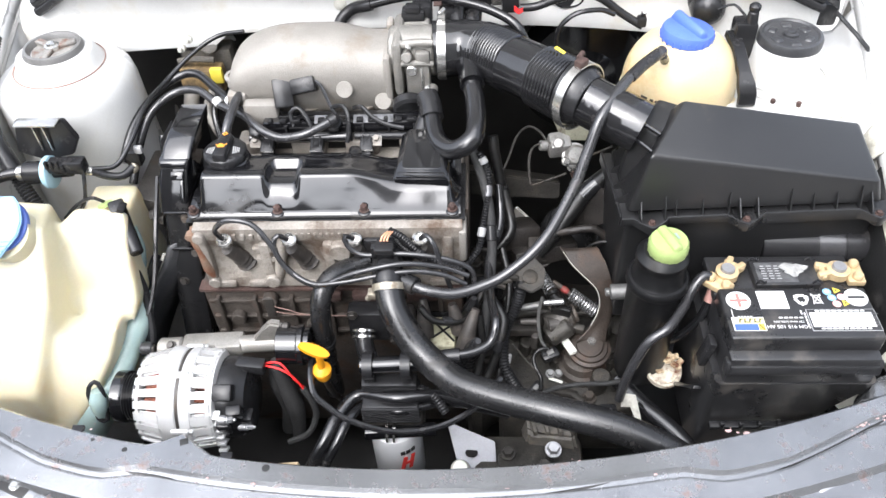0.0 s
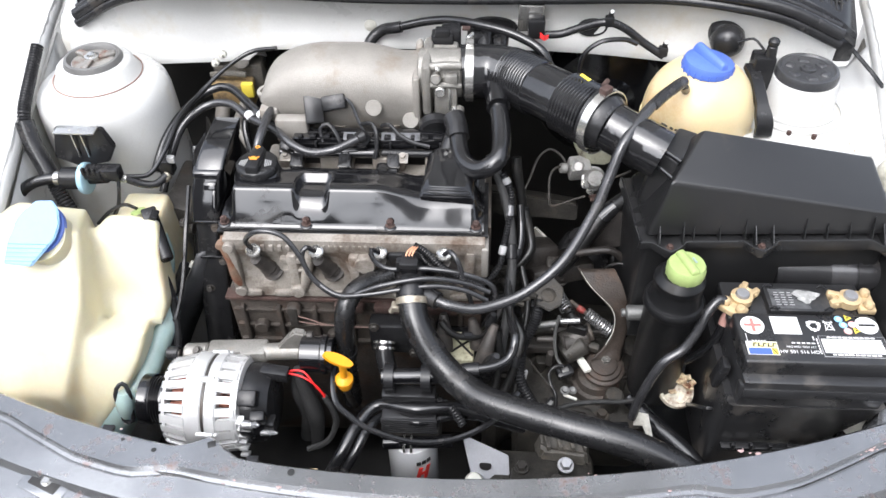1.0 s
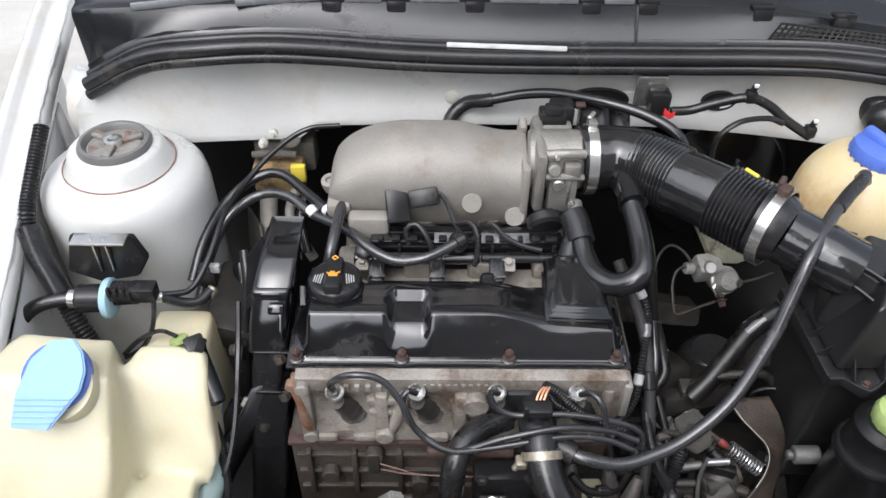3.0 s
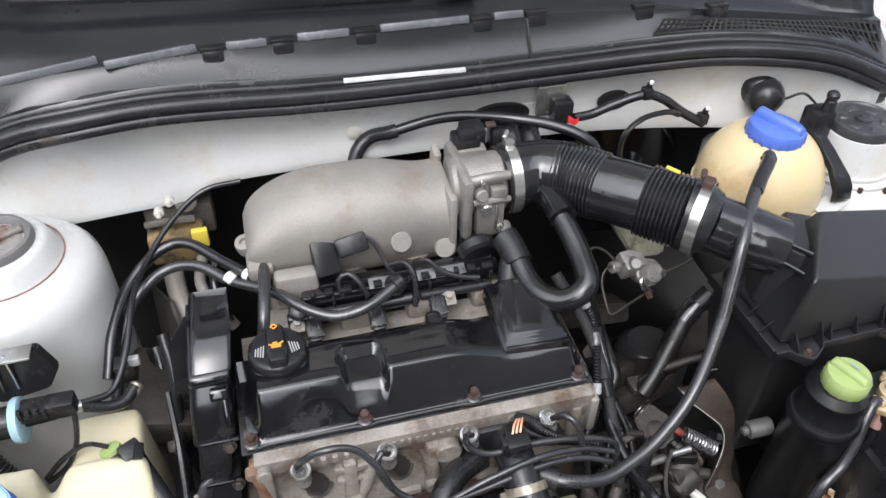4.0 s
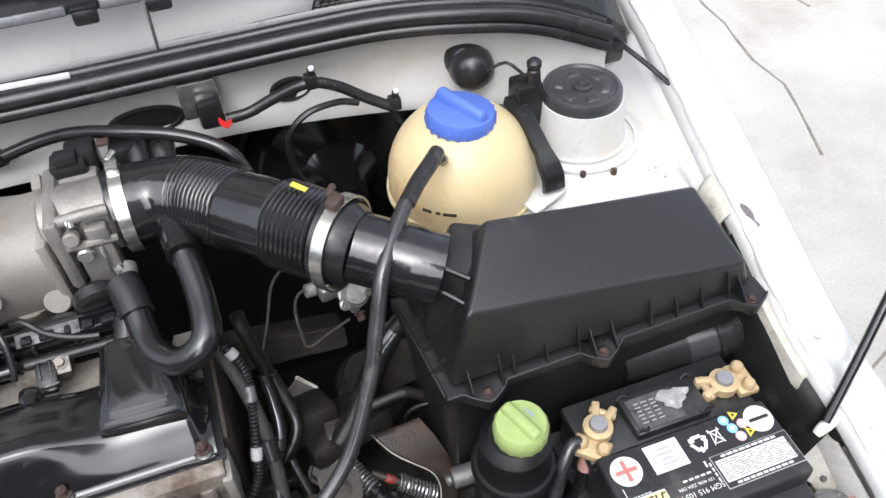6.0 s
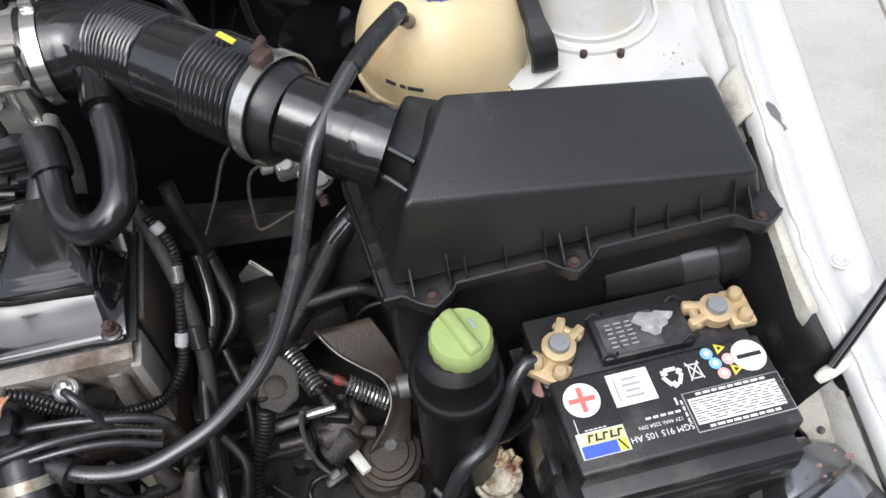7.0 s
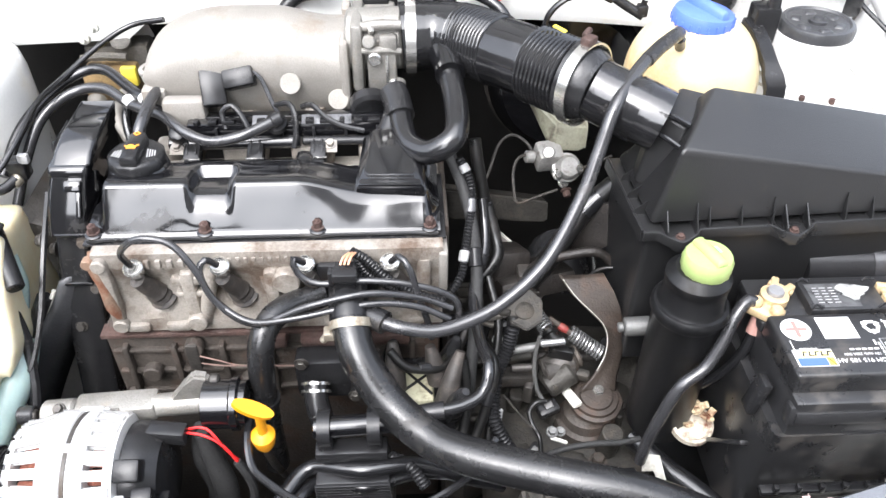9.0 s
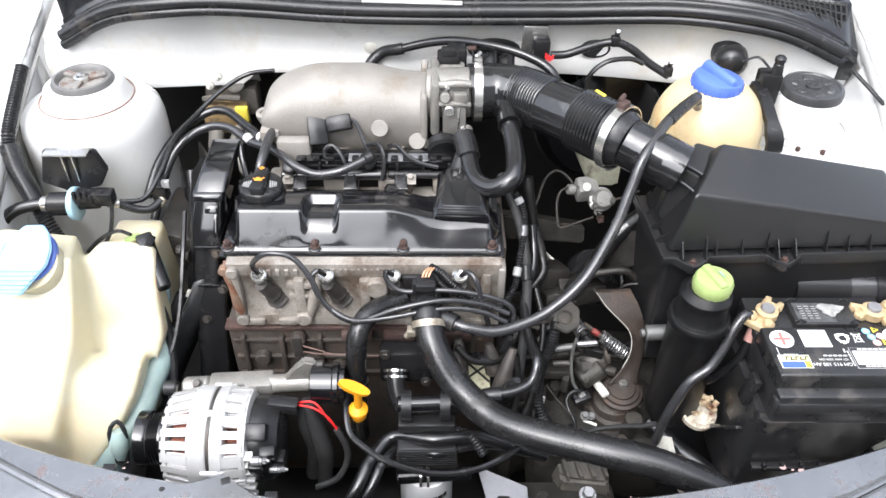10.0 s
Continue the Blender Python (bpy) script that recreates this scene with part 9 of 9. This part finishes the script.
part("wire", tube(B(), [(-0.172, 1.002, 0.936), (-0.163, 0.998, 0.930), (-0.150, 0.984, 0.902), (-0.140, 0.978, 0.888), (-0.132, 0.972, 0.884)], 0.0026, 8), grey_hose, ms)

# parts behind the throttle
rb = thing("relay_cluster", 0.02, 1.095, 0.95, "black vacuum valves and hoses behind the throttle body", "vacuum valve")
for x, y, z, s in ((-0.018, 1.10, 0.985, 0.030), (0.02, 1.105, 0.975, 0.028)):
    part("valve", box(B(), (x, y, z), (s, s, 0.034), 0.005), black_plastic, rb)
for x in (0.028, 0.052):
    part("cuff", tube(B(), [(x, 1.06, 0.955), (x + 0.004, 1.085, 0.972), (x + 0.006, 1.11, 0.985)], 0.0125, 14), rubber, rb)
part("rust_spot", box(B(), (0.005, 1.098, 1.000), (0.012, 0.010, 0.004), 0.001), rusty, rb)
bp = thing("brake_vacuum_hose", 0.0, 1.12, 0.95, "black brake vacuum hose along the bulkhead", "vacuum hose")
HP = [(-0.160, 1.150, 0.925), (-0.150, 1.162, 0.945), (-0.132, 1.168, 0.958), (-0.109, 1.157, 0.968), (-0.060, 1.148, 0.984), (-0.020, 1.130, 0.996), (0.028, 1.100, 1.004), (0.079, 1.078, 1.000), (0.118, 1.056, 0.986), (0.135, 1.04, 0.955)]
part("hose", tube(B(), HP, 0.0068, 12), hose_rubber, bp)
part("end_sleeve", tube(B(), HP[:4] + [(-0.100, 1.155, 0.971)], 0.0092, 12), rubber, bp)
hb = thing("bulkhead_loom", 0.2, 1.12, 0.95, "black taped wiring loom clipped to the bulkhead", "wiring loom")
part("loom", tube(B(), [(0.126, 1.120, 0.978), (0.150, 1.120, 0.980), (0.180, 1.118, 0.992), (0.216, 1.112, 1.004), (0.245, 1.110, 0.994), (0.275, 1.108, 0.972), (0.306, 1.100, 0.955)], 0.0062, 10), rubber, hb)
for x, y, z in ((0.219, 1.112, 1.006), (0.304, 1.102, 0.962)):
    bm = box(B(), (x, y, z), (0.014, 0.014, 0.016), 0.003)
    cyl(bm, (x, y, z + 0.006), (x + 0.002, y - 0.002, z + 0.016), 0.004, seg=10)
    part("clip", bm, black_plastic, hb)
    part("clip_pin", lathe(B(), (x + 0.002, y - 0.003, z + 0.015), (0, 0, 1), [(0.003, 0), (0.003, 0.003), (0.001, 0.0035)], 8), white_print, hb)
part("plug", box(B(), (0.112, 1.132, 0.985), (0.026, 0.024, 0.032), 0.004), black_plastic, hb)
bm = B()
for k in range(3):
    tube(bm, [(0.118, 1.120, 0.975 + 0.003 * k), (0.124, 1.112, 0.973 + 0.003 * k), (0.131, 1.116, 0.976 + 0.002 * k)], 0.0013, 6)
pieces("red_wire", bm, red_wire, hb)
part("plate", box(B(), (0.104, 1.150, 0.990), (0.040, 0.006, 0.045), 0.003), steel, hb)
tcab = thing("throttle_cable", 0.2, 1.08, 0.9, "thin black cable looping out of the bulkhead", "cable")
part("cable", tube(B(), [(0.188, 1.075, 0.90), (0.180, 1.08, 0.930), (0.182, 1.085, 0.962), (0.205, 1.088, 0.984), (0.240, 1.09, 0.988), (0.262, 1.095, 0.978)], 0.0038, 8), hose_rubber, tcab)
bst = thing("brake_servo", 0.24, 1.16, 0.75, "black brake servo drum deep behind the intake hose", "brake servo")
part("drum", lathe(B(), (0.245, 1.28, 0.80), (0, -1, 0.1), [(0.115, 0), (0.118, 0.02), (0.118, 0.06), (0.100, 0.085), (0.05, 0.095), (0.03, 0.12), (0.02, 0.16)], 36), black_gloss, bst)
part("rim_band", ring(B(), (0.245, 1.238, 0.804), (0, -1, 0.1), 0.1195, 0.003, 48, flat=2.0), dark_steel, bst)
fcab = thing("bonnet_cable", 0.6, 1.06, 0.93, "black bonnet release cable on the inner wing", "cable")
part("cable", tube(B(), [(0.575, 1.105, 0.975), (0.590, 1.095, 0.962), (0.610, 1.072, 0.946), (0.622, 1.04, 0.936)], 0.0032, 8), rubber, fcab)
part("end_block", box(B(), (0.565, 1.10, 0.972), (0.028, 0.030, 0.035), 0.006), rubber, fcab)

# ---- left side: valves and looms ----
cp = thing("coolant_flange", -0.385, 1.15, 0.82, "tan and grey sensor block with a yellow label behind the engine", "sensor block")
part("block", box(B(), (-0.392, 1.150, 0.850), (0.070, 0.035, 0.045), 0.006), mat("tan_plastic", (0.30, 0.205, 0.095), 0.55, var=0.3, bump=0.3, dirt=(0.05, 0.04, 0.03), dirty=0.42, dscale=45), cp)
part("yellow_label", box(B(), (-0.362, 1.132, 0.866), (0.020, 0.010, 0.026), 0.002), yellow_label, cp)
part("metal_case", box(B(), (-0.385, 1.185, 0.868), (0.085, 0.04, 0.05), 0.006), oily_dust, cp)
part("top_rail", tube(B(), [(-0.425, 1.148, 0.884), (-0.400, 1.146, 0.888), (-0.365, 1.146, 0.886)], 0.005, 8), oily_dust, cp)
part("round_plug", lathe(B(), (-0.372, 1.162, 0.902), (0, -0.7, 0.7), [(0.014, 0), (0.014, 0.006), (0.010, 0.008), (0.001, 0.008)], 16), oily_dust, cp)
for pts, r, mtl in (([(-0.400, 1.10, 0.85), (-0.395, 1.06, 0.83), (-0.385, 1.03, 0.79), (-0.38, 1.01, 0.74)], 0.012, cast_alu),
                    ([(-0.362, 1.10, 0.86), (-0.368, 1.07, 0.845), (-0.355, 1.045, 0.83), (-0.335, 1.03, 0.80)], 0.007, cast_alu),
                    ([(-0.345, 1.08, 0.87), (-0.350, 1.05, 0.85), (-0.34, 1.02, 0.82)], 0.006, hose_rubber),
                    ([(-0.43, 1.02, 0.80), (-0.425, 0.98, 0.76), (-0.43, 0.94, 0.70)], 0.012, hose_rubber),
                    ([(-0.41, 0.98, 0.86), (-0.405, 0.95, 0.83), (-0.41, 0.92, 0.78), (-0.415, 0.88, 0.70)], 0.007, rubber)):
    pp = thing("engine_pipe", *pts[-1], "pale metal pipe behind the timing cover" if mtl is cast_alu else "black rubber pipe beside the timing cover", "pipe")
    part("pipe", tube(B(), pts, r, 12), mtl, pp)
em = thing("engine_mount", -0.43, 0.95, 0.70, "dark steel engine mount beside the timing cover", "engine mount")
part("arm", box(B(), (-0.43, 0.97, 0.77), (0.07, 0.12, 0.04), 0.008, (0, 20, 0)), dark_steel, em)
part("web_plate", plate(B(), [(-0.425, 1.09, 0.84), (-0.40, 1.04, 0.85), (-0.385, 0.99, 0.79), (-0.42, 1.02, 0.75)], (-1, 0, 0.2), 0.004, 0.001), gear_alu, em)
part("connector", box(B(), (-0.452, 0.955, 0.842), (0.022, 0.02, 0.026), 0.003), black_plastic, em)
part("wire_tag", box(B(), (-0.44, 0.95, 0.858), (0.012, 0.008, 0.012), 0.002), grey_print, em)
bm = B()
for k in range(3):
    bolt(bm, (-0.408, 0.87 + 0.02 * k, 0.80 - 0.03 * k), (-1, 0, 0), 0.007, 0.008)
pieces("bolt", bm, dark_steel, em)
bm = B()
for k in range(4):
    cyl(bm, (-0.3335, 0.858 + 0.001 * k, 0.815 - 0.055 * k), (-0.322, 0.857, 0.815 - 0.055 * k), 0.008, seg=12)
pieces("cover_bolt", bm, dark_steel, tc)

sv = thing("purge_valve", -0.55, 0.89, 0.85, "black purge valve with a grey-blue disc and hoses", "purge valve")
part("body", cyl(B(), (-0.580, 0.888, 0.868), (-0.548, 0.889, 0.868), 0.0165, seg=22), black_plastic, sv)
part("disc", lathe(B(), (-0.550, 0.889, 0.868), X, [(0.022, 0), (0.0235, 0.002), (0.0235, 0.008), (0.021, 0.010), (0.004, 0.011)], 30), valve_blue, sv, "grey-blue plastic disc")
bm = cyl(B(), (-0.541, 0.889, 0.868), (-0.512, 0.890, 0.870), 0.009, seg=14)
box(bm, (-0.526, 0.884, 0.884), (0.026, 0.022, 0.016), 0.003)
box(bm, (-0.502, 0.886, 0.882), (0.028, 0.020, 0.020), 0.003)
for k in range(3):
    box(bm, (-0.536 + 0.008 * k, 0.874, 0.892), (0.004, 0.006, 0.012), 0.001)
part("connector", bm, black_plastic, sv)
part("silver_sleeve", cyl(B(), (-0.505, 0.893, 0.866), (-0.488, 0.897, 0.862), 0.0065, seg=12), steel, sv)
part("inlet_hose", tube(B(), [(-0.580, 0.888, 0.868), (-0.600, 0.886, 0.868), (-0.628, 0.880, 0.862), (-0.648, 0.868, 0.845), (-0.655, 0.85, 0.81)], 0.0085, 12), hose_rubber, sv)
part("hose_clip", ring(B(), (-0.586, 0.8875, 0.868), X, 0.0098, 0.0012, 20, flat=3), steel, sv)
part("wire", tube(B(), [(-0.493, 0.884, 0.878), (-0.492, 0.874, 0.865), (-0.500, 0.868, 0.835), (-0.515, 0.862, 0.812), (-0.535, 0.856, 0.802)], 0.0028, 8), rubber, sv)
part("outlet_hose", tube(B(), [(-0.49, 0.897, 0.862), (-0.47, 0.900, 0.850), (-0.452, 0.905, 0.846), (-0.44, 0.92, 0.85)], 0.0062, 10), rubber, sv)
part("gold_fitting", lathe(B(), (-0.443, 0.915, 0.846), (0.3, 0.5, 0.2), [(0.006, 0), (0.007, 0.003), (0.007, 0.010), (0.004, 0.012)], 14), worn_zinc, sv)
vb = thing("valve_bracket", -0.555, 0.915, 0.87, "black plastic bracket with a steel strip on the tower", "bracket")
part("plate", plate(B(), [(-0.596, 0.914, 0.885), (-0.582, 0.917, 0.935), (-0.512, 0.917, 0.935), (-0.500, 0.914, 0.905), (-0.515, 0.912, 0.880), (-0.56, 0.910, 0.872)], (0, 1, 0), 0.010, 0.002), black_plastic, vb)
part("steel_strip", box(B(), (-0.546, 0.912, 0.937), (0.060, 0.020, 0.003), 0.001), steel, vb)
for x in (-0.555, -0.541):
    part("steel_leg", box(B(), (x, 0.911, 0.915), (0.0025, 0.003, 0.05), 0.0008), steel, vb)
lc = thing("corrugated_loom", -0.6, 0.90, 0.77, "black corrugated wiring loom along the inner wing", "wiring loom")
part("upper_conduit", tube(B(), [(-0.648, 1.06, 0.985), (-0.648, 1.01, 0.958), (-0.645, 0.962, 0.935), (-0.640, 0.94, 0.915)], 0.0095, 12, pitch=0.0045, depth=0.0018), black_plastic, lc)
part("sleeve", tube(B(), [(-0.642, 0.948, 0.925), (-0.632, 0.930, 0.898), (-0.617, 0.913, 0.872), (-0.605, 0.900, 0.851)], 0.0135, 14), rubber, lc)
part("lower_conduit", tube(B(), [(-0.607, 0.902, 0.855), (-0.592, 0.885, 0.832), (-0.575, 0.870, 0.811), (-0.562, 0.862, 0.795)], 0.0115, 14, pitch=0.005, depth=0.002), black_plastic, lc)
part("tail", tube(B(), [(-0.566, 0.864, 0.80), (-0.552, 0.855, 0.783), (-0.538, 0.846, 0.768)], 0.012, 12), rubber, lc)
fs = thing("fender_studs", -0.64, 0.86, 0.84, "pale plastic studs on the inner wing", "stud")
part("stud", cyl(B(), (-0.655, 0.835, 0.848), (-0.630, 0.837, 0.851), 0.005, seg=10), white_paint, fs)

# ---- battery cables and oddments ----
bc = thing("battery_cable", 0.30, 0.70, 0.62, "thick dark battery cable from the positive clamp", "battery cable")
part("cable", tube(B(), [(0.356, 0.722, 0.815), (0.345, 0.722, 0.821), (0.331, 0.712, 0.808), (0.320, 0.700, 0.782), (0.305, 0.690, 0.756), (0.283, 0.682, 0.741), (0.270, 0.676, 0.713), (0.260, 0.672, 0.671), (0.254, 0.668, 0.628)], 0.0066, 12), grey_hose, bc)
part("second_cable", tube(B(), [(0.362, 0.722, 0.805), (0.358, 0.715, 0.790), (0.350, 0.709, 0.755), (0.332, 0.712, 0.715), (0.315, 0.72, 0.69)], 0.0058, 10), hose_rubber, bc)
part("heat_sleeve", tube(B(), [(0.361, 0.719, 0.800), (0.357, 0.714, 0.782)], 0.0075, 10), mat("pink_heat_sleeve", (0.36, 0.20, 0.17), 0.6, var=0.15), bc)
part("torn_paper", plate(B(), [(0.258, 0.676, 0.632), (0.277, 0.672, 0.632), (0.286, 0.645, 0.602), (0.281, 0.641, 0.600), (0.270, 0.662, 0.617), (0.257, 0.662, 0.618)], (0.1, -0.4, 0.5), 0.0008), grey_seam, bc, "torn pale paper wrap")
cr = thing("corroded_bracket", 0.318, 0.707, 0.64, "corroded bracket with flaking cream paint under the battery", "bracket")
bm = lathe(B(), (0.318, 0.702, 0.645), (0, -0.3, 1), [(0.025, 0), (0.024, 0.007), (0.021, 0.009), (0.018, 0.003), (0.004, 0.003)], 24)
part("ring", bm, mat("corroded_cream_paint", (0.58, 0.54, 0.44), 0.7, var=0.25, scale=60, bump=0.4, dirt=RUST, dirty=0.42, dscale=45), cr)
rnd = random.Random(11)
bm = B()
for k in range(16):
    a, r = rnd.random() * 6.28, 0.020 * rnd.random() ** 0.5
    box(bm, (0.318 + r * math.cos(a), 0.704 + r * math.sin(a), 0.660 + 0.006 * rnd.random()), (0.010, 0.008, 0.004), 0.001, (rnd.random() * 60 - 30, rnd.random() * 60 - 30, rnd.random() * 180))
tagged(part("flaking_paint", bm, mat("flaking_paint", (0.55, 0.46, 0.30), 0.8, var=0.3, scale=90, dirt=RUST, dirty=0.5, dscale=90), cr), kind="stuff")
